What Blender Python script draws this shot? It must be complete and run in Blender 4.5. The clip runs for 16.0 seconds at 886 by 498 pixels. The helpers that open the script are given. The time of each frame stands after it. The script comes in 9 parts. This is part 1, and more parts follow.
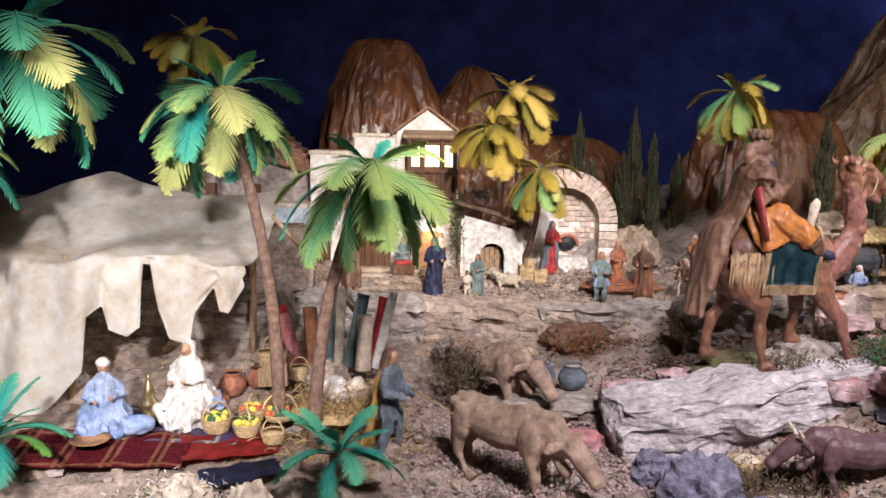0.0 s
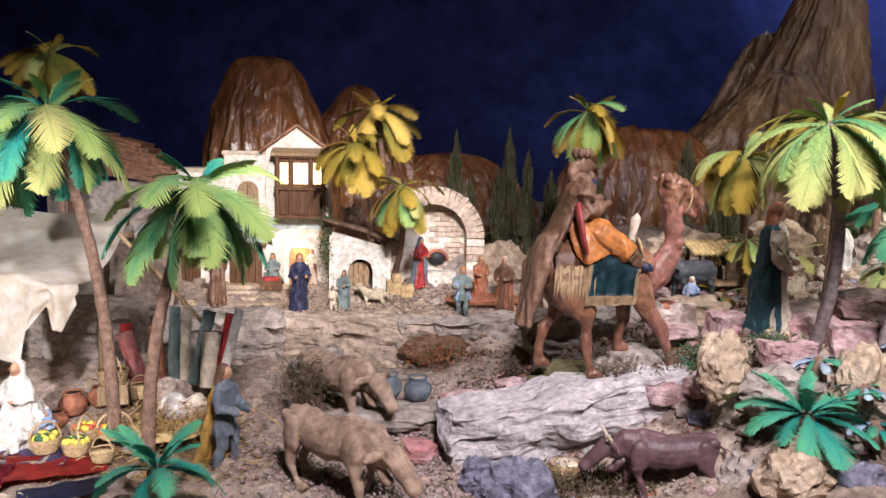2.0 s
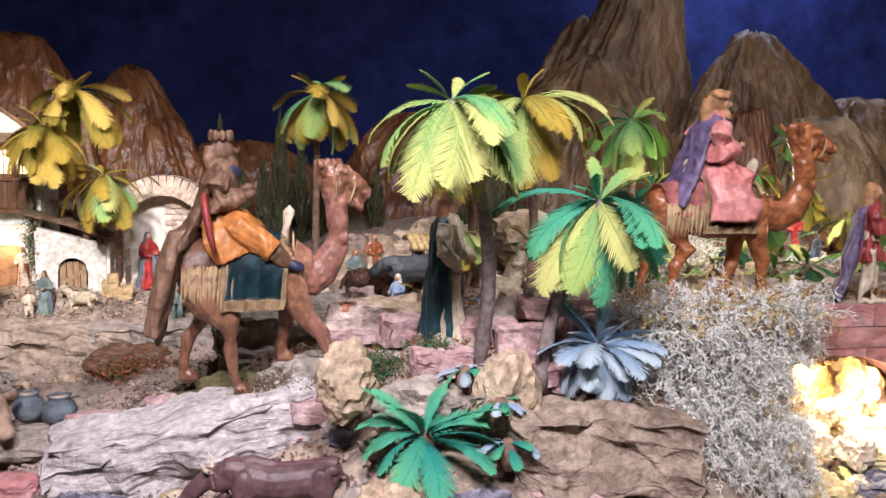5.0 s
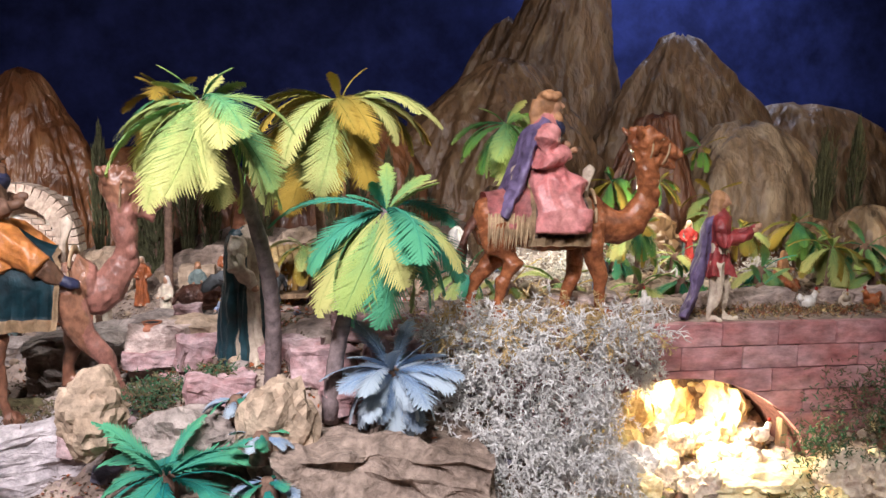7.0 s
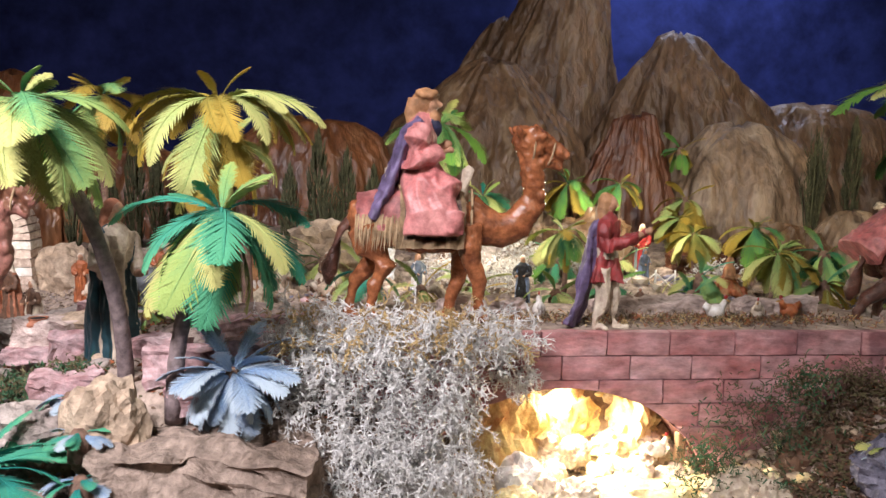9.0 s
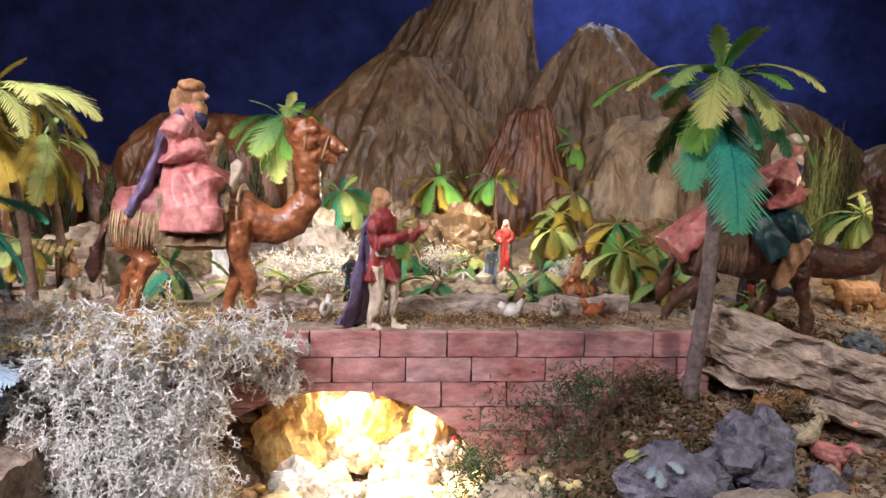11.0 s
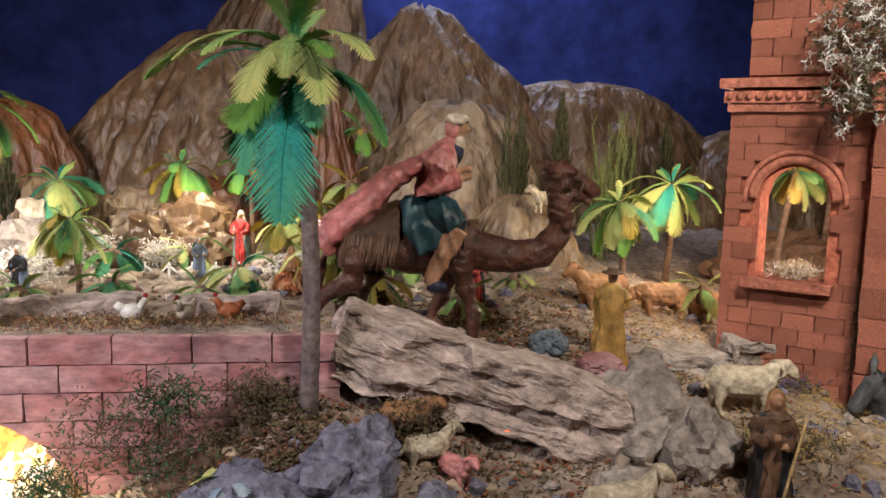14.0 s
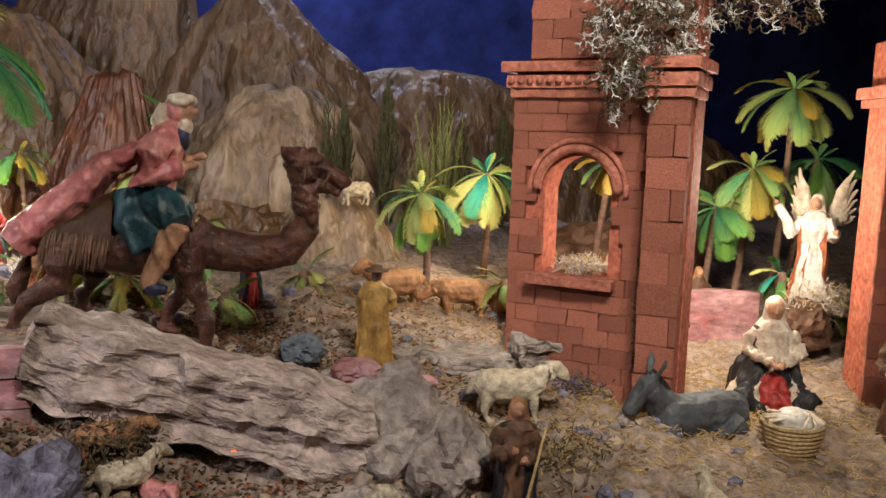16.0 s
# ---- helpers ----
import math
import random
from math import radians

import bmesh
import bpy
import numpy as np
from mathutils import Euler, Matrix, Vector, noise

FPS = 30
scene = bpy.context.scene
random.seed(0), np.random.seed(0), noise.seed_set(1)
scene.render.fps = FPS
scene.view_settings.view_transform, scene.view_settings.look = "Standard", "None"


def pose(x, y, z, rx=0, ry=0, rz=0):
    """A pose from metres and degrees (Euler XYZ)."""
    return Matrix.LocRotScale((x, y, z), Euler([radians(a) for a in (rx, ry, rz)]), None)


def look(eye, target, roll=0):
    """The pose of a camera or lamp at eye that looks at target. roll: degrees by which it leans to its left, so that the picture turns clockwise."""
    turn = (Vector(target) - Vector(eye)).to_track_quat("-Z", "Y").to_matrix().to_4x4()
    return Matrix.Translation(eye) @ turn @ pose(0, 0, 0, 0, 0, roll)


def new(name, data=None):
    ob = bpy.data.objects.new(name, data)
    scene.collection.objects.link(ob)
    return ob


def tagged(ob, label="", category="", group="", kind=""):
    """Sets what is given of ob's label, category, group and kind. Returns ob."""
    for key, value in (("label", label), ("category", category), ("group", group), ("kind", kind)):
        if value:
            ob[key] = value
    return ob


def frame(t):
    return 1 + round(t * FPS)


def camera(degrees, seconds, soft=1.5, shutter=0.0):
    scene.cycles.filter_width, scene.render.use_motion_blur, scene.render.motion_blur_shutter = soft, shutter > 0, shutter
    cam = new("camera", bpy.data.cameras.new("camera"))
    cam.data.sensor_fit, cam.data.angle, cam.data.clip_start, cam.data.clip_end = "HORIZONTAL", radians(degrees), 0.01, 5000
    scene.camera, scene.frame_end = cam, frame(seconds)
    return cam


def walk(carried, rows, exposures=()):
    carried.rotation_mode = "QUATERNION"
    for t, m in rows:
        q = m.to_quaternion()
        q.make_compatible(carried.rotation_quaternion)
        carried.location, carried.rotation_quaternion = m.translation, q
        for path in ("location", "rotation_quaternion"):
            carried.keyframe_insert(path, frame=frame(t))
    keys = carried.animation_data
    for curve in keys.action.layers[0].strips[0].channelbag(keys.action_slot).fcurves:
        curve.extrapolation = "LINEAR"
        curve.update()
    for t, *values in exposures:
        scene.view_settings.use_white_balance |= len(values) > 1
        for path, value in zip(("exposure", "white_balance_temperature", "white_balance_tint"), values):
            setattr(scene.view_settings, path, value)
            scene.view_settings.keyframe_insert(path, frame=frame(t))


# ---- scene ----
from mathutils.bvhtree import BVHTree

cam = camera(57.3, 16.0, 1.5)
METRES, EYE, TILT, LEAN, TURN = 3.4, 1.5, -8.0, -1.0, 0.0
ROWS = [
    (0.0, 0.0, 0.0, 0.0, -0.0, 0.0, 0.0),
    (0.5, 0.0387, -0.0078, 0.0002, -0.88, 0.17, -0.3),
    (1.0, 0.0582, -0.0134, 0.0004, -2.75, 0.47, -0.18),
    (1.5, 0.0596, -0.0162, -0.0004, -4.04, 0.95, 0.14),
    (2.0, 0.0657, -0.0175, -0.001, -4.83, 1.12, 0.6),
    (2.5, 0.089, -0.0225, -0.0047, -5.47, 1.31, 0.76),
    (3.0, 0.1146, -0.0038, -0.0048, -6.78, 1.39, 0.87),
    (3.5, 0.146, 0.0247, 0.0024, -8.61, 1.11, 0.72),
    (4.0, 0.1751, 0.0363, 0.003, -10.41, 0.71, 1.3),
    (4.5, 0.2181, 0.0285, 0.0014, -10.16, 0.33, 1.32),
    (7.0, 0.3787, 0.0541, 0.0032, -10.77, 0.86, 1.4),
    (7.5, 0.4117, 0.0455, 0.0019, -10.0, 1.08, 1.02),
    (8.0, 0.4409, 0.0421, 0.0016, -8.1, 1.17, 0.74),
    (10.5, 0.6013, 0.0578, 0.001, -5.43, 0.8, 0.41),
    (11.0, 0.6434, 0.0515, 0.0018, -5.15, 0.72, 0.4),
    (11.5, 0.6798, 0.0477, -0.0004, -4.7, 0.88, 0.53),
    (12.0, 0.7099, 0.043, -0.0037, -4.8, 0.94, 0.75),
    (12.5, 0.7387, 0.0554, -0.0052, -6.1, 0.41, 0.88),
    (13.0, 0.7777, 0.0734, -0.0004, -6.58, 0.03, 0.72),
    (13.5, 0.8075, 0.0821, 0.0015, -7.89, 0.19, 0.99),
    (14.0, 0.8457, 0.0819, 0.0013, -7.89, 0.03, 0.86),
    (14.5, 0.8869, 0.0771, -0.0023, -8.08, -0.13, 0.61),
    (15.0, 0.9134, 0.0818, -0.0021, -9.68, -0.5, 0.58),
    (15.5, 0.9263, 0.1005, 0.0022, -12.91, -0.68, 0.97),
    (16.0, 0.9468, 0.1103, 0.0021, -14.31, -0.68, 1.3),
]
walk(cam, [(t, pose(0, 0, EYE, TILT, LEAN, TURN) @ pose(METRES * x, METRES * y, METRES * z, 90 + pitch, roll, yaw)) for t, x, y, z, yaw, pitch, roll in ROWS],
     exposures=[(0.0, -0.2), (2.0, -0.12), (4.0, 0.0), (7.5, -0.12), (9.0, 0.05), (10.5, 0.15), (12.0, 0.33), (13.5, 0.3), (15.0, 0.18), (16.0, 0.12)])

# ---------- world, lamps ----------
world = bpy.data.worlds.new("dim_hall")
scene.world = world
world.use_nodes = True
world.node_tree.nodes["Background"].inputs[0].default_value = (0.75, 0.72, 0.9, 1)
world.node_tree.nodes["Background"].inputs[1].default_value = 0.12


def area_lamp(at, aim, watts, size, colour, spread=110):
    lamp = bpy.data.lights.new("hall_lamp", "AREA")
    lamp.energy, lamp.size, lamp.color, lamp.spread = watts, size, colour, radians(spread)
    ob = new("hall_lamp", lamp)
    ob.matrix_world = look(at, aim)
    return tagged(ob, "gallery lamp hung above the display", "lamp")


def spot_lamp(at, aim, watts, angle, colour, blend=0.6, radius=0.04):
    lamp = bpy.data.lights.new("spot_lamp", "SPOT")
    lamp.energy, lamp.spot_size, lamp.spot_blend = watts, radians(angle), blend
    lamp.color, lamp.shadow_soft_size = colour, radius
    ob = new("spot_lamp", lamp)
    ob.matrix_world = look(at, aim)
    return tagged(ob, "small spot lamp aimed at the display", "lamp")


def bulb(at, watts, colour, radius=0.02):
    lamp = bpy.data.lights.new("bulb", "POINT")
    lamp.energy, lamp.color, lamp.shadow_soft_size = watts, colour, radius
    ob = new("bulb", lamp)
    ob.location = at
    return tagged(ob, "small warm bulb hidden in the display", "lamp")


WARM, WHITE, ROSE = (1.0, 0.92, 0.8), (0.98, 0.95, 1.0), (0.99, 0.915, 1.0)
area_lamp((0.5, -0.1, 2.8), (0.5, 2.0, 0.95), 31, 0.2, ROSE)
area_lamp((1.1, 0.0, 2.8), (1.3, 2.0, 0.95), 21, 0.2, WHITE)
area_lamp((3.7, 0.2, 2.8), (3.7, 2.2, 1.1), 14, 0.2, WARM, 120)
spot_lamp((-0.55, 0.05, 1.85), (-0.72, 1.9, 1.05), 250, 36, WHITE)
spot_lamp((0.3, 0.3, 2.35), (0.05, 2.95, 1.22), 320, 28, (1.0, 0.94, 0.9))
spot_lamp((1.0, 1.8, 2.9), (1.25, 2.4, 1.15), 58, 55, WHITE)
spot_lamp((3.1, 2.3, 3.0), (3.0, 4.1, 1.6), 24, 70, WHITE)
spot_lamp((1.9, 1.0, 2.9), (1.9, 2.0, 1.3), 24, 40, WHITE)
spot_lamp((3.5, 0.6, 2.8), (4.05, 2.0, 1.42), 92, 34, WARM)
spot_lamp((2.16, 1.84, 1.0), (2.38, 1.58, 0.78), 17, 150, (1.0, 0.9, 0.66), 0.4)
bulb((2.15, 1.90, 0.97), 3.5, (1.0, 0.82, 0.45), 0.03)
bulb((4.42, 2.15, 1.42), 14.0, (1.0, 0.88, 0.7), 0.03)
bulb((3.95, 2.5, 1.45), 8.0, (1.0, 0.80, 0.54), 0.03)
bulb((2.05, 2.35, 1.36), 4.0, (1.0, 0.9, 0.7), 0.03)
bulb((2.55, 2.6, 1.45), 8.0, (1.0, 0.9, 0.7), 0.03)
bulb((-0.045, 2.92, 1.14), 0.35, (1.0, 0.75, 0.45), 0.01)
area_lamp((3.8, 4.85, 3.42), (3.8, 5.45, 2.2), 52, 1.6, (0.6, 0.7, 1.0), 120)


# ---------- materials ----------
def surface(name, base, other=None, rough=0.75, metal=0.0, grain=60.0, blotch=7.0, mix=0.5, bump=0.35, depth=0.004, spec=0.3, stretch=(1, 1, 1), vary=0.0):
    """Two colours in blotches and fine grain, with relief."""
    m = bpy.data.materials.new(name)
    m.use_nodes = True
    n, l = m.node_tree.nodes, m.node_tree.links
    b = n["Principled BSDF"]
    b.inputs["Roughness"].default_value, b.inputs["Metallic"].default_value = rough, metal
    b.inputs["Specular IOR Level"].default_value = spec
    other = other or tuple(c * 0.55 for c in base)
    co, mp = n.new("ShaderNodeTexCoord"), n.new("ShaderNodeMapping")
    mp.inputs["Scale"].default_value = stretch
    info = n.new("ShaderNodeObjectInfo")
    l.new(co.outputs["Object"], mp.inputs["Vector"])
    l.new(info.outputs["Random"], mp.inputs["Location"])
    big, fine = n.new("ShaderNodeTexNoise"), n.new("ShaderNodeTexNoise")
    for t, s, d in ((big, blotch, 6), (fine, grain, 4)):
        t.inputs["Scale"].default_value, t.inputs["Detail"].default_value = s, d
        t.inputs["Roughness"].default_value = 0.65
        l.new(mp.outputs[0], t.inputs["Vector"])
    ramp = n.new("ShaderNodeValToRGB")
    ramp.color_ramp.elements[0].position, ramp.color_ramp.elements[1].position = 0.5 - 0.22 * mix - 0.05, 0.5 + 0.22
    ramp.color_ramp.elements[0].color, ramp.color_ramp.elements[1].color = (*other, 1), (*base, 1)
    l.new(big.outputs["Fac"], ramp.inputs[0])
    ov = n.new("ShaderNodeMix")
    ov.data_type, ov.blend_type = "RGBA", "OVERLAY"
    ov.inputs["Factor"].default_value = 0.55
    l.new(ramp.outputs[0], ov.inputs[6])
    gr = n.new("ShaderNodeMapRange")
    gr.inputs[1].default_value, gr.inputs[2].default_value = 0.25, 0.75
    l.new(fine.outputs["Fac"], gr.inputs[0])
    l.new(gr.outputs[0], ov.inputs[7])
    tone = ov.outputs[2]
    if vary:
        hsv, mv = n.new("ShaderNodeHueSaturation"), n.new("ShaderNodeMapRange")
        mv.inputs[3].default_value, mv.inputs[4].default_value = 1 - vary, 1 + vary
        l.new(info.outputs["Random"], mv.inputs[0])
        l.new(mv.outputs[0], hsv.inputs["Value"])
        l.new(tone, hsv.inputs["Color"])
        tone = hsv.outputs[0]
    l.new(tone, b.inputs["Base Color"])
    bp = n.new("ShaderNodeBump")
    bp.inputs["Strength"].default_value, bp.inputs["Distance"].default_value = bump, depth
    ad = n.new("ShaderNodeMath")
    l.new(fine.outputs["Fac"], ad.inputs[0])
    l.new(big.outputs["Fac"], ad.inputs[1])
    l.new(ad.outputs[0], bp.inputs["Height"])
    l.new(bp.outputs[0], b.inputs["Normal"])
    return m


def leaf_paint(name, root, tip, streak):
    """Painted paper leaf: root colour to tip colour along the leaf, brushed streaks across it."""
    m = surface(name, root, streak, 0.7, 0, 40, 4, 1, 0.4, 0.01, 0.25)
    n, l = m.node_tree.nodes, m.node_tree.links
    uv = n.new("ShaderNodeUVMap")
    sp = n.new("ShaderNodeSeparateXYZ")
    l.new(uv.outputs[0], sp.inputs[0])
    rnd = n.new("ShaderNodeObjectInfo")
    nz = n.new("ShaderNodeTexNoise")
    nz.inputs["Scale"].default_value = 5
    l.new(uv.outputs[0], nz.inputs["Vector"])
    a = n.new("ShaderNodeMath")
    a.operation = "MULTIPLY_ADD"
    a.inputs[1].default_value = 0.9
    l.new(nz.outputs[0], a.inputs[0])
    edge = n.new("ShaderNodeMath")
    edge.operation, edge.inputs[1].default_value = "SUBTRACT", 0.5
    l.new(sp.outputs[1], edge.inputs[0])
    side = n.new("ShaderNodeMath")
    side.operation = "ABSOLUTE"
    l.new(edge.outputs[0], side.inputs[0])
    along = n.new("ShaderNodeMath")
    along.operation, along.inputs[1].default_value = "MULTIPLY_ADD", 1.1
    l.new(side.outputs[0], along.inputs[0])
    l.new(sp.outputs[0], along.inputs[2])
    l.new(along.outputs[0], a.inputs[2])
    c = n.new("ShaderNodeMath")
    c.operation = "MULTIPLY_ADD"
    c.inputs[1].default_value = 0.9
    l.new(rnd.outputs["Random"], c.inputs[0])
    l.new(a.outputs[0], c.inputs[2])
    mr = n.new("ShaderNodeMapRange")
    mr.inputs[1].default_value, mr.inputs[2].default_value = 0.95, 2.1
    l.new(c.outputs[0], mr.inputs[0])
    mx = n.new("ShaderNodeMix")
    mx.data_type = "RGBA"
    b = n["Principled BSDF"]
    old = b.inputs["Base Color"].links[0].from_socket
    l.new(mr.outputs[0], mx.inputs[0])
    l.new(old, mx.inputs[6])
    mx.inputs[7].default_value = (*tip, 1)
    l.new(mx.outputs[2], b.inputs["Base Color"])
    return m


def crumpled(name, base, dark, light):
    """Crinkled painted cloth: sharp creases that run down the drape, gloss highlights painted pale on the ridges."""
    m = surface(name, base, dark, 0.36, 0, 30, 5, 1, 0.6, 0.012, 0.45, (1, 1, 0.3))
    n, l = m.node_tree.nodes, m.node_tree.links
    b = n["Principled BSDF"]
    co, mp = n.new("ShaderNodeTexCoord"), n.new("ShaderNodeMapping")
    mp.inputs["Scale"].default_value = (1, 1, 0.38)
    wob = n.new("ShaderNodeTexNoise")
    wob.inputs["Scale"].default_value, wob.inputs["Detail"].default_value = 5, 3
    l.new(co.outputs["Object"], wob.inputs["Vector"])
    add = n.new("ShaderNodeVectorMath")
    add.operation = "MULTIPLY_ADD"
    add.inputs[1].default_value = (0.12, 0.12, 0.12)
    l.new(wob.outputs["Color"], add.inputs[0])
    l.new(co.outputs["Object"], add.inputs[2])
    l.new(add.outputs[0], mp.inputs["Vector"])
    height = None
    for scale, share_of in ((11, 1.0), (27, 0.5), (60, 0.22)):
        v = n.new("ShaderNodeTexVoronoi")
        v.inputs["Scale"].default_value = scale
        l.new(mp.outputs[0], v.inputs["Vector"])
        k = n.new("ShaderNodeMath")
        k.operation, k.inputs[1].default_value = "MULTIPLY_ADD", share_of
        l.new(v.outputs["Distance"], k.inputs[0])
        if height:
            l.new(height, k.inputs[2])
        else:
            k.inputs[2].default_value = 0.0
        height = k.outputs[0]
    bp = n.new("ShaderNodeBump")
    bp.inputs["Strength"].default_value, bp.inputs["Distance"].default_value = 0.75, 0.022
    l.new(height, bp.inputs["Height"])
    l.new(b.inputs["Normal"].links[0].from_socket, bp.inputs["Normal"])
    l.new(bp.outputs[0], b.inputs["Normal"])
    # paler base colour along the ridges stands in for glossy highlights
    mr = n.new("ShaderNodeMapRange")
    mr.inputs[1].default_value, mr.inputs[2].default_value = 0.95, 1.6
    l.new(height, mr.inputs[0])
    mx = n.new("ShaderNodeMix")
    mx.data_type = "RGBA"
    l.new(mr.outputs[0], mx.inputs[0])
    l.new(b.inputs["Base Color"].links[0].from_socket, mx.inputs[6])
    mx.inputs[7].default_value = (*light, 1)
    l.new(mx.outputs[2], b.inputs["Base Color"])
    return m


def glow(name, colour, strength):
    m = bpy.data.materials.new(name)
    m.use_nodes = True
    b = m.node_tree.nodes["Principled BSDF"]
    b.inputs["Base Color"].default_value = (*colour, 1)
    b.inputs["Emission Color"].default_value, b.inputs["Emission Strength"].default_value = (*colour, 1), strength
    return m


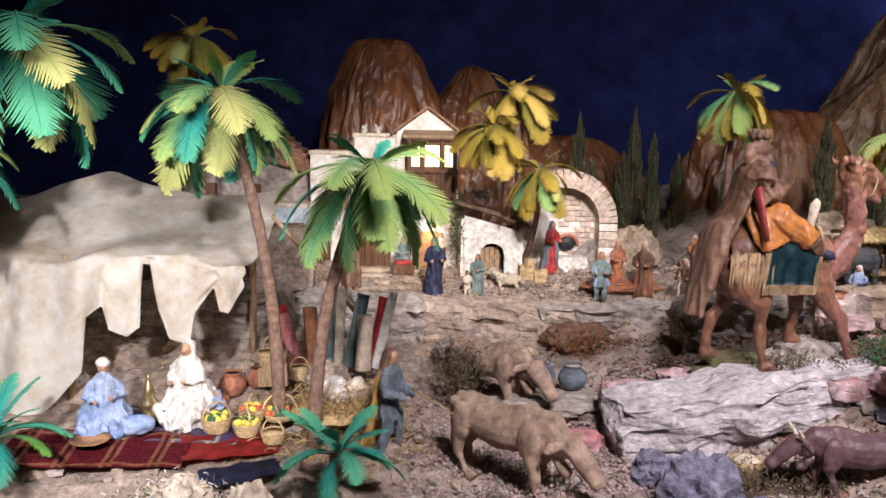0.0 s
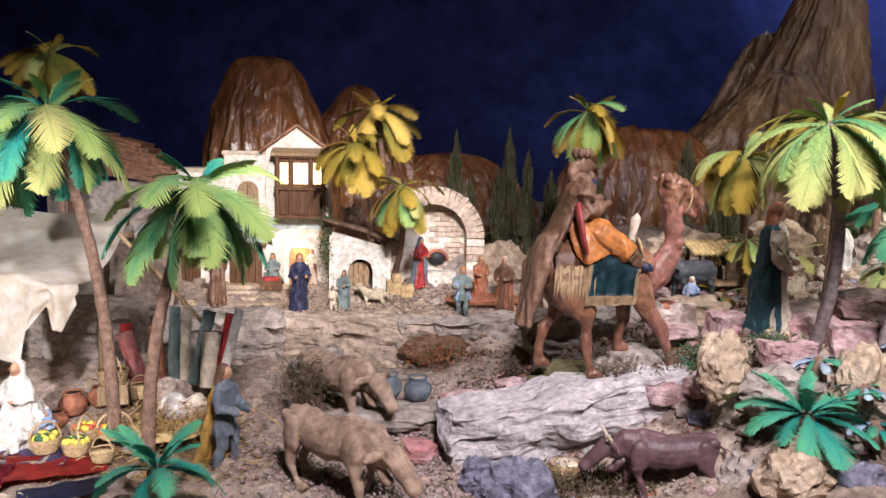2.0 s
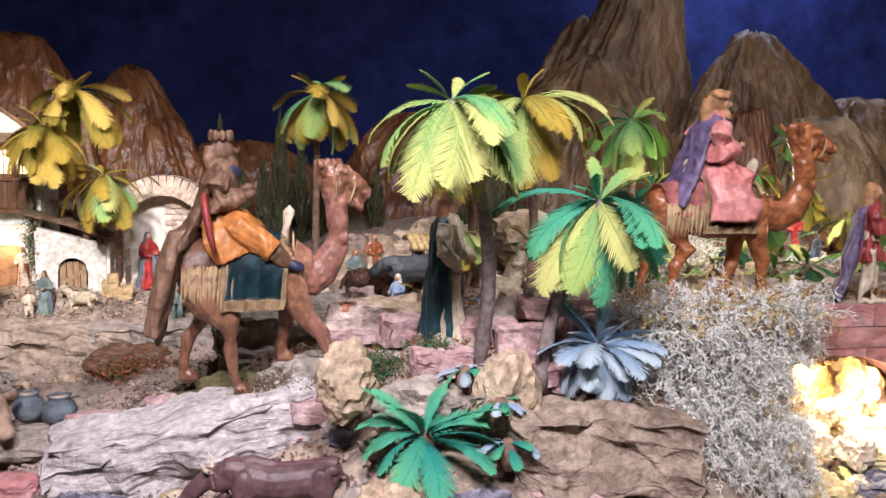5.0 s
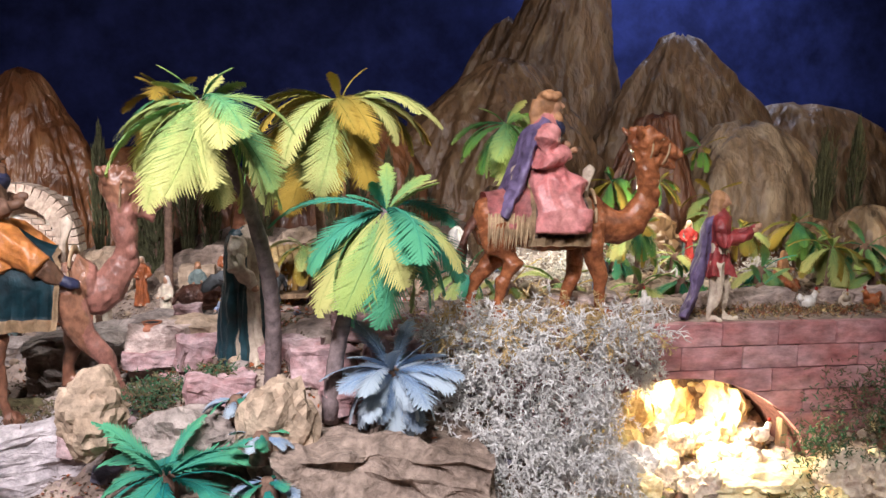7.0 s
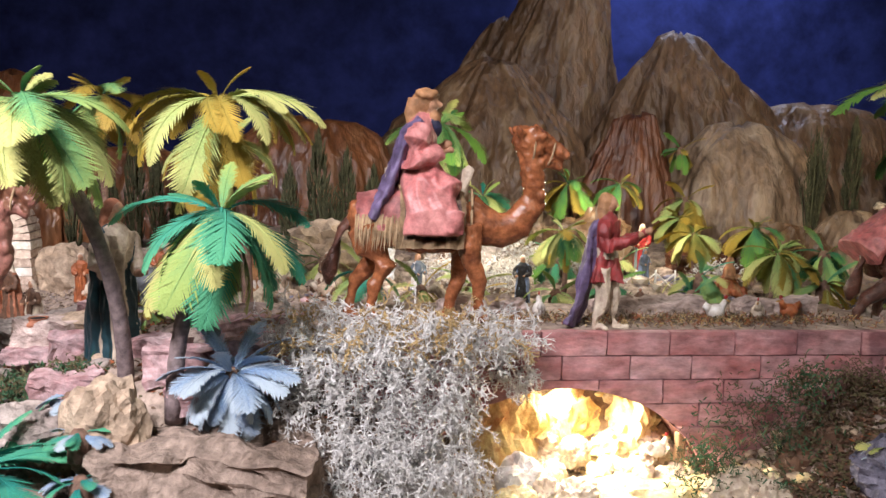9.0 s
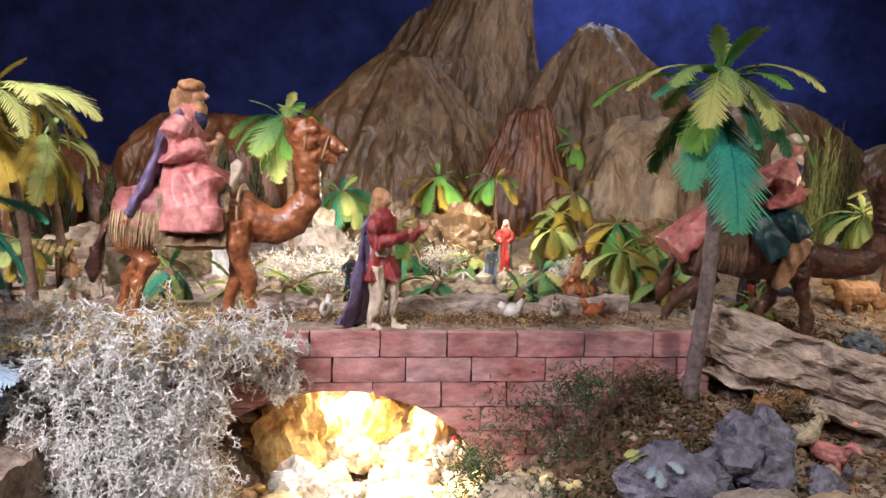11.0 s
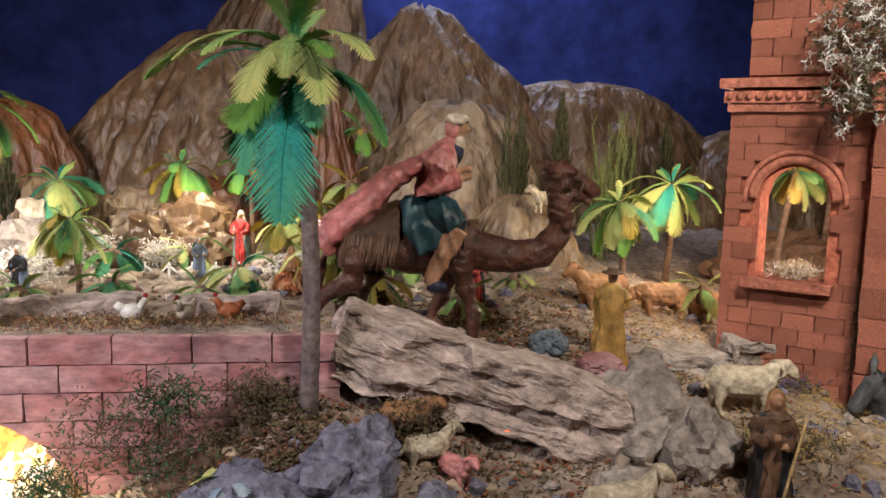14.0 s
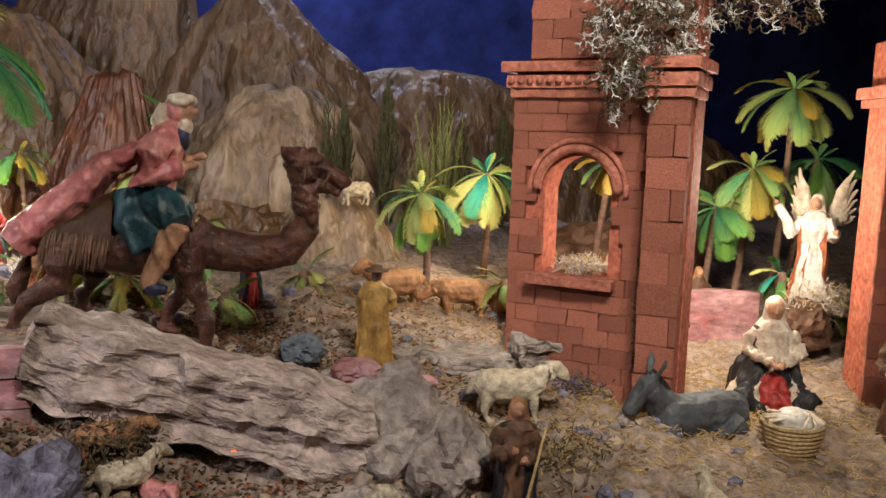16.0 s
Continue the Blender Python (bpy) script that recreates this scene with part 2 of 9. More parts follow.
M = dict(
    earth=surface("earth", (0.42, 0.33, 0.27), (0.15, 0.105, 0.08), 0.95, 0, 45, 5, 1, 0.9, 0.012, 0.1),
    rock=surface("grey_rock", (0.42, 0.36, 0.32), (0.19, 0.15, 0.13), 0.9, 0, 40, 9, 1, 0.9, 0.012, 0.15),
    pale=surface("pale_stone", (0.55, 0.50, 0.49), (0.30, 0.26, 0.27), 0.85, 0, 50, 12, 1, 0.8, 0.01, 0.2, (1, 1, 1.6)),
    bark=surface("cork_bark", (0.60, 0.48, 0.425), (0.27, 0.20, 0.17), 0.9, 0, 40, 13, 1, 1.0, 0.014, 0.15, (0.8, 1, 1.3)),
    # rock with the violet-blue cast of coloured light mixed into its colour
    bluerock=surface("blue_rock", (0.25, 0.235, 0.30), (0.075, 0.075, 0.11), 0.85, 0, 40, 10, 1, 0.9, 0.012, 0.2),
    tanrock=surface("tan_rock", (0.50, 0.39, 0.29), (0.30, 0.21, 0.14), 0.9, 0, 40, 9, 1, 0.8, 0.01, 0.15),
    gravel=surface("gravel", (0.48, 0.40, 0.38), (0.25, 0.18, 0.15), 0.95, 0, 90, 30, 1, 0.8, 0.004, 0.1),
    gold=surface("ochre_sand", (0.62, 0.47, 0.22), (0.75, 0.65, 0.42), 0.9, 0, 50, 9, 1, 0.7, 0.008, 0.1),
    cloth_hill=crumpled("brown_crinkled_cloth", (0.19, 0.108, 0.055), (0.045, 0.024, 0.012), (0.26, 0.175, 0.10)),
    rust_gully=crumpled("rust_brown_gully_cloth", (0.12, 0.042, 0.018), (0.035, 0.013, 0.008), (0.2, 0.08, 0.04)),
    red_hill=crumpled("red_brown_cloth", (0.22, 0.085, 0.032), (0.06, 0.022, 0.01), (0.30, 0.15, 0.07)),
    tealrobe=surface("dark_teal_paint", (0.025, 0.075, 0.09), (0.008, 0.022, 0.03), 0.4, 0, 40, 18, 1, 0.6, 0.006, 0.4),
    madder=surface("madder_red_paint", (0.34, 0.05, 0.05), (0.14, 0.025, 0.025), 0.45, 0, 40, 18, 1, 0.6, 0.006, 0.4),
    plaster=surface("white_plaster", (0.84, 0.80, 0.74), (0.66, 0.58, 0.50), 0.9, 0, 50, 9, 0.3, 0.4, 0.003, 0.1),
    blueband=surface("blue_wash", (0.50, 0.60, 0.66), (0.40, 0.42, 0.42), 0.9, 0, 50, 9, 0.6, 0.5, 0.004, 0.1),
    wood=surface("dark_wood", (0.16, 0.075, 0.035), (0.07, 0.032, 0.016), 0.6, 0, 60, 12, 1, 0.5, 0.003, 0.3, (5, 5, 0.6)),
    palewood=surface("pale_wood", (0.40, 0.27, 0.16), (0.22, 0.13, 0.07), 0.7, 0, 60, 12, 1, 0.5, 0.003, 0.3, (5, 5, 0.6)),
    trunk=surface("palm_trunk", (0.235, 0.145, 0.10), (0.13, 0.08, 0.065), 0.85, 0, 70, 14, 1, 0.6, 0.004, 0.15),
    greytrunk=surface("grey_palm_trunk", (0.27, 0.205, 0.195), (0.15, 0.115, 0.12), 0.85, 0, 70, 14, 1, 0.6, 0.004, 0.15),
    brick=surface("red_brick", (0.53, 0.20, 0.135), (0.26, 0.085, 0.06), 0.85, 0, 70, 18, 1, 0.8, 0.006, 0.2, (1, 1, 1), 0.2),
    mortar=surface("red_mortar", (0.47, 0.15, 0.095), (0.30, 0.09, 0.06), 0.95, 0, 60, 14, 1, 0.6, 0.004, 0.1),
    rosebrick=surface("rose_block", (0.30, 0.08, 0.075), (0.52, 0.34, 0.35), 0.65, 0, 40, 8, 1.1, 0.6, 0.006, 0.35, (0.6, 1, 1.3), 0.14),
    rubbleblock=surface("chalky_rose_block", (0.56, 0.43, 0.43), (0.30, 0.13, 0.125), 0.85, 0, 50, 16, 0.8, 0.8, 0.006, 0.2),
    fringe=surface("tan_fringe", (0.48, 0.34, 0.20), (0.26, 0.16, 0.09), 0.7, 0, 40, 18, 1, 0.6, 0.006, 0.2),
    brocade=surface("violet_cream_brocade", (0.42, 0.31, 0.22), (0.09, 0.045, 0.055), 0.6, 0, 90, 60, 0.5, 0.8, 0.006, 0.3),
    ruby=surface("dark_red_weave", (0.20, 0.02, 0.03), (0.10, 0.012, 0.02), 0.9, 0, 160, 40, 1, 0.8, 0.003, 0.1),
    rosemortar=surface("rose_joint", (0.16, 0.07, 0.065), None, 0.95, 0, 60, 14, 1, 0.6, 0.004, 0.1),
    palebrick=surface("pale_brick", (0.62, 0.50, 0.41), (0.44, 0.32, 0.25), 0.9, 0, 60, 14, 1, 0.6, 0.004, 0.1, (1, 1, 1), 0.15),
    tile=surface("roof_tile", (0.33, 0.17, 0.10), (0.17, 0.09, 0.06), 0.85, 0, 60, 14, 1, 0.6, 0.004, 0.2),
    canvas=surface("cream_canvas", (0.88, 0.83, 0.73), (0.74, 0.66, 0.55), 0.9, 0, 30, 4, 0.2, 0.2, 0.003, 0.1),
    skin=surface("painted_skin", (0.48, 0.27, 0.17), (0.36, 0.18, 0.10), 0.5, 0, 60, 14, 0.5, 0.2, 0.002, 0.4),
    pink=surface("rose_paint", (0.60, 0.27, 0.25), (0.40, 0.09, 0.09), 0.42, 0, 50, 11, 0.8, 0.4, 0.006, 0.45),
    red=surface("red_paint", (0.40, 0.03, 0.025), (0.22, 0.02, 0.02), 0.5, 0, 40, 18, 1, 0.6, 0.006, 0.4),
    rust=surface("rust_paint", (0.38, 0.11, 0.035), (0.2, 0.06, 0.025), 0.5, 0, 40, 18, 1, 0.6, 0.006, 0.4),
    navy=surface("navy_paint", (0.03, 0.035, 0.085), (0.015, 0.015, 0.03), 0.5, 0, 40, 18, 1, 0.6, 0.006, 0.4),
    violet=surface("violet_paint", (0.17, 0.125, 0.23), (0.07, 0.05, 0.11), 0.5, 0, 40, 18, 1, 0.6, 0.006, 0.4),
    tealcloth=surface("dark_teal_velvet", (0.012, 0.055, 0.07), (0.006, 0.018, 0.026), 0.5, 0, 60, 22, 1, 0.5, 0.004, 0.4),
    slate=surface("slate_paint", (0.16, 0.19, 0.22), (0.08, 0.09, 0.11), 0.6, 0, 40, 18, 1, 0.6, 0.006, 0.3),
    blue=surface("blue_paint", (0.14, 0.22, 0.42), (0.4, 0.44, 0.52), 0.55, 0, 40, 18, 1, 0.6, 0.006, 0.3),
    sage=surface("grey_green_paint", (0.20, 0.25, 0.23), (0.09, 0.12, 0.12), 0.6, 0, 40, 18, 1, 0.6, 0.006, 0.3),
    cream=surface("cream_paint", (0.62, 0.53, 0.42), (0.44, 0.34, 0.25), 0.55, 0, 40, 18, 1, 0.6, 0.006, 0.3),
    white=surface("white_paint", (0.74, 0.70, 0.64), (0.5, 0.45, 0.4), 0.6, 0, 60, 16, 0.7, 0.4, 0.003, 0.3),
    ochre=surface("ochre_paint", (0.46, 0.27, 0.07), (0.28, 0.15, 0.04), 0.5, 0, 40, 18, 1, 0.6, 0.006, 0.4),
    orange=surface("orange_paint", (0.50, 0.20, 0.05), (0.30, 0.09, 0.03), 0.4, 0, 40, 18, 1, 0.6, 0.006, 0.5),
    brown=surface("brown_paint", (0.16, 0.085, 0.05), (0.08, 0.04, 0.025), 0.55, 0, 40, 18, 1, 0.6, 0.006, 0.35),
    black=surface("black_paint", (0.028, 0.026, 0.028), (0.012, 0.012, 0.014), 0.5, 0, 40, 18, 1, 0.6, 0.006, 0.35),
    camelhide=surface("chestnut_camel_hide", (0.42, 0.15, 0.06), (0.12, 0.035, 0.016), 0.26, 0, 60, 22, 0.8, 0.5, 0.006, 0.55),
    camelpale=surface("dusty_camel_hide", (0.30, 0.145, 0.085), (0.10, 0.035, 0.022), 0.32, 0, 60, 16, 0.8, 0.5, 0.006, 0.5),
    drape=surface("dusty_drape_paint", (0.26, 0.15, 0.10), (0.09, 0.045, 0.03), 0.5, 0, 60, 16, 1, 0.6, 0.006, 0.3),
    neckpink=surface("dusty_rose_hide", (0.34, 0.15, 0.115), (0.17, 0.075, 0.055), 0.4, 0, 60, 22, 0.8, 0.5, 0.006, 0.4),
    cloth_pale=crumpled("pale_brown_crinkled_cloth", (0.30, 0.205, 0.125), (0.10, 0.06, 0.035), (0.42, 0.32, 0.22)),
    cameldark=surface("dark_camel_hide", (0.14, 0.055, 0.035), (0.035, 0.016, 0.012), 0.3, 0, 60, 24, 0.8, 0.9, 0.008, 0.4),
    oxhide=surface("tan_ox_hide", (0.40, 0.29, 0.215), (0.22, 0.14, 0.10), 0.7, 0, 40, 12, 0.8, 0.35, 0.005, 0.2),
    oxdark=surface("plum_ox_hide", (0.14, 0.075, 0.08), (0.06, 0.03, 0.035), 0.5, 0, 34, 14, 1, 0.45, 0.005, 0.45),
    donkeyhide=surface("grey_donkey_hide", (0.09, 0.095, 0.10), (0.04, 0.042, 0.046), 0.55, 0, 34, 14, 1, 0.45, 0.005, 0.3),
    fleece=surface("cream_fleece", (0.58, 0.50, 0.38), (0.36, 0.28, 0.19), 0.9, 0, 70, 30, 1, 0.9, 0.006, 0.1),
    fawn=surface("fawn_hide", (0.40, 0.21, 0.10), (0.24, 0.11, 0.05), 0.6, 0, 40, 18, 1, 0.6, 0.006, 0.3),
    terracotta=surface("terracotta", (0.38, 0.15, 0.08), (0.22, 0.085, 0.05), 0.7, 0, 40, 18, 1, 0.6, 0.006, 0.3),
    brass=surface("brass", (0.60, 0.47, 0.24), (0.35, 0.25, 0.12), 0.35, 0.9, 60, 16, 0.6, 0.2, 0.002, 0.5),
    wicker=surface("wicker", (0.55, 0.40, 0.22), (0.30, 0.19, 0.09), 0.75, 0, 120, 40, 1, 0.7, 0.003, 0.2),
    fruit_y=surface("yellow_fruit", (0.68, 0.50, 0.06), (0.45, 0.42, 0.08), 0.4, 0, 60, 30, 1, 0.2, 0.001, 0.4),
    fruit_r=surface("red_fruit", (0.42, 0.04, 0.03), (0.5, 0.2, 0.05), 0.4, 0, 60, 30, 1, 0.2, 0.001, 0.4),
    lichen=surface("grey_lichen", (0.74, 0.72, 0.69), (0.50, 0.48, 0.46), 0.95, 0, 60, 20, 1, 0.2, 0.001, 0.1),
    moss=surface("olive_moss", (0.14, 0.125, 0.065), (0.07, 0.055, 0.03), 0.95, 0, 60, 20, 1, 0.2, 0.001, 0.1),
    bushgreen=surface("green_bush", (0.07, 0.15, 0.075), (0.035, 0.07, 0.04), 0.9, 0, 60, 20, 1, 0.2, 0.001, 0.1),
    cypress=surface("cypress_green", (0.10, 0.10, 0.05), (0.05, 0.05, 0.03), 0.9, 0, 60, 20, 1, 0.2, 0.001, 0.1),
    reed=surface("reed_green", (0.20, 0.23, 0.08), (0.10, 0.12, 0.045), 0.8, 0, 60, 20, 1, 0.2, 0.001, 0.2),
    straw=surface("straw", (0.55, 0.40, 0.19), (0.34, 0.23, 0.10), 0.85, 0, 60, 20, 1, 0.2, 0.001, 0.2),
    twig=surface("dry_twigs", (0.17, 0.11, 0.075), (0.08, 0.05, 0.035), 0.9, 0, 60, 20, 1, 0.2, 0.001, 0.1),
    sky=surface("night_blue_cloth", (0.02, 0.027, 0.105), (0.009, 0.012, 0.05), 0.85, 0, 5, 0.8, 1, 0.3, 0.01, 0.1),
    hall=surface("dark_hall_paint", (0.06, 0.055, 0.06), (0.04, 0.036, 0.04), 0.9, 0, 30, 2, 1, 0.2, 0.002, 0.1),
    lit=glow("lit_window", (1.0, 0.83, 0.52), 2.6),
    ember=glow("ember", (1.0, 0.12, 0.03), 2.0),
    l_teal=leaf_paint("teal_leaf", (0.016, 0.25, 0.205), (0.09, 0.36, 0.19), (0.006, 0.14, 0.15)),
    l_green=leaf_paint("bright_green_leaf", (0.12, 0.33, 0.12), (0.32, 0.43, 0.12), (0.025, 0.22, 0.14)),
    l_yellow=leaf_paint("yellow_green_leaf", (0.27, 0.37, 0.10), (0.50, 0.49, 0.17), (0.12, 0.25, 0.09)),
    l_olive=leaf_paint("olive_yellow_leaf", (0.17, 0.175, 0.03), (0.40, 0.27, 0.04), (0.07, 0.10, 0.025)),
    l_deep=leaf_paint("deep_green_leaf", (0.02, 0.15, 0.075), (0.14, 0.30, 0.05), (0.01, 0.07, 0.05)),
    l_blue=leaf_paint("powder_blue_leaf", (0.20, 0.31, 0.46), (0.42, 0.50, 0.56), (0.12, 0.2, 0.36)),
    l_gold=leaf_paint("gold_leaf", (0.50, 0.36, 0.06), (0.58, 0.40, 0.10), (0.4, 0.26, 0.04)),
)


# ---------- mesh tools ----------
def mesh_of(bm, name, mats, smooth=True):
    me = bpy.data.meshes.new(name)
    bmesh.ops.recalc_face_normals(bm, faces=bm.faces)
    bm.to_mesh(me)
    bm.free()
    for m in mats:
        me.materials.append(M[m])
    if smooth:
        me.polygons.foreach_set("use_smooth", [True] * len(me.polygons))
    return me


def solid(name, bm, mats, at=(0, 0, 0), yaw=0.0, label="", category="", group="", kind="", smooth=True, size=1.0):
    ob = new(name, mesh_of(bm, name, mats if isinstance(mats, (list, tuple)) else [mats], smooth))
    ob.matrix_basis = pose(*at, 0, 0, yaw) @ Matrix.Scale(size, 4)
    return tagged(ob, label, category, group, kind)


def thing(name, at=(0, 0, 0), yaw=0.0, label="", category="", group="", kind=""):
    ob = new(name)
    ob.empty_display_size = 0.02
    ob.matrix_basis = pose(*at, 0, 0, yaw)
    return tagged(ob, label, category, group, kind)


def part(name, bm, material, parent, label="", smooth=True, m=None):
    ob = new(name, mesh_of(bm, name, [material] if isinstance(material, str) else material, smooth))
    ob.parent = parent
    if m is not None:
        ob.matrix_basis = m
    return tagged(ob, label)


def share(name, me, parent, m):
    ob = new(name, me)
    ob.parent, ob.matrix_basis = parent, m
    return ob


def tube(bm, pts, radii, seg=10, mi=0, up=(0, 0, 1), cap=True):
    """A loft through pts; a radius is a number or (sideways, upwards)."""
    pts = [Vector(p) for p in pts]
    rings = []
    for i, p in enumerate(pts):
        d = (pts[min(i + 1, len(pts) - 1)] - pts[max(i - 1, 0)]).normalized()
        u = Vector(up)
        if abs(d.dot(u)) > 0.95:
            u = Vector((0, 1, 0))
        s = d.cross(u).normalized()
        w = s.cross(d).normalized()
        r = radii[i]
        a, b = r if isinstance(r, tuple) else (r, r)
        rings.append([bm.verts.new(p + s * a * math.cos(k * math.tau / seg) + w * b * math.sin(k * math.tau / seg)) for k in range(seg)])
    for A, B in zip(rings, rings[1:]):
        for k in range(seg):
            bm.faces.new((A[k], A[(k + 1) % seg], B[(k + 1) % seg], B[k])).material_index = mi
    if cap:
        bm.faces.new(rings[0]).material_index = mi
        bm.faces.new(rings[-1]).material_index = mi
    return rings


def rings_up(bm, rows, seg=24, mi=0, folds=7, amp=None, turn=0.0, centre=(0, 0), cap=True, back=1.0, front=1.0):
    """Rings one above the other: rows of z, rx, ry, fold depth, shift y."""
    out = []
    for z, rx, ry, f, sy in rows:
        ring = []
        for k in range(seg):
            a = k * math.tau / seg
            w = 1 + f * math.cos(folds * a + turn + 2.0 * math.sin(2 * a + turn)) + 0.5 * f * math.cos(3 * a + 2 * turn)
            q = back if math.sin(a) > 0 else front
            q = 1 + (q - 1) * abs(math.sin(a)) ** 0.5
            ring.append(bm.verts.new((centre[0] + rx * w * math.cos(a), centre[1] + sy + ry * w * q * math.sin(a), z)))
        out.append(ring)
    for A, B in zip(out, out[1:]):
        for k in range(seg):
            bm.faces.new((A[k], A[(k + 1) % seg], B[(k + 1) % seg], B[k])).material_index = mi
    if cap:
        bm.faces.new(out[0]).material_index = mi
        bm.faces.new(out[-1]).material_index = mi


def fuse(bm, voxel, relax=3):
    """Melts overlapping shapes into one modelled skin, as plaster is; each colour stays where its shape was."""
    bmesh.ops.triangulate(bm, faces=bm.faces)
    tree = BVHTree.FromBMesh(bm)
    bm.faces.ensure_lookup_table()
    paint = [f.material_index for f in bm.faces]
    me = bpy.data.meshes.new("fuse")
    bmesh.ops.recalc_face_normals(bm, faces=bm.faces)
    bm.to_mesh(me)
    bm.free()
    ob = new("fuse", me)
    skin = ob.modifiers.new("skin", "REMESH")
    skin.mode, skin.voxel_size = "VOXEL", voxel
    soft = ob.modifiers.new("soft", "SMOOTH")
    soft.factor, soft.iterations = 0.5, relax
    out = bmesh.new()
    done = bpy.data.meshes.new_from_object(ob.evaluated_get(bpy.context.evaluated_depsgraph_get()))
    out.from_mesh(done)
    bpy.data.objects.remove(ob)
    bpy.data.meshes.remove(me)
    bpy.data.meshes.remove(done)
    for f in out.faces:
        hit = tree.find_nearest(f.calc_center_median())
        f.material_index = paint[hit[2]] if hit[2] is not None else 0
    out.normal_update()
    return out


def ball(bm, c, r, mi=0, u=12, v=8):
    r = r if isinstance(r, tuple) else (r, r, r)
    res = bmesh.ops.create_uvsphere(bm, u_segments=u, v_segments=v, radius=1, matrix=Matrix.LocRotScale(c, None, r))
    for f in {f for x in res["verts"] for f in x.link_faces}:
        f.material_index = mi


def box(bm, c, size, mi=0, rot=None, bevel=0.0):
    m = Matrix.LocRotScale(c, rot, size)
    res = bmesh.ops.create_cube(bm, size=1, matrix=m)
    if bevel:
        es = list({e for x in res["verts"] for e in x.link_edges})
        r = bmesh.ops.bevel(bm, geom=es, offset=bevel, segments=1, affect="EDGES")
        for f in r["faces"]:
            f.material_index = mi
    for x in res["verts"]:
        if x.is_valid:
            for f in x.link_faces:
                f.material_index = mi


def rough_box(name_seed, size, bevel=0.15, jag=0.08, cuts=3, strata=0.0):
    """A worn block: a subdivided cube pushed about by noise."""
    bm = bmesh.new()
    bmesh.ops.create_cube(bm, size=1)
    bmesh.ops.subdivide_edges(bm, edges=bm.edges, cuts=cuts, use_grid_fill=True)
    o = Vector((name_seed * 3.7, name_seed * 1.3, name_seed * 2.1))
    for v in bm.verts:
        p = v.co.copy()
        q = p * 2
        n = max(abs(q.x), abs(q.y), abs(q.z))
        l = q.length
        v.co = p * (1 - bevel + bevel * (n / l if l else 1) * 1.2)
        w = Vector((v.co.x * size[0], v.co.y * size[1], v.co.z * size[2]))
        s = min(size)
        v.co = w + noise.noise_vector(w * (1.1 / s) + o) * jag * s + noise.noise_vector(w * (3.5 / s) + o) * jag * 0.45 * s
        if strata:
            v.co += noise.noise_vector(Vector((w.x * 14, w.y * 14, w.z * 22)) + o) * strata * 1.3 + noise.noise_vector(w * 60 + o) * strata * 0.4
            v.co.y -= strata * 1.2 * noise.cell(Vector((w.x * 9 + o.x, w.z * 30, 1)))
            v.co += noise.noise_vector(w * 120 + o) * strata * 0.35
            v.co.y -= strata * noise.noise(Vector((w.x * 26, o.x, w.z * 34)))
            v.co.y -= strata * 0.6 * noise.noise(Vector((w.x * 34, o.x + 5, w.z * 40)))
    return bm


def stone(seed, r, jag=0.35, sub=4):
    """A boulder with broken facets."""
    bm = bmesh.new()
    bmesh.ops.create_icosphere(bm, subdivisions=sub, radius=1)
    o = Vector((seed * 5.1, seed * 2.7, seed * 9.3))
    for v in bm.verts:
        d = v.co.normalized()
        k = 1 + jag * noise.noise(d * 1.2 + o) + jag * 0.4 * (noise.cell(d * 2.2 + o + noise.noise_vector(d * 5) * 0.3)) + jag * 0.4 * noise.noise(d * 4 + o) + jag * 0.3 * abs(noise.noise(d * 8 + o)) + jag * 0.16 * noise.noise(d * 19 + o) + jag * 0.1 * noise.noise(d * 38 + o)
        v.co = Vector((d.x * r[0], d.y * r[1], d.z * r[2])) * k
    return bm


def strips(name, mats, items, kind="stuff", label="", category=""):
    """Many small blades or twigs in one mesh: items of base, tip, width, bend, material index."""
    vs, fs, mi = [], [], []
    for a, b, w, bend, m in items:
        a, b = Vector(a), Vector(b)
        d = b - a
        s = d.cross(Vector((random.uniform(-1, 1), random.uniform(-1, 1), random.uniform(-1, 1))))
        if s.length < 1e-9:
            continue
        s = s.normalized() * w
        t = d.cross(s).normalized() * w
        c = (a + b) / 2 + Vector(bend)
        i = len(vs)
        vs += [a - s, a + s, a + t, c - s, c + s, c + t, b]
        fs += [(i, i + 1, i + 4, i + 3), (i + 1, i + 2, i + 5, i + 4), (i + 2, i, i + 3, i + 5), (i + 3, i + 4, i + 6), (i + 4, i + 5, i + 6), (i + 5, i + 3, i + 6)]
        mi += [m] * 6
    me = bpy.data.meshes.new(name)
    me.from_pydata([tuple(v) for v in vs], [], fs)
    for m in mats:
        me.materials.append(M[m])
    me.polygons.foreach_set("material_index", mi)
    return tagged(new(name, me), label, category, "", kind)


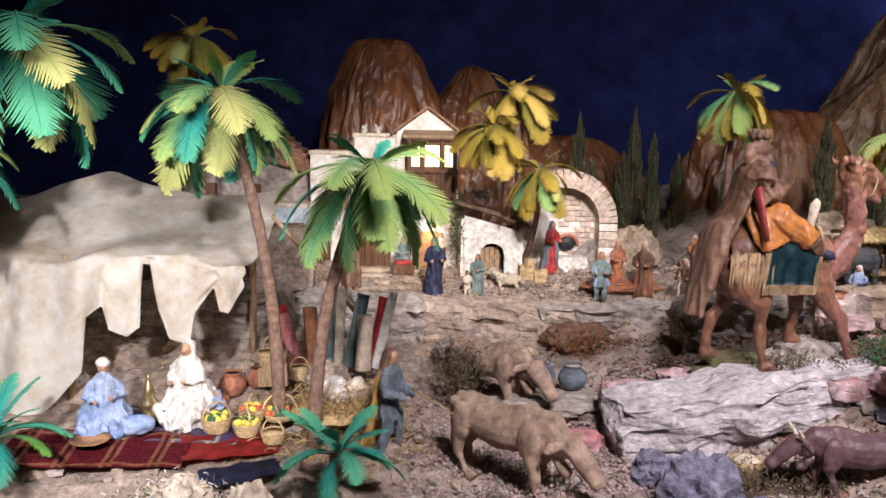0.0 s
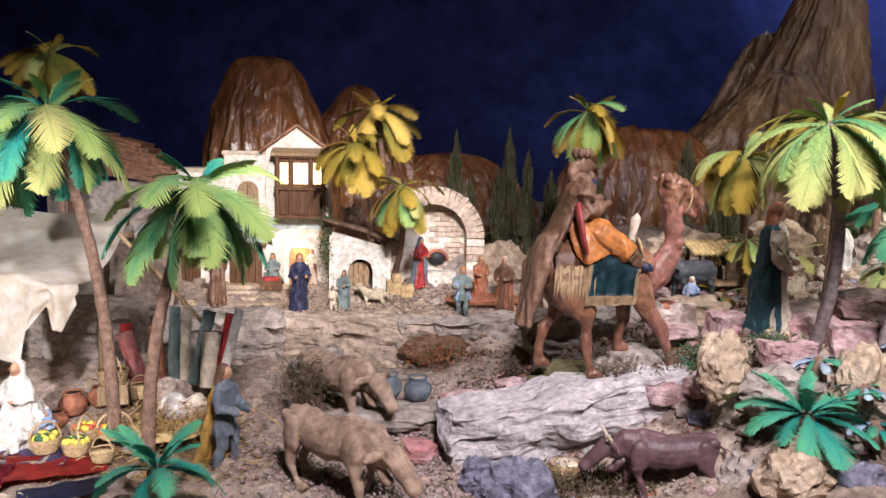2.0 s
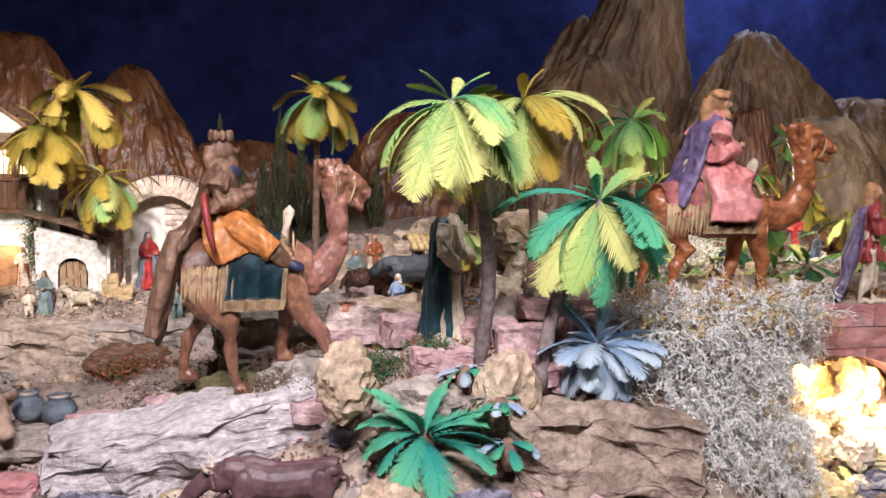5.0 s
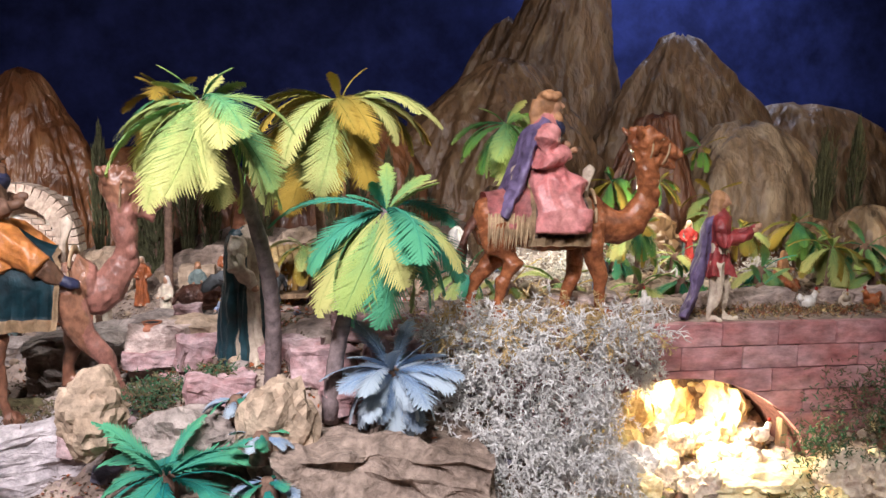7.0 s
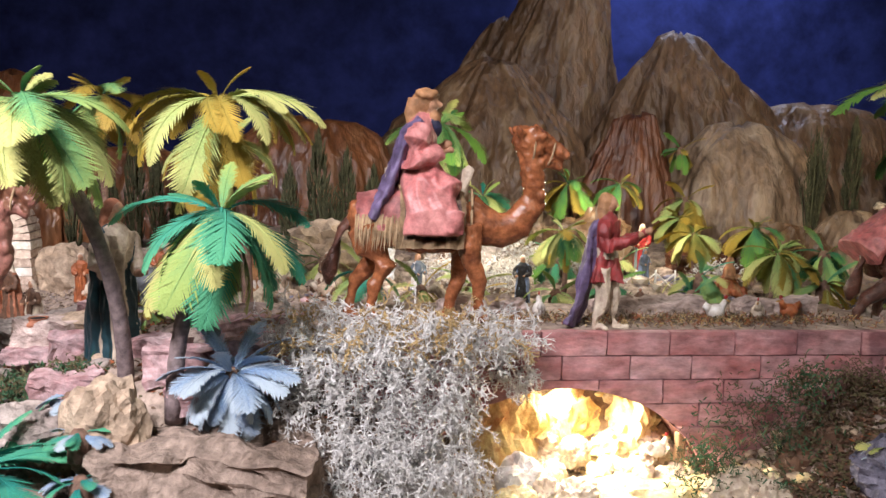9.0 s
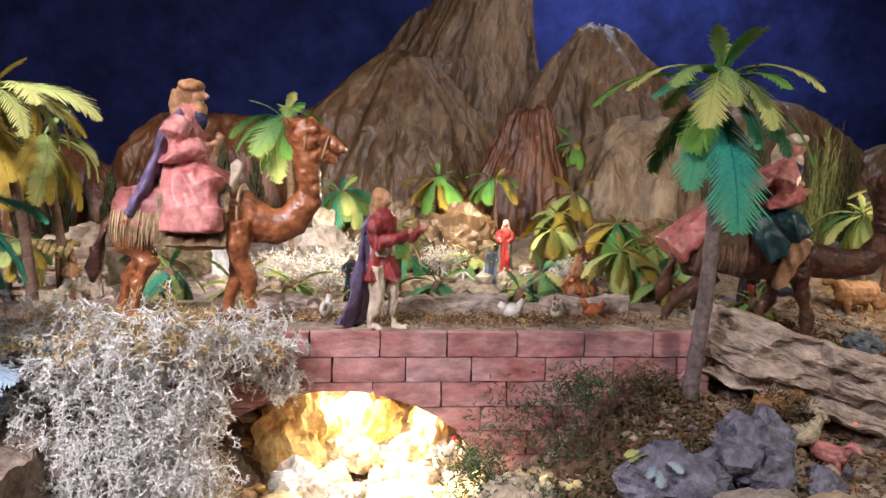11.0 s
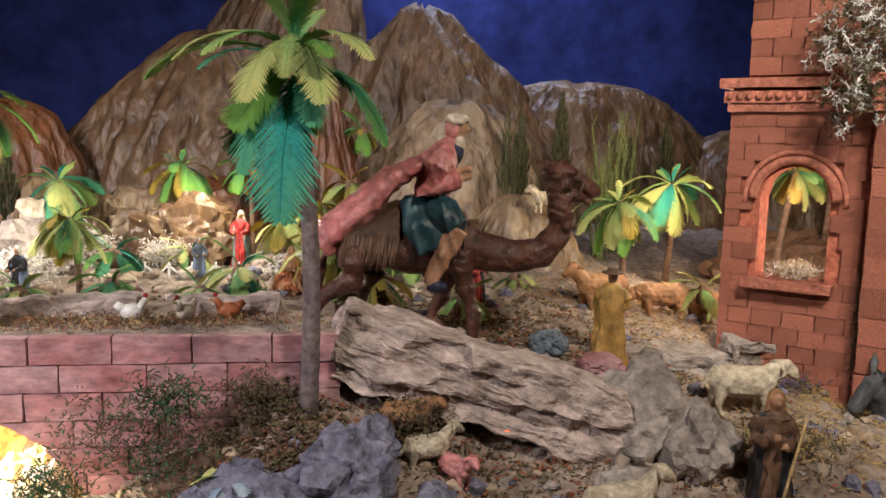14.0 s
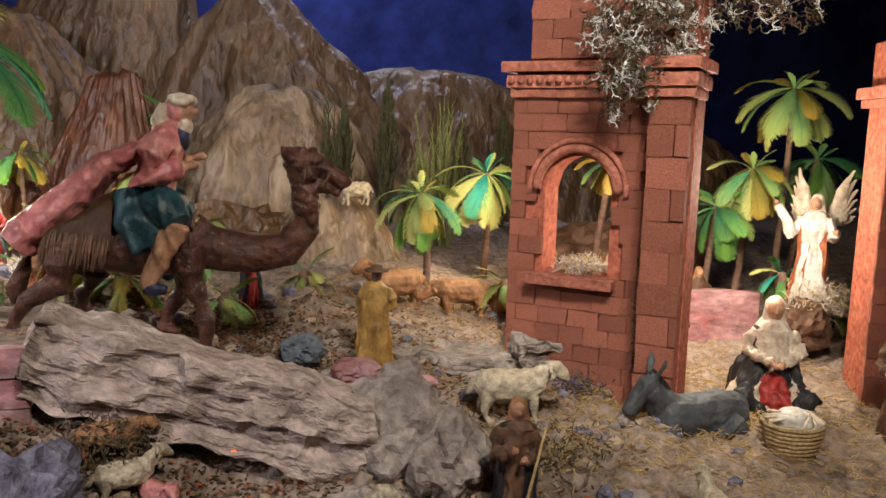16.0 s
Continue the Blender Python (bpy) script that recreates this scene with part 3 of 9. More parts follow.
# ---------- ground ----------
LEVELS_Y = (1.0, 1.45, 1.6, 1.75, 1.9, 2.1, 2.4, 2.8, 3.6)
LEVELS = {
    -1.0: (0.72, 0.77, 0.81, 0.83, 0.85, 0.88, 0.98, 1.02, 1.05),
    -0.3: (0.72, 0.77, 0.79, 0.80, 0.81, 0.87, 0.90, 1.01, 1.04),
    0.2: (0.72, 0.77, 0.765, 0.755, 0.75, 0.80, 0.85, 1.01, 1.05),
    0.75: (0.73, 0.77, 0.78, 0.82, 0.92, 0.93, 0.92, 1.02, 1.07),
    1.15: (0.74, 0.91, 1.0, 1.05, 1.08, 1.06, 1.07, 1.11, 1.18),
    1.6: (0.70, 0.82, 0.98, 1.13, 1.15, 1.14, 1.13, 1.14, 1.2),
    1.95: (0.68, 0.74, 0.75, 0.77, 0.80, 1.10, 1.12, 1.13, 1.2),
    2.4: (0.68, 0.75, 0.77, 0.79, 0.82, 1.10, 1.12, 1.13, 1.2),
    2.8: (0.72, 0.84, 0.98, 1.05, 1.11, 1.12, 1.12, 1.13, 1.2),
    3.2: (0.76, 0.85, 0.86, 0.89, 1.06, 1.08, 1.10, 1.12, 1.2),
    3.75: (0.80, 0.86, 0.88, 0.93, 0.95, 1.0, 1.05, 1.08, 1.18),
    4.5: (0.82, 0.85, 0.86, 0.87, 0.88, 0.90, 0.93, 0.97, 1.1),
}


def level(x, y):
    ks = sorted(LEVELS)
    zs = [float(np.interp(y, LEVELS_Y, LEVELS[k])) for k in ks]
    return float(np.interp(x, ks, zs))


def ground_z(x, y):
    v = Vector((x, y, 0.3))
    n = 0.022 * noise.noise(v * 5) + 0.018 * abs(noise.noise(v * 11)) + 0.014 * abs(noise.noise(v * 26)) + 0.006 * noise.noise(v * 60) - 0.01
    k = noise.cell(v * 9) * 0.01 + noise.cell(v * 23) * 0.006
    return level(x, y) + n + k


def build_ground():
    xs = np.concatenate([np.linspace(-5, -1.6, 18), np.arange(-1.5, 5.2, 0.012), np.linspace(5.3, 9, 18)])
    ys = np.concatenate([np.arange(1.0, 3.1, 0.012), np.linspace(3.15, 5.6, 40)])
    vs = [(x, y, ground_z(x, y)) for y in ys for x in xs]
    nx = len(xs)
    fs = [(j * nx + i, j * nx + i + 1, (j + 1) * nx + i + 1, (j + 1) * nx + i) for j in range(len(ys) - 1) for i in range(nx - 1)]
    me = bpy.data.meshes.new("ground")
    me.from_pydata(vs, [], fs)
    me.materials.append(M["earth"])
    me.polygons.foreach_set("use_smooth", [True] * len(me.polygons))
    tagged(new("ground", me), "brown plaster earth of the display, uneven and terraced", "ground", "", "structure")


build_ground()

# hall round the display
bm = bmesh.new()
box(bm, (2, 0.0, -0.05), (14, 12, 0.1))
solid("floor", bm, "hall", label="dark hall floor", category="floor", kind="structure", smooth=False)
bm = bmesh.new()
box(bm, (2, 0.98, 0.36), (14, 0.04, 0.72))
solid("trim", bm, "hall", label="dark cloth skirt below the display", category="skirt", kind="structure", smooth=False)
for nm, c, s in (("wall_south", (2, -3.5, 1.7), (14, 0.1, 3.6)), ("wall_west", (-5, 1.2, 1.7), (0.1, 9.3, 3.6)), ("wall_east", (9, 1.2, 1.7), (0.1, 9.3, 3.6))):
    bm = bmesh.new()
    box(bm, c, s)
    solid(nm, bm, "hall", label="dark painted hall wall", category="wall", kind="structure", smooth=False)
bm = bmesh.new()
box(bm, (2, 1.2, 3.55), (14, 9.3, 0.1))
solid("ceiling", bm, "hall", label="dark hall ceiling", category="ceiling", kind="structure", smooth=False)


def sky_cloth():
    bm = bmesh.new()
    nx, nz = 160, 30
    g = [[bm.verts.new((-4.9 + 13.8 * i / nx, 5.45 + 0.07 * noise.noise(Vector((i * 0.14, j * 0.05, 3))) + 0.05 * noise.noise(Vector((i * 0.05, j * 0.2, 8))), 0.6 + 2.9 * j / nz)) for j in range(nz + 1)] for i in range(nx + 1)]
    for i in range(nx):
        for j in range(nz):
            bm.faces.new((g[i][j], g[i + 1][j], g[i + 1][j + 1], g[i][j + 1]))
    solid("backdrop", bm, "sky", label="night-blue painted cloth behind the display", category="backdrop", kind="structure")


sky_cloth()


# ---------- cloth hills ----------
def hill(seed, at, top, rx, ry, mat="cloth_hill", power=1.3, lean=0.0, flat=0.12, crease=0.13, label="brown crinkled painted cloth hill", sharp=9):
    """A draped cloth hill with creases that run down from its top."""
    bm = bmesh.new()
    nu, nv = 200, 44
    x0, y0, z0 = at
    rings = []
    for j in range(nv + 1):
        f = j / nv
        z = z0 + (top - z0) * f
        r = flat + (1 - flat) * (1 - f ** power)
        if j == nv:
            r = flat * 0.4
        ring = []
        for i in range(nu):
            a = i * math.tau / nu
            d = Vector((math.cos(a), math.sin(a), 0))
            c = noise.noise(d * 2.2 + Vector((seed * 7, f * 0.9, 0))) * 1.2 + 0.7 * noise.noise(d * sharp + Vector((seed * 3, 0, f * 1.3))) + 0.35 * abs(noise.noise(d * sharp * 2.3 + Vector((0, seed, f * 2.5))))
            p3 = Vector((d.x * r * rx, d.y * r * ry, z)) * 6 + Vector((seed * 2, 0, 0))
            p3.z *= 0.3
            c += 1.2 * abs(noise.noise(p3)) + 0.9 * abs(noise.noise(p3 * 2.4)) + 0.45 * abs(noise.noise(p3 * 5.5)) - 0.6
            k = r * (1 + crease * c) + 0.02 * noise.noise(d * 4 + Vector((0, seed, f * 6)))
            sh = lean * f * rx
            dz = 0.04 * (top - z0) * noise.noise(d * 2 + Vector((f * 4, seed, 2)))
            ring.append(bm.verts.new((x0 + sh + rx * k * d.x, y0 + ry * k * d.y, z + dz * (1 if j else 0))))
        rings.append(ring)
    for A, B in zip(rings, rings[1:]):
        for i in range(nu):
            bm.faces.new((A[i], A[(i + 1) % nu], B[(i + 1) % nu], B[i]))
    bm.faces.new(rings[-1])
    return solid("cloth_hill", bm, mat, label=label, category="hill", group="cloth hills")


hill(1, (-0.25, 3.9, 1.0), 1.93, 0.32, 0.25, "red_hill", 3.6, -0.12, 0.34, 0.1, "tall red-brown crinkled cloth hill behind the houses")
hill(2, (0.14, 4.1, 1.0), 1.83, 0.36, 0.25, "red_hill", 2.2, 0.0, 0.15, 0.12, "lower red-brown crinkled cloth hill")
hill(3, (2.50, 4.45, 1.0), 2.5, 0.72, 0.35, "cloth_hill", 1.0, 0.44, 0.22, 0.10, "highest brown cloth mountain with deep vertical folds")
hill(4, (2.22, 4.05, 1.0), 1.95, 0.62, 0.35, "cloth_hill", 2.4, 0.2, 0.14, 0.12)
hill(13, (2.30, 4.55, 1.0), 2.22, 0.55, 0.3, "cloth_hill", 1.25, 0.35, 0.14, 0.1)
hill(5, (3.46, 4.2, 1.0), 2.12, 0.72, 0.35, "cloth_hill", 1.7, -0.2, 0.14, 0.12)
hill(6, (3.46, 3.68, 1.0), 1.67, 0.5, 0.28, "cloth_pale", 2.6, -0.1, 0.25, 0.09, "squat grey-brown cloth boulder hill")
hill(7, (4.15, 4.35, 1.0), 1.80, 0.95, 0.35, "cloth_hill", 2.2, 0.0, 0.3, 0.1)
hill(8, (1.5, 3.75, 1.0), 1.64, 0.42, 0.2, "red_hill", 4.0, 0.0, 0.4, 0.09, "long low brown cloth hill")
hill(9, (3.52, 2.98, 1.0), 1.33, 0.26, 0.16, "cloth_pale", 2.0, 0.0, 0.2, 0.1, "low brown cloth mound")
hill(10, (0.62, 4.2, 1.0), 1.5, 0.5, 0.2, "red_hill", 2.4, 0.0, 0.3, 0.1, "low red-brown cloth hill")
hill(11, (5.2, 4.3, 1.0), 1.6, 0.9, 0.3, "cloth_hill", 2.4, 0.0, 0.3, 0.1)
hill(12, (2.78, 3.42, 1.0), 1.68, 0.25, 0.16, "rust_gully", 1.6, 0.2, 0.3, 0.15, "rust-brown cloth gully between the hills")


# ---------- palms and plants ----------
LEAVES = {}


def leaf_mesh(style, mat):
    """A feathered paper palm leaf of length 1 along +x: a rib and fine overlapping leaflets."""
    if (style, mat) in LEAVES:
        return LEAVES[style, mat]
    lift, droop, width, n, comb = {
        "arch": (0.6, 0.8, 0.22, 28, 1.7), "hang": (-0.55, 1.4, 0.235, 28, 1.6), "up": (1.1, -0.35, 0.18, 22, 1.8), "fall": (0.0, 1.25, 0.235, 28, 1.6),
        "broad": (0.45, 0.6, 0.25, 22, 1.1), "wispy": (0.6, 1.35, 0.17, 28, 3.2)}[style]
    rnd = random.Random(len(LEAVES) + 3)
    bm = bmesh.new()
    uv = bm.loops.layers.uv.new("UVMap")
    mid = [Vector((0, 0, 0))]
    ang = lift
    for i in range(n):
        ang -= (lift + droop) / n
        mid.append(mid[-1] + Vector((math.cos(ang), 0, math.sin(ang))) / n)
    shape = lambda s: width * (math.sin(math.pi * min(1, s * 0.97 + 0.02)) ** 0.8) * (0.92 - 0.05 * s)
    for side in (-1, 1):
        for i in range(1, n):
            s0 = i / n
            a, b = mid[i], mid[min(i + 1, n)]
            fwd = (b - a).normalized()
            up = Vector((-fwd.z, 0, fwd.x))
            w = shape(s0) * rnd.uniform(0.82, 1.14)
            out = Vector((0, side, 0)) * w - up * w * rnd.uniform(0.1, 0.24) + fwd * w * (1.5 - 0.3 * s0)
            m1 = a + out * 0.4 + up * 0.014
            m2 = a + out * 0.75 + up * 0.006
            gap = 1.0 / comb
            q = [bm.verts.new(p) for p in (a, b + fwd * 0.004, m1 + fwd / n * 1.02, m2 + fwd / n * (0.3 + 0.55 * gap), a + out, m2, m1)]
            for idx in ((0, 1, 2, 6), (6, 2, 3, 5), (5, 3, 4)):
                f = bm.faces.new([q[k] for k in idx])
                for lp, k in zip(f.loops, idx):
                    d = {0: 0.0, 1: 0.0, 2: 0.4, 6: 0.4, 3: 0.75, 5: 0.75, 4: 1.0}[k]
                    lp[uv].uv = (s0, 0.5 + side * 0.5 * d)
    tube(bm, [p + Vector((0, 0, 0.004)) for p in mid[:-1]], [0.014 * (1 - 0.85 * i / n) for i in range(n)], 4)
    LEAVES[style, mat] = mesh_of(bm, "leaf", [mat])
    return LEAVES[style, mat]


def palm(crown, base=None, reach=0.2, paints=("l_green",), leaves=12, trunk="trunk", thick=0.016, label="", styles=("hang", "fall", "arch", "hang", "fall", "up", "hang"), seed=1, tilt=0.0):
    """Painted model palm: a curved ringed trunk and a crown of feathered leaves."""
    rnd = random.Random(seed)
    leaves = int(leaves * (2.15 if base else 1.45))
    crown = Vector(crown)
    low = Vector(base) if base else crown - Vector((0, 0, 0.03))
    low.z = min(low.z, crown.z - 0.02)
    t = thing("palm_tree" if base else "palm_plant", tuple(low), 0, label, "palm" if base else "plant", "model palms")
    bm = bmesh.new()
    if base:
        h = crown - low
        bow = Vector((h.y * 0.1 + h.x * 0.25, 0, 0))
        n = 22
        pts = [h * (i / n) - bow * math.sin(math.pi * i / n) - Vector((0, 0, 0.03 if i == 0 else 0)) for i in range(n + 1)]
        rad = [thick * 0.74 * (1.25 - 0.4 * i / n + (0.09 if i % 2 else 0)) for i in range(n + 1)]
        tube(bm, pts, rad, 10)
    else:
        tube(bm, [(0, 0, -0.02), (0, 0, 0.02), (0, 0, 0.035)], [0.02, 0.018, 0.008], 8)
    part("trunk", bm, trunk, t)
    top = crown - low
    for i in range(leaves):
        f = i / leaves
        yaw = i * 137.5 + rnd.uniform(-18, 18)
        st = styles[i % len(styles)]
        if base and f > 0.9:
            st = "up"
        me = leaf_mesh(st, paints[rnd.randrange(len(paints))])
        k = reach * rnd.uniform(0.85, 1.12) * (0.5 if st == "up" and base else 1.0)
        el = rnd.uniform(-20, 10) + tilt
        share("leaf", me, t, pose(top.x, top.y, top.z - 0.012 * (1 - f), 0, 0, yaw) @ pose(0.004, 0, 0, rnd.uniform(-28, 28), -el, 0) @ Matrix.Scale(k, 4))
    return t


G, Y, O, D, T = "l_green", "l_yellow", "l_olive", "l_deep", "l_teal"
palm((-0.81, 2.70, 1.81), (-0.8, 2.72, 1.0), 0.17, (O, O, Y), 12, "trunk", 0.014, "tall olive-yellow model palm behind the tent", seed=2)
palm((-0.90, 1.75, 1.70), (-1.05, 1.8, 0.84), 0.28, (G, T, Y), 13, "trunk", 0.018, "tall teal and green model palm beside the tent", seed=3)
palm((-1.02, 1.62, 1.47), (-1.12, 1.66, 0.8), 0.22, (T, G), 11, "trunk", 0.016, "teal model palm beside the tent", seed=4)
palm((-0.49, 1.81, 1.59), (-0.37, 1.82, 0.86), 0.23, (T, G, Y, T), 14, "trunk", 0.017, "tall leaning model palm with teal and yellow leaves", seed=5)
palm((-0.155, 1.747, 1.43), (-0.28, 1.76, 0.82), 0.24, (G, G, T), 13, "trunk", 0.017, "leaning bright green model palm by the cloth rolls", seed=6)
palm((0.235, 2.72, 1.65), (0.25, 2.9, 1.0), 0.19, (O, O, "l_gold"), 13, "trunk", 0.014, "yellow-green model palm by the houses", seed=7)
palm((0.165, 2.66, 1.535), (0.2, 2.95, 1.0), 0.18, (O, O, O, "l_gold"), 13, "trunk", 0.013, "olive-yellow model palm by the houses", seed=8)
palm((0.32, 2.66, 1.40), (0.29, 2.95, 1.0), 0.16, (O, Y, O, G), 11, "trunk", 0.013, "low yellow-green model palm by the brick oven", seed=9)
palm((0.947, 2.68, 1.66), (0.94, 2.7, 1.02), 0.19, (O, O, "l_gold", G), 13, "trunk", 0.014, "gold and green model palm behind the camel", seed=10)
palm((1.155, 1.55, 1.585), (1.257, 1.74, 1.03), 0.19, (Y, Y, G), 13, "greytrunk", 0.017, "tall yellow-green model palm with a bare grey trunk", seed=11)
palm((1.46, 1.60, 1.405), (1.365, 1.64, 1.04), 0.20, (G, T, Y, T), 14, "greytrunk", 0.017, "teal and yellow model palm on a slanting trunk", seed=12)
palm((1.40, 1.955, 1.61), (1.45, 2.02, 1.1), 0.22, (Y, O), 14, "trunk", 0.014, "drooping yellow-green model palm with thin fronds", styles=("wispy", "arch", "wispy", "hang"), seed=13)
palm((1.94, 2.58, 1.60), (1.96, 2.62, 1.1), 0.19, (D, G, Y), 12, "trunk", 0.014, "dark green model palm behind the camel rider", seed=14)
bridge_palm = palm((2.82, 1.62, 1.635), (2.84, 1.72, 1.03), 0.17, (D, T, D, Y), 6, "greytrunk", 0.018, "dark teal model palm with yellow top leaves by the bridge", styles=("arch", "hang", "fall", "hang", "arch", "up"), seed=15)
for st, mt, yaw, k, dz in (("hang", T, -96, 0.27, -0.02), ("hang", T, -135, 0.2, -0.01), ("fall", Y, -70, 0.18, 0.035), ("fall", Y, -120, 0.18, 0.035), ("arch", D, 178, 0.25, 0.0), ("fall", Y, -95, 0.13, 0.045), ("fall", D, -30, 0.22, 0.0), ("fall", T, 5, 0.2, 0.0), ("arch", G, -140, 0.18, 0.02), ("up", Y, -60, 0.12, 0.03), ("up", G, -120, 0.12, 0.03), ("up", G, -80, 0.13, 0.02), ("arch", Y, -50, 0.2, 0.02), ("up", G, 60, 0.12, 0.02), ("arch", Y, 190, 0.2, 0.02)):
    share("leaf", leaf_mesh(st, mt), bridge_palm, pose(-0.02, -0.10, 0.6 + dz, 0, 0, yaw) @ Matrix.Scale(k, 4))
palm((1.35, 2.35, 1.52), (1.38, 2.4, 1.08), 0.2, (O, Y), 12, "trunk", 0.014, "olive model palm with wispy fronds", styles=("wispy", "hang"), seed=16)
palm((1.33, 2.25, 1.27), (1.35, 2.3, 1.08), 0.1, (O, Y, G), 9, "trunk", 0.01, "small yellow-green model palm", seed=17)
palm((3.72, 2.56, 1.345), (3.75, 2.6, 1.04), 0.15, (D, O, Y), 12, "trunk", 0.012, "olive-green model palm beside the ruin", seed=18)
palm((3.985, 2.8, 1.39), (4.0, 2.85, 1.05), 0.17, (Y, Y, G, T), 12, "trunk", 0.013, "pale yellow-green model palm beside the ruin", seed=19)
palm((4.40, 2.77, 1.44), (4.36, 2.8, 1.0), 0.13, (G, "l_gold", Y), 9, "trunk", 0.014, "gold and green model palm behind the arched window", seed=20)
palm((4.92, 2.6, 1.68), (4.93, 2.65, 0.96), 0.19, (Y, G, O), 12, "trunk", 0.013, "tall yellow-green model palm behind the stable", seed=21)
palm((4.795, 2.6, 1.43), (4.79, 2.65, 0.96), 0.17, (O, G, Y), 12, "trunk", 0.013, "olive model palm behind the stable", seed=22)
palm((4.69, 2.62, 1.31), (4.68, 2.66, 0.96), 0.17, (G, D), 11, "trunk", 0.013, "low green model palm behind the stable", seed=23)
palm((4.62, 2.9, 1.52), (4.62, 2.95, 0.98), 0.17, (D, G), 11, "trunk", 0.013, "dark green model palm far behind the stable", seed=24)
palm((4.78, 2.4, 1.13), None, 0.11, (D, Y, T), 9, seed=25, label="small green palm plant by the red wall")
palm((5.15, 2.75, 1.46), (5.1, 2.8, 0.98), 0.17, (D, G), 10, "trunk", 0.013, "dark green model palm far behind the stable", seed=26)
palm((-0.19, 1.487, 0.895), None, 0.13, (T,), 13, label="low teal palm plant among the stones", styles=("arch", "up"), seed=27)
palm((-0.86, 1.50, 0.91), None, 0.14, (D, T), 12, label="low dark green palm plant among the stones", styles=("arch", "up"), seed=28)
palm((1.10, 1.46, 1.0), None, 0.135, (T, T, T), 13, label="low teal palm plant on a rock", styles=("broad", "up", "broad"), seed=29)
palm((1.475, 1.61, 1.115), None, 0.12, ("l_blue",), 30, label="powder-blue rosette plant on a rock", styles=("hang", "broad", "fall", "up", "hang", "broad"), seed=30)
palm((1.20, 1.60, 1.075), None, 0.06, ("l_blue", T), 9, label="small grey-blue rosette plant", styles=("broad",), seed=31)
palm((1.255, 1.47, 0.975), None, 0.06, ("l_blue", T), 9, label="small grey-blue rosette plant", styles=("broad",), seed=32)
palm((1.245, 1.50, 1.045), None, 0.05, ("l_blue", T), 8, label="small grey-blue rosette plant", styles=("broad",), seed=33)
palm((2.87, 2.3, 1.255), (2.86, 2.3, 1.1), 0.13, (Y, O, G), 11, "trunk", 0.01, "small yellow-green model palm", seed=34)
palm((2.655, 2.32, 1.19), None, 0.12, (G, T, Y), 12, label="teal and yellow palm plant behind the bridge", seed=35)
palm((2.37, 2.25, 1.17), None, 0.12, (G, D), 11, label="green palm plant behind the bridge", seed=36)
palm((2.26, 2.32, 1.31), (2.27, 2.34, 1.1), 0.12, (Y, D, O), 11, "trunk", 0.009, "small yellow-green model palm behind the page", seed=37)
palm((2.0, 2.25, 1.17), None, 0.12, (Y, G), 10, label="pale green palm plant behind the bridge", seed=38)
palm((1.72, 2.12, 1.22), None, 0.11, (G, Y, T), 10, label="green palm plant under the camel", seed=39)
palm((1.86, 2.2, 1.17), None, 0.1, (Y, "l_gold"), 9, label="yellow palm plant behind the camel", seed=40)
palm((2.98, 2.25, 1.18), None, 0.13, (O, Y, G), 11, label="yellow-green palm plant under the dark camel", seed=41)
palm((3.1, 2.45, 1.24), None, 0.12, (D, G), 10, label="green palm plant behind the dark camel", seed=42)
palm((2.95, 3.15, 1.36), None, 0.13, (O, Y), 10, label="olive palm plant on the gully", seed=43)
palm((2.42, 2.9, 1.42), (2.42, 2.92, 1.1), 0.14, (O, D), 10, "trunk", 0.01, "dark olive model palm on the hillside", seed=44)
palm((2.1, 2.75, 1.38), (2.1, 2.78, 1.1), 0.14, (Y, G, T), 11, "trunk", 0.01, "pale green model palm on the hillside", seed=45)
palm((2.72, 1.56, 0.965), None, 0.06, (Y, "l_blue"), 9, label="small pale rosette plant on the blue rock", styles=("broad",), seed=46)
palm((3.92, 2.4, 1.12), None, 0.1, (Y, G), 9, label="yellow-green palm plant behind the sheep", seed=47)
palm((3.0, 3.35, 1.55), None, 0.1, (O, D), 9, label="small olive plant on the hill", seed=48)
for i, (x, y, z, r, cols) in enumerate(((2.5, 2.55, 1.2, 0.11, (Y, G)), (2.75, 2.6, 1.28, 0.12, (O, Y)), (2.3, 2.55, 1.2, 0.1, (D, T)), (2.58, 2.2, 1.16, 0.09, (T, G)), (2.2, 2.15, 1.17, 0.1, (G, Y)), (2.95, 2.6, 1.3, 0.12, (D, O)),
                                        (2.62, 2.95, 1.42, 0.11, (O, D)), (2.85, 2.95, 1.3, 0.12, (Y, O)), (2.45, 3.2, 1.3, 0.12, (O, D)), (3.1, 2.7, 1.22, 0.12, (Y, G)), (3.2, 2.2, 1.14, 0.1, (G, Y)), (1.6, 2.5, 1.2, 0.12, (G, Y)),
                                        (1.2, 2.15, 1.12, 0.08, (G, O)), (2.05, 2.95, 1.25, 0.12, (D, O)), (3.4, 2.5, 1.14, 0.1, (Y, G)), (2.0, 2.12, 1.18, 0.08, (Y, "l_gold")), (4.55, 2.75, 1.05, 0.12, (D, G)), (5.0, 2.45, 1.0, 0.12, (G, Y)))):
    palm((x, y, z), (x + 0.01, y + 0.02, 1.08) if z > 1.21 else None, r, cols, 9, "trunk", 0.009, ("small model palm with %s leaves" if z > 1.21 else "low palm plant with %s leaves") % ("yellow-green" if Y in cols else "dark green"), seed=80 + i)
palm((2.1, 1.70, 0.80), None, 0.07, (Y, O), 9, label="small yellow grass plant in the grotto", seed=49)


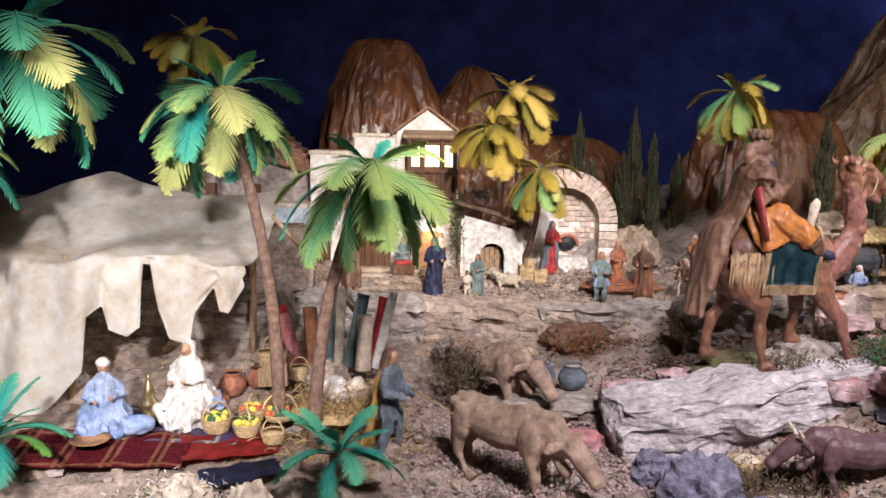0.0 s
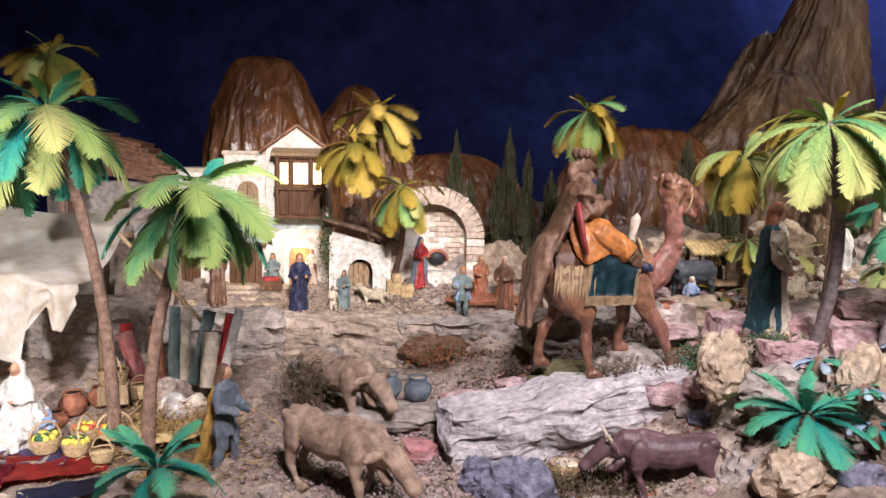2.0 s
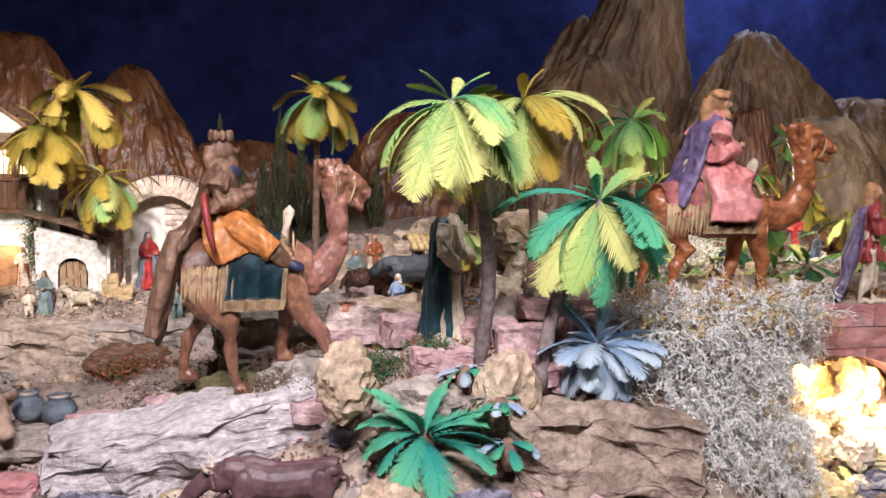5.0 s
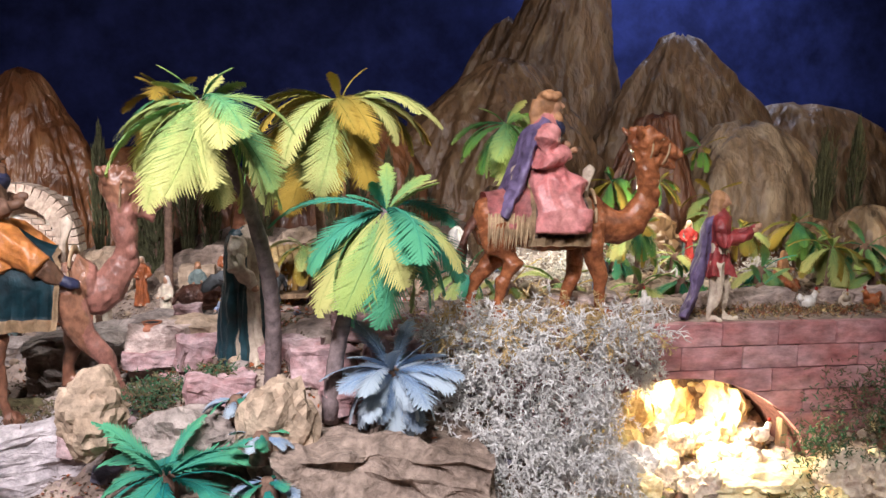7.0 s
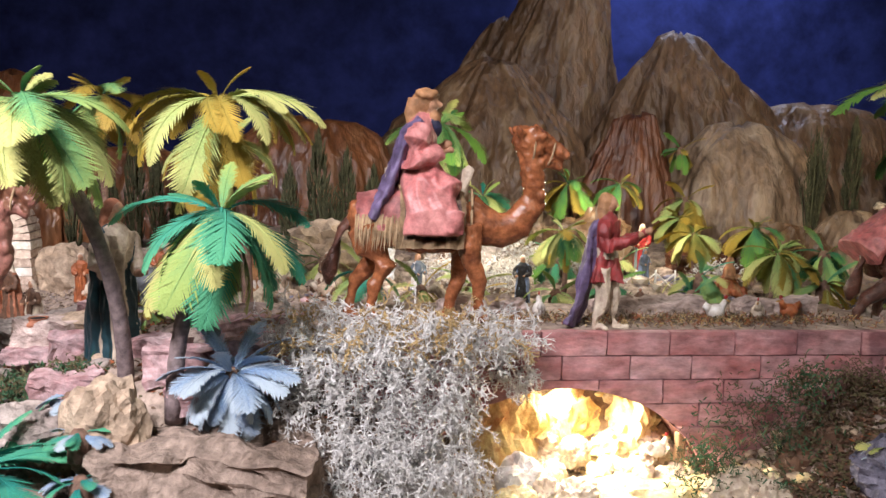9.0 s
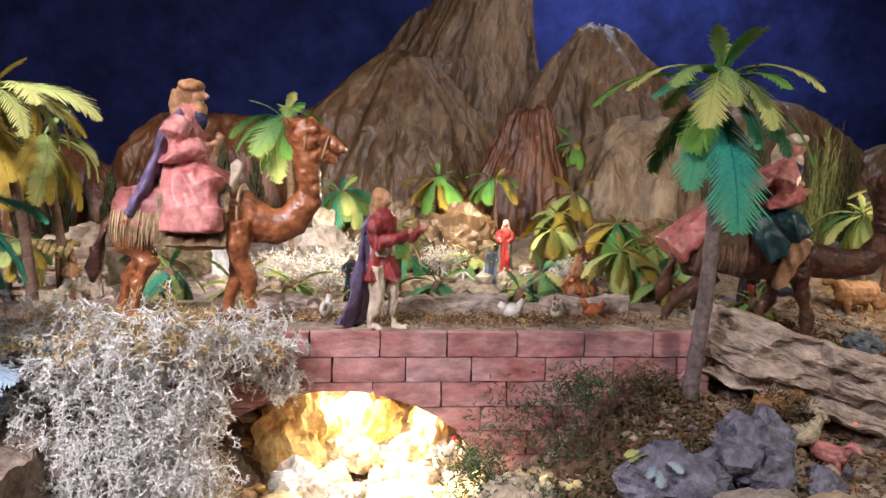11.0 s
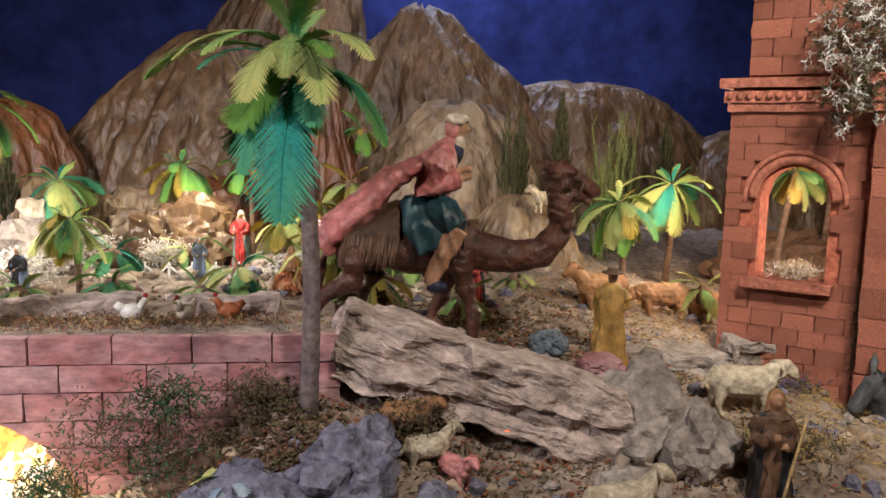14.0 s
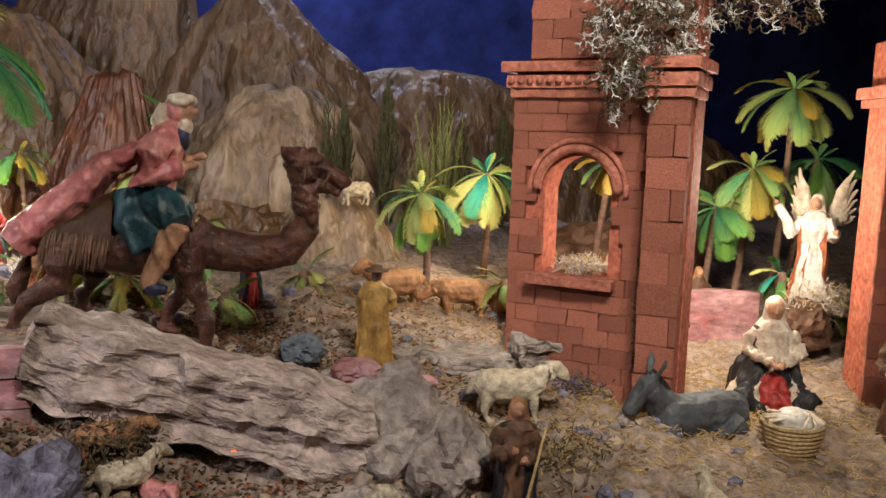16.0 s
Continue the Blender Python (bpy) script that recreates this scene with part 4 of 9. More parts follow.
def cypress(at, h, r, seed):
    rnd = random.Random(seed)
    t = thing("cypress_tree", at, 0, "thin dark olive model cypress", "tree", "model cypresses")
    bm = bmesh.new()
    tube(bm, [(0, 0, -0.05), (0, 0, h * 0.9)], [0.008, 0.003], 6)
    part("trunk", bm, "trunk", t)
    items = []
    for i in range(420):
        f = rnd.random()
        a = rnd.random() * math.tau
        w = r * (math.sin(math.pi * min(1, 0.12 + f * 0.88)) ** 0.7) * rnd.uniform(0.3, 1)
        z = h * (0.06 + 0.86 * f)
        p = (w * math.cos(a), w * math.sin(a), z)
        items.append((p, (p[0] * 1.35, p[1] * 1.35, z + h * rnd.uniform(0.05, 0.13)), 0.0035, (0, 0, -0.004), 0))
    c = strips("crown", ["cypress"], items, "")
    c.parent = t


for i, (x, z, h, r, y) in enumerate(((0.585, 1.02, 0.58, 0.035, 3.5), (0.82, 1.02, 0.60, 0.035, 3.5), (0.905, 1.02, 0.5, 0.035, 3.5), (0.755, 1.02, 0.42, 0.03, 3.4), (1.0, 1.02, 0.42, 0.035, 3.45), (0.83, 1.02, 0.33, 0.03, 3.2), (0.66, 1.02, 0.38, 0.03, 3.6), (1.55, 1.1, 0.5, 0.04, 3.3), (1.66, 1.1, 0.42, 0.035, 3.2), (1.76, 1.1, 0.36, 0.035, 3.3), (1.46, 1.1, 0.36, 0.035, 3.1), (1.2, 1.05, 0.36, 0.035, 3.4), (3.78, 1.2, 0.5, 0.035, 3.4), (4.1, 1.1, 0.45, 0.04, 3.5), (3.62, 1.2, 0.42, 0.03, 3.4), (4.3, 1.1, 0.5, 0.04, 3.6))):
    cypress((x, y, z), h, r, 60 + i)


def reeds(at, h, spread, count, mat="reed", label="tall green reed tuft", seed=5):
    rnd = random.Random(seed)
    items = []
    for i in range(count):
        a = rnd.random() * math.tau
        d = spread * rnd.random()
        k = h * rnd.uniform(0.5, 1)
        b = (at[0] + d * 0.3 * math.cos(a), at[1] + d * 0.3 * math.sin(a), at[2])
        e = (at[0] + d * math.cos(a), at[1] + d * math.sin(a), at[2] + k)
        items.append((b, e, 0.003, (0, 0, 0.02), 0))
        for q in range(8):
            f = 0.45 + 0.06 * q
            p = Vector(b).lerp(Vector(e), f)
            items.append((p, p + Vector((rnd.uniform(-0.02, 0.02), rnd.uniform(-0.02, 0.02), 0.045)), 0.0022, (0, 0, 0), 0))
    strips("reed_tuft", [mat], items, "", label, "plant")


reeds((3.945, 3.2, 1.08), 0.6, 0.12, 34)
reeds((3.85, 3.1, 1.08), 0.42, 0.08, 20, seed=6)
reeds((3.55, 3.3, 1.2), 0.5, 0.06, 20, "cypress", "dull olive reed tuft", 7)
reeds((1.6, 3.0, 1.1), 0.35, 0.1, 26, "cypress", "dull olive reed tuft", 8)


def bush(centre, r, count, mats, name="dry_bush", label="", seed=1, size=0.012, hang=0.0, width=0.0016, category="bush"):
    """A cloud of small twigs and leaf scraps with gaps."""
    rnd = random.Random(seed)
    items = []
    for i in range(count):
        while True:
            d = Vector((rnd.gauss(0, 0.48), rnd.gauss(0, 0.48), rnd.gauss(0, 0.48)))
            if d.length < 1.4 and noise.noise(d * 2.2 + Vector((seed, 0, 0))) > -0.18 - 0.3 * rnd.random():
                break
        p = Vector((centre[0] + d.x * r[0], centre[1] + d.y * r[1], centre[2] + d.z * r[2]))
        e = p + Vector((rnd.uniform(-1, 1), rnd.uniform(-1, 1), rnd.uniform(-1, 1) - hang)) * size
        items.append((p, e, width, Vector((rnd.uniform(-1, 1), rnd.uniform(-1, 1), rnd.uniform(-1, 1))) * size * 0.35, rnd.randrange(len(mats))))
    return strips(name, mats, items, "stuff", label, category)


# lichen curtain over the near end of the bridge, and hanging from the ruin
def lichen(centre, r, sprigs, mats, label, seed, size=0.02, sink=0.5, gap=0.0):
    """Dry reindeer lichen: forked sprigs in clumps, with gaps between them."""
    rnd = random.Random(seed)
    items = []
    any_way = lambda: Vector((rnd.gauss(0, 1), rnd.gauss(0, 1), rnd.gauss(0, 1))).normalized()
    for i in range(sprigs):
        while True:
            d = Vector((rnd.uniform(-1, 1), rnd.uniform(-1, 0.6), rnd.uniform(-1, 1)))
            if d.length < 1.05 and noise.noise(Vector((d.x * r[0], d.y * r[1], d.z * r[2])) * 22 + Vector((seed, 0, 0))) > gap - 0.35 * rnd.random():
                break
        p = Vector((centre[0] + d.x * r[0], centre[1] + d.y * r[1], centre[2] + d.z * r[2]))
        way = (any_way() + Vector((0, -0.5, -sink))).normalized()
        m = rnd.randrange(len(mats))
        for q in range(4):
            way = (way + any_way() * 0.55 + Vector((0, 0, -sink * 0.3))).normalized()
            e = p + way * size * 0.55
            items.append((p, e, 0.0014, any_way() * size * 0.08, m))
            for w in range(2):
                side = (way * 0.5 + any_way()).normalized()
                f = e + side * size * rnd.uniform(0.35, 0.7)
                items.append((e, f, 0.0012, any_way() * size * 0.1, m))
                for z in range(2):
                    items.append((e.lerp(f, 0.6 + 0.3 * z), f + (side * 0.3 + any_way()) * size * 0.32, 0.0010, any_way() * size * 0.06, m))
            p = e
    return strips("lichen_curtain", mats, items, "stuff", label, "bush")


lichen((1.78, 1.70, 1.165), (0.27, 0.10, 0.045), 420, ("lichen", "lichen", "straw"), "grey dry lichen spilling over the wall", 1, 0.026, 0.1)
lichen((1.74, 1.64, 1.03), (0.20, 0.075, 0.16), 900, ("lichen",), "grey dry lichen hanging down the wall", 2, 0.02, 0.7)
lichen((1.77, 1.59, 0.86), (0.19, 0.08, 0.15), 760, ("lichen",), "grey dry lichen hanging down the wall", 3, 0.02, 0.7)
lichen((2.0, 1.735, 1.10), (0.06, 0.02, 0.06), 70, ("lichen",), "grey dry lichen strands hanging over the bridge edge", 6, 0.02, 0.8)
lichen((4.03, 1.93, 1.72), (0.12, 0.09, 0.15), 330, ("lichen", "moss", "twig"), "grey-green dry lichen on the ruined tower", 4, 0.022, 0.5)
lichen((4.2, 1.9, 1.82), (0.22, 0.06, 0.06), 130, ("lichen", "moss", "twig"), "grey-green dry lichen on the ruined tower", 5, 0.022, 0.5)
for i, (c, r, n, mats) in enumerate((
        ((2.50, 1.69, 1.00), (0.10, 0.05, 0.08), 420, ("moss", "twig", "bushgreen")), ((2.40, 1.66, 0.90), (0.07, 0.05, 0.07), 700, ("bushgreen", "bushgreen", "moss")),
        ((2.60, 1.67, 1.06), (0.07, 0.04, 0.05), 600, ("bushgreen", "moss")), ((2.65, 1.68, 0.95), (0.10, 0.06, 0.09), 500, ("moss", "twig")),
        ((2.30, 1.55, 0.80), (0.08, 0.05, 0.05), 900, ("bushgreen", "moss")), ((2.75, 1.72, 1.05), (0.07, 0.06, 0.05), 800, ("moss", "twig")),
        ((0.62, 1.58, 0.80), (0.07, 0.05, 0.05), 900, ("moss", "twig")), ((0.88, 1.84, 0.97), (0.13, 0.07, 0.035), 1600, ("moss", "twig")),
        ((1.05, 1.80, 1.03), (0.10, 0.08, 0.03), 1300, ("moss", "bushgreen")), ((0.80, 1.60, 0.80), (0.14, 0.06, 0.03), 1100, ("moss", "twig")),
        ((3.02, 1.70, 1.0), (0.08, 0.05, 0.05), 700, ("moss", "twig")), ((3.95, 1.98, 0.95), (0.07, 0.04, 0.04), 700, ("violet", "moss")),
        ((3.75, 1.75, 0.93), (0.16, 0.12, 0.02), 1300, ("moss", "straw")), ((-0.5, 1.47, 0.80), (0.1, 0.05, 0.04), 900, ("moss", "cream", "lichen")),
        ((0.06, 2.86, 1.18), (0.03, 0.05, 0.13), 700, ("bushgreen", "moss")), ((0.05, 2.02, 0.9), (0.07, 0.06, 0.08), 900, ("twig", "moss")),
        ((1.16, 1.72, 1.08), (0.06, 0.04, 0.025), 600, ("bushgreen", "moss")), ((0.45, 2.32, 0.9), (0.12, 0.06, 0.03), 900, ("moss", "rust")))):
    bush(c, r, n, mats, "moss_clump", "dry brown and green moss clump", 20 + i, 0.013, 0.0, 0.0014)


def scatter(name, mats, label, category, count, xr, yr, size, width, seed, lie=True):
    """Straw, chips or twigs lying on the ground."""
    rnd = random.Random(seed)
    items = []
    for i in range(count):
        x, y = rnd.gauss(0.5, 0.24), rnd.gauss(0.5, 0.24)
        if not (0 < x < 1 and 0 < y < 1):
            continue
        x, y = xr[0] + (xr[1] - xr[0]) * x, yr[0] + (yr[1] - yr[0]) * y
        z = ground_z(x, y) + 0.002 + abs(rnd.gauss(0, 0.004))
        a = rnd.random() * math.tau
        k = size * rnd.uniform(0.5, 1.2)
        items.append(((x, y, z), (x + k * math.cos(a), y + k * math.sin(a), z + rnd.uniform(-0.2, 0.5) * k), width, (0, 0, 0.1 * k), rnd.randrange(len(mats))))
    strips(name, mats, items, "stuff", label, category)


scatter("wood_chips", ("gravel", "gravel", "rubbleblock", "gravel"), "pinkish wood chips strewn on the ground", "wood chips", 11000, (-0.1, 0.9), (1.4, 2.2), 0.010, 0.003, 1)
scatter("straw_litter", ("straw", "straw", "ochre"), "yellow straw strewn on the stable floor", "straw", 6500, (3.5, 5.0), (1.45, 2.4), 0.03, 0.0009, 2)
scatter("straw_litter", ("straw", "ochre", "twig"), "straw strewn by the market goods", "straw", 2600, (-0.55, 0.0), (1.6, 2.1), 0.03, 0.0009, 3)
scatter("straw_litter", ("straw", "fawn"), "straw strewn behind the tower", "straw", 2600, (3.3, 4.4), (2.2, 2.8), 0.03, 0.0009, 4)
scatter("leaf_litter", ("moss", "twig", "rust"), "brown moss litter on the rocks", "moss", 6000, (0.4, 1.7), (1.5, 2.5), 0.012, 0.002, 5)
scatter("leaf_litter", ("moss", "twig", "rust"), "brown moss litter on the rocks", "moss", 11000, (2.4, 3.9), (1.4, 2.4), 0.012, 0.002, 6)
scatter("leaf_litter", ("tanrock", "twig", "gravel"), "small grit on the village street", "grit", 5000, (-0.5, 1.2), (2.3, 3.1), 0.010, 0.002, 7)


def rubble(name, mats, label, count, xr, yr, rmin, rmax, seed):
    """Loose broken stones strewn on the ground, in one mesh."""
    rnd = random.Random(seed)
    b = bmesh.new()
    bmesh.ops.create_icosphere(b, subdivisions=1, radius=1)
    base = [v.co.copy() for v in b.verts]
    tri = [[v.index for v in f.verts] for f in b.faces]
    b.free()
    vs, fs, mi = [], [], []
    for i in range(count):
        x, y = rnd.uniform(*xr), rnd.uniform(*yr)
        r = rmin + (rmax - rmin) * rnd.random() ** 3
        sx, sy, sz = r * rnd.uniform(0.7, 1.4), r * rnd.uniform(0.7, 1.4), r * rnd.uniform(0.5, 0.9)
        c, s = math.cos(i), math.sin(i)
        z = ground_z(x, y) + sz * 0.25
        o = len(vs)
        for v in base:
            k = rnd.uniform(0.72, 1.15)
            px, py = v.x * sx * k, v.y * sy * k
            vs.append((x + px * c - py * s, y + px * s + py * c, z + v.z * sz * k))
        fs += [tuple(o + q for q in t) for t in tri]
        mi += [rnd.randrange(len(mats))] * len(tri)
    me = bpy.data.meshes.new(name)
    me.from_pydata(vs, [], fs)
    for m in mats:
        me.materials.append(M[m])
    me.polygons.foreach_set("material_index", mi)
    tagged(new(name, me), label, "rubble", "", "stuff")


rubble("rubble", ("rock", "tanrock", "rock", "earth"), "grey and tan loose stones on the ground", 700, (-1.0, 1.2), (1.4, 2.4), 0.004, 0.028, 1)
rubble("rubble", ("tanrock", "earth", "rock", "tanrock"), "tan loose stones in the village street", 600, (-0.8, 1.7), (2.35, 3.0), 0.004, 0.024, 2)
scatter("leaf_litter", ("moss", "twig", "brown"), "dark brown moss litter by the bridge", "moss", 7000, (2.45, 3.0), (1.35, 1.76), 0.014, 0.004, 8)
for i, (x, y, z, r) in enumerate(((2.60, 1.68, 0.93, 0.085), (2.70, 1.66, 0.88, 0.08), (2.52, 1.62, 0.84, 0.06), (2.62, 1.58, 0.84, 0.07))):
    bush((x, y, z), (r, 0.05, r * 0.9), 520, ("bushgreen", "moss", "bushgreen", "twig"), "dry_bush", "dark green dry bush by the bridge", 120 + i, 0.013, 0, 0.0014)
rubble("rubble", ("rock", "bluerock", "earth", "rubbleblock"), "grey loose stones along the path", 500, (0.9, 1.7), (1.4, 2.4), 0.004, 0.026, 3)
rubble("rubble", ("gold", "cream", "tanrock"), "pale yellow lit pebbles in the grotto", 900, (1.92, 2.62), (1.48, 2.0), 0.004, 0.028, 4)
rubble("rubble", ("rock", "earth", "bluerock", "tanrock"), "brown-grey loose stones by the ruin", 800, (2.6, 4.2), (1.4, 2.6), 0.004, 0.028, 5)
rubble("rubble", ("tanrock", "cream", "earth"), "pale loose stones behind the bridge", 600, (1.4, 3.2), (2.05, 2.9), 0.005, 0.03, 6)

bush((2.5, 1.86, 1.158), (0.36, 0.07, 0.006), 1600, ("moss", "rust", "twig", "straw"), "moss_clump", "brown moss and straw litter on the bridge deck", 90, 0.014, 0, 0.001)
bush((2.0, 1.88, 1.158), (0.3, 0.06, 0.006), 900, ("moss", "rust", "twig", "straw"), "moss_clump", "brown moss and straw litter on the bridge deck", 91, 0.014, 0, 0.001)
bush((4.0, 2.09, 1.215), (0.055, 0.05, 0.016), 700, ("white", "straw", "cream"), "straw_tuft", "pale straw on the tower window sill", 92, 0.024, 0, 0.001)


# ---------- rocks ----------
def boulder(at, r, mat, label, seed, yaw=0, jag=0.35):
    solid("rock", stone(seed, r, jag), mat, at, yaw, label if len(label.split()) > 3 else label + " of rough plaster", "rock", "loose rocks", smooth=False)


def ledge(at, size, mat, label, seed, yaw=0.0, tilt=0.0, strata=0.012, cuts=22, bevel=0.12, jag=0.1):
    ob = solid("rock_ledge", rough_box(seed, size, bevel, jag, cuts, strata), mat, (0, 0, 0), 0, label, "rock", "", smooth=False)
    ob.matrix_basis = pose(*at, 0, tilt, yaw)
    return ob


ledge((0.70, 1.80, 0.875), (0.62, 0.16, 0.17), "pale", "long pale layered stone ledge by the ox", 1, 6, -9)
ledge((3.17, 1.80, 1.045), (0.60, 0.14, 0.15), "bark", "long slanting slab of pale cork bark", 2, -2, 18, 0.009, 34, 0.12, 0.1)
ledge((3.12, 1.86, 0.93), (0.46, 0.12, 0.12), "bark", "lower layer of grey bark under the slab", 3, 0, 24, 0.009, 30, 0.12, 0.1)
ledge((0.55, 2.52, 0.905), (0.50, 0.12, 0.14), "rock", "grey layered rock face below the village", 4, 0, -2)
ledge((0.15, 2.52, 0.905), (0.55, 0.14, 0.15), "earth", "brown layered rock face below the village", 5, 3, 2)
ledge((-0.30, 2.48, 0.93), (0.5, 0.14, 0.14), "rock", "grey rock face below the village", 6, 0, 0)
ledge((-0.80, 2.35, 0.96), (0.7, 0.2, 0.2), "rock", "grey rock face behind the tent", 7, 0, 0)
ledge((0.90, 2.28, 0.985), (0.45, 0.16, 0.16), "rock", "grey rock face behind the camel", 8, 0, -4)
ledge((1.1, 2.05, 1.06), (0.16, 0.12, 0.13), "tanrock", "tan rock block behind the camel", 9, 0, 0, cuts=8)
ledge((3.6, 2.1, 0.97), (0.46, 0.14, 0.12), "rock", "dark rock step below the yellow-robed figure", 10, -4, 3)
ledge((3.95, 2.14, 0.98), (0.2, 0.14, 0.12), "rock", "dark rock step by the tower", 11, -4, 0)
ledge((2.88, 1.93, 1.07), (0.14, 0.2, 0.16), "rock", "dark rock at the bridge end", 12, 0, 0, cuts=8)
ledge((1.45, 1.54, 0.93), (0.34, 0.2, 0.15), "earth", "broad brown rock shelf under the blue plant", 13, -10, -3, 0.006, 20, 0.3, 0.3)
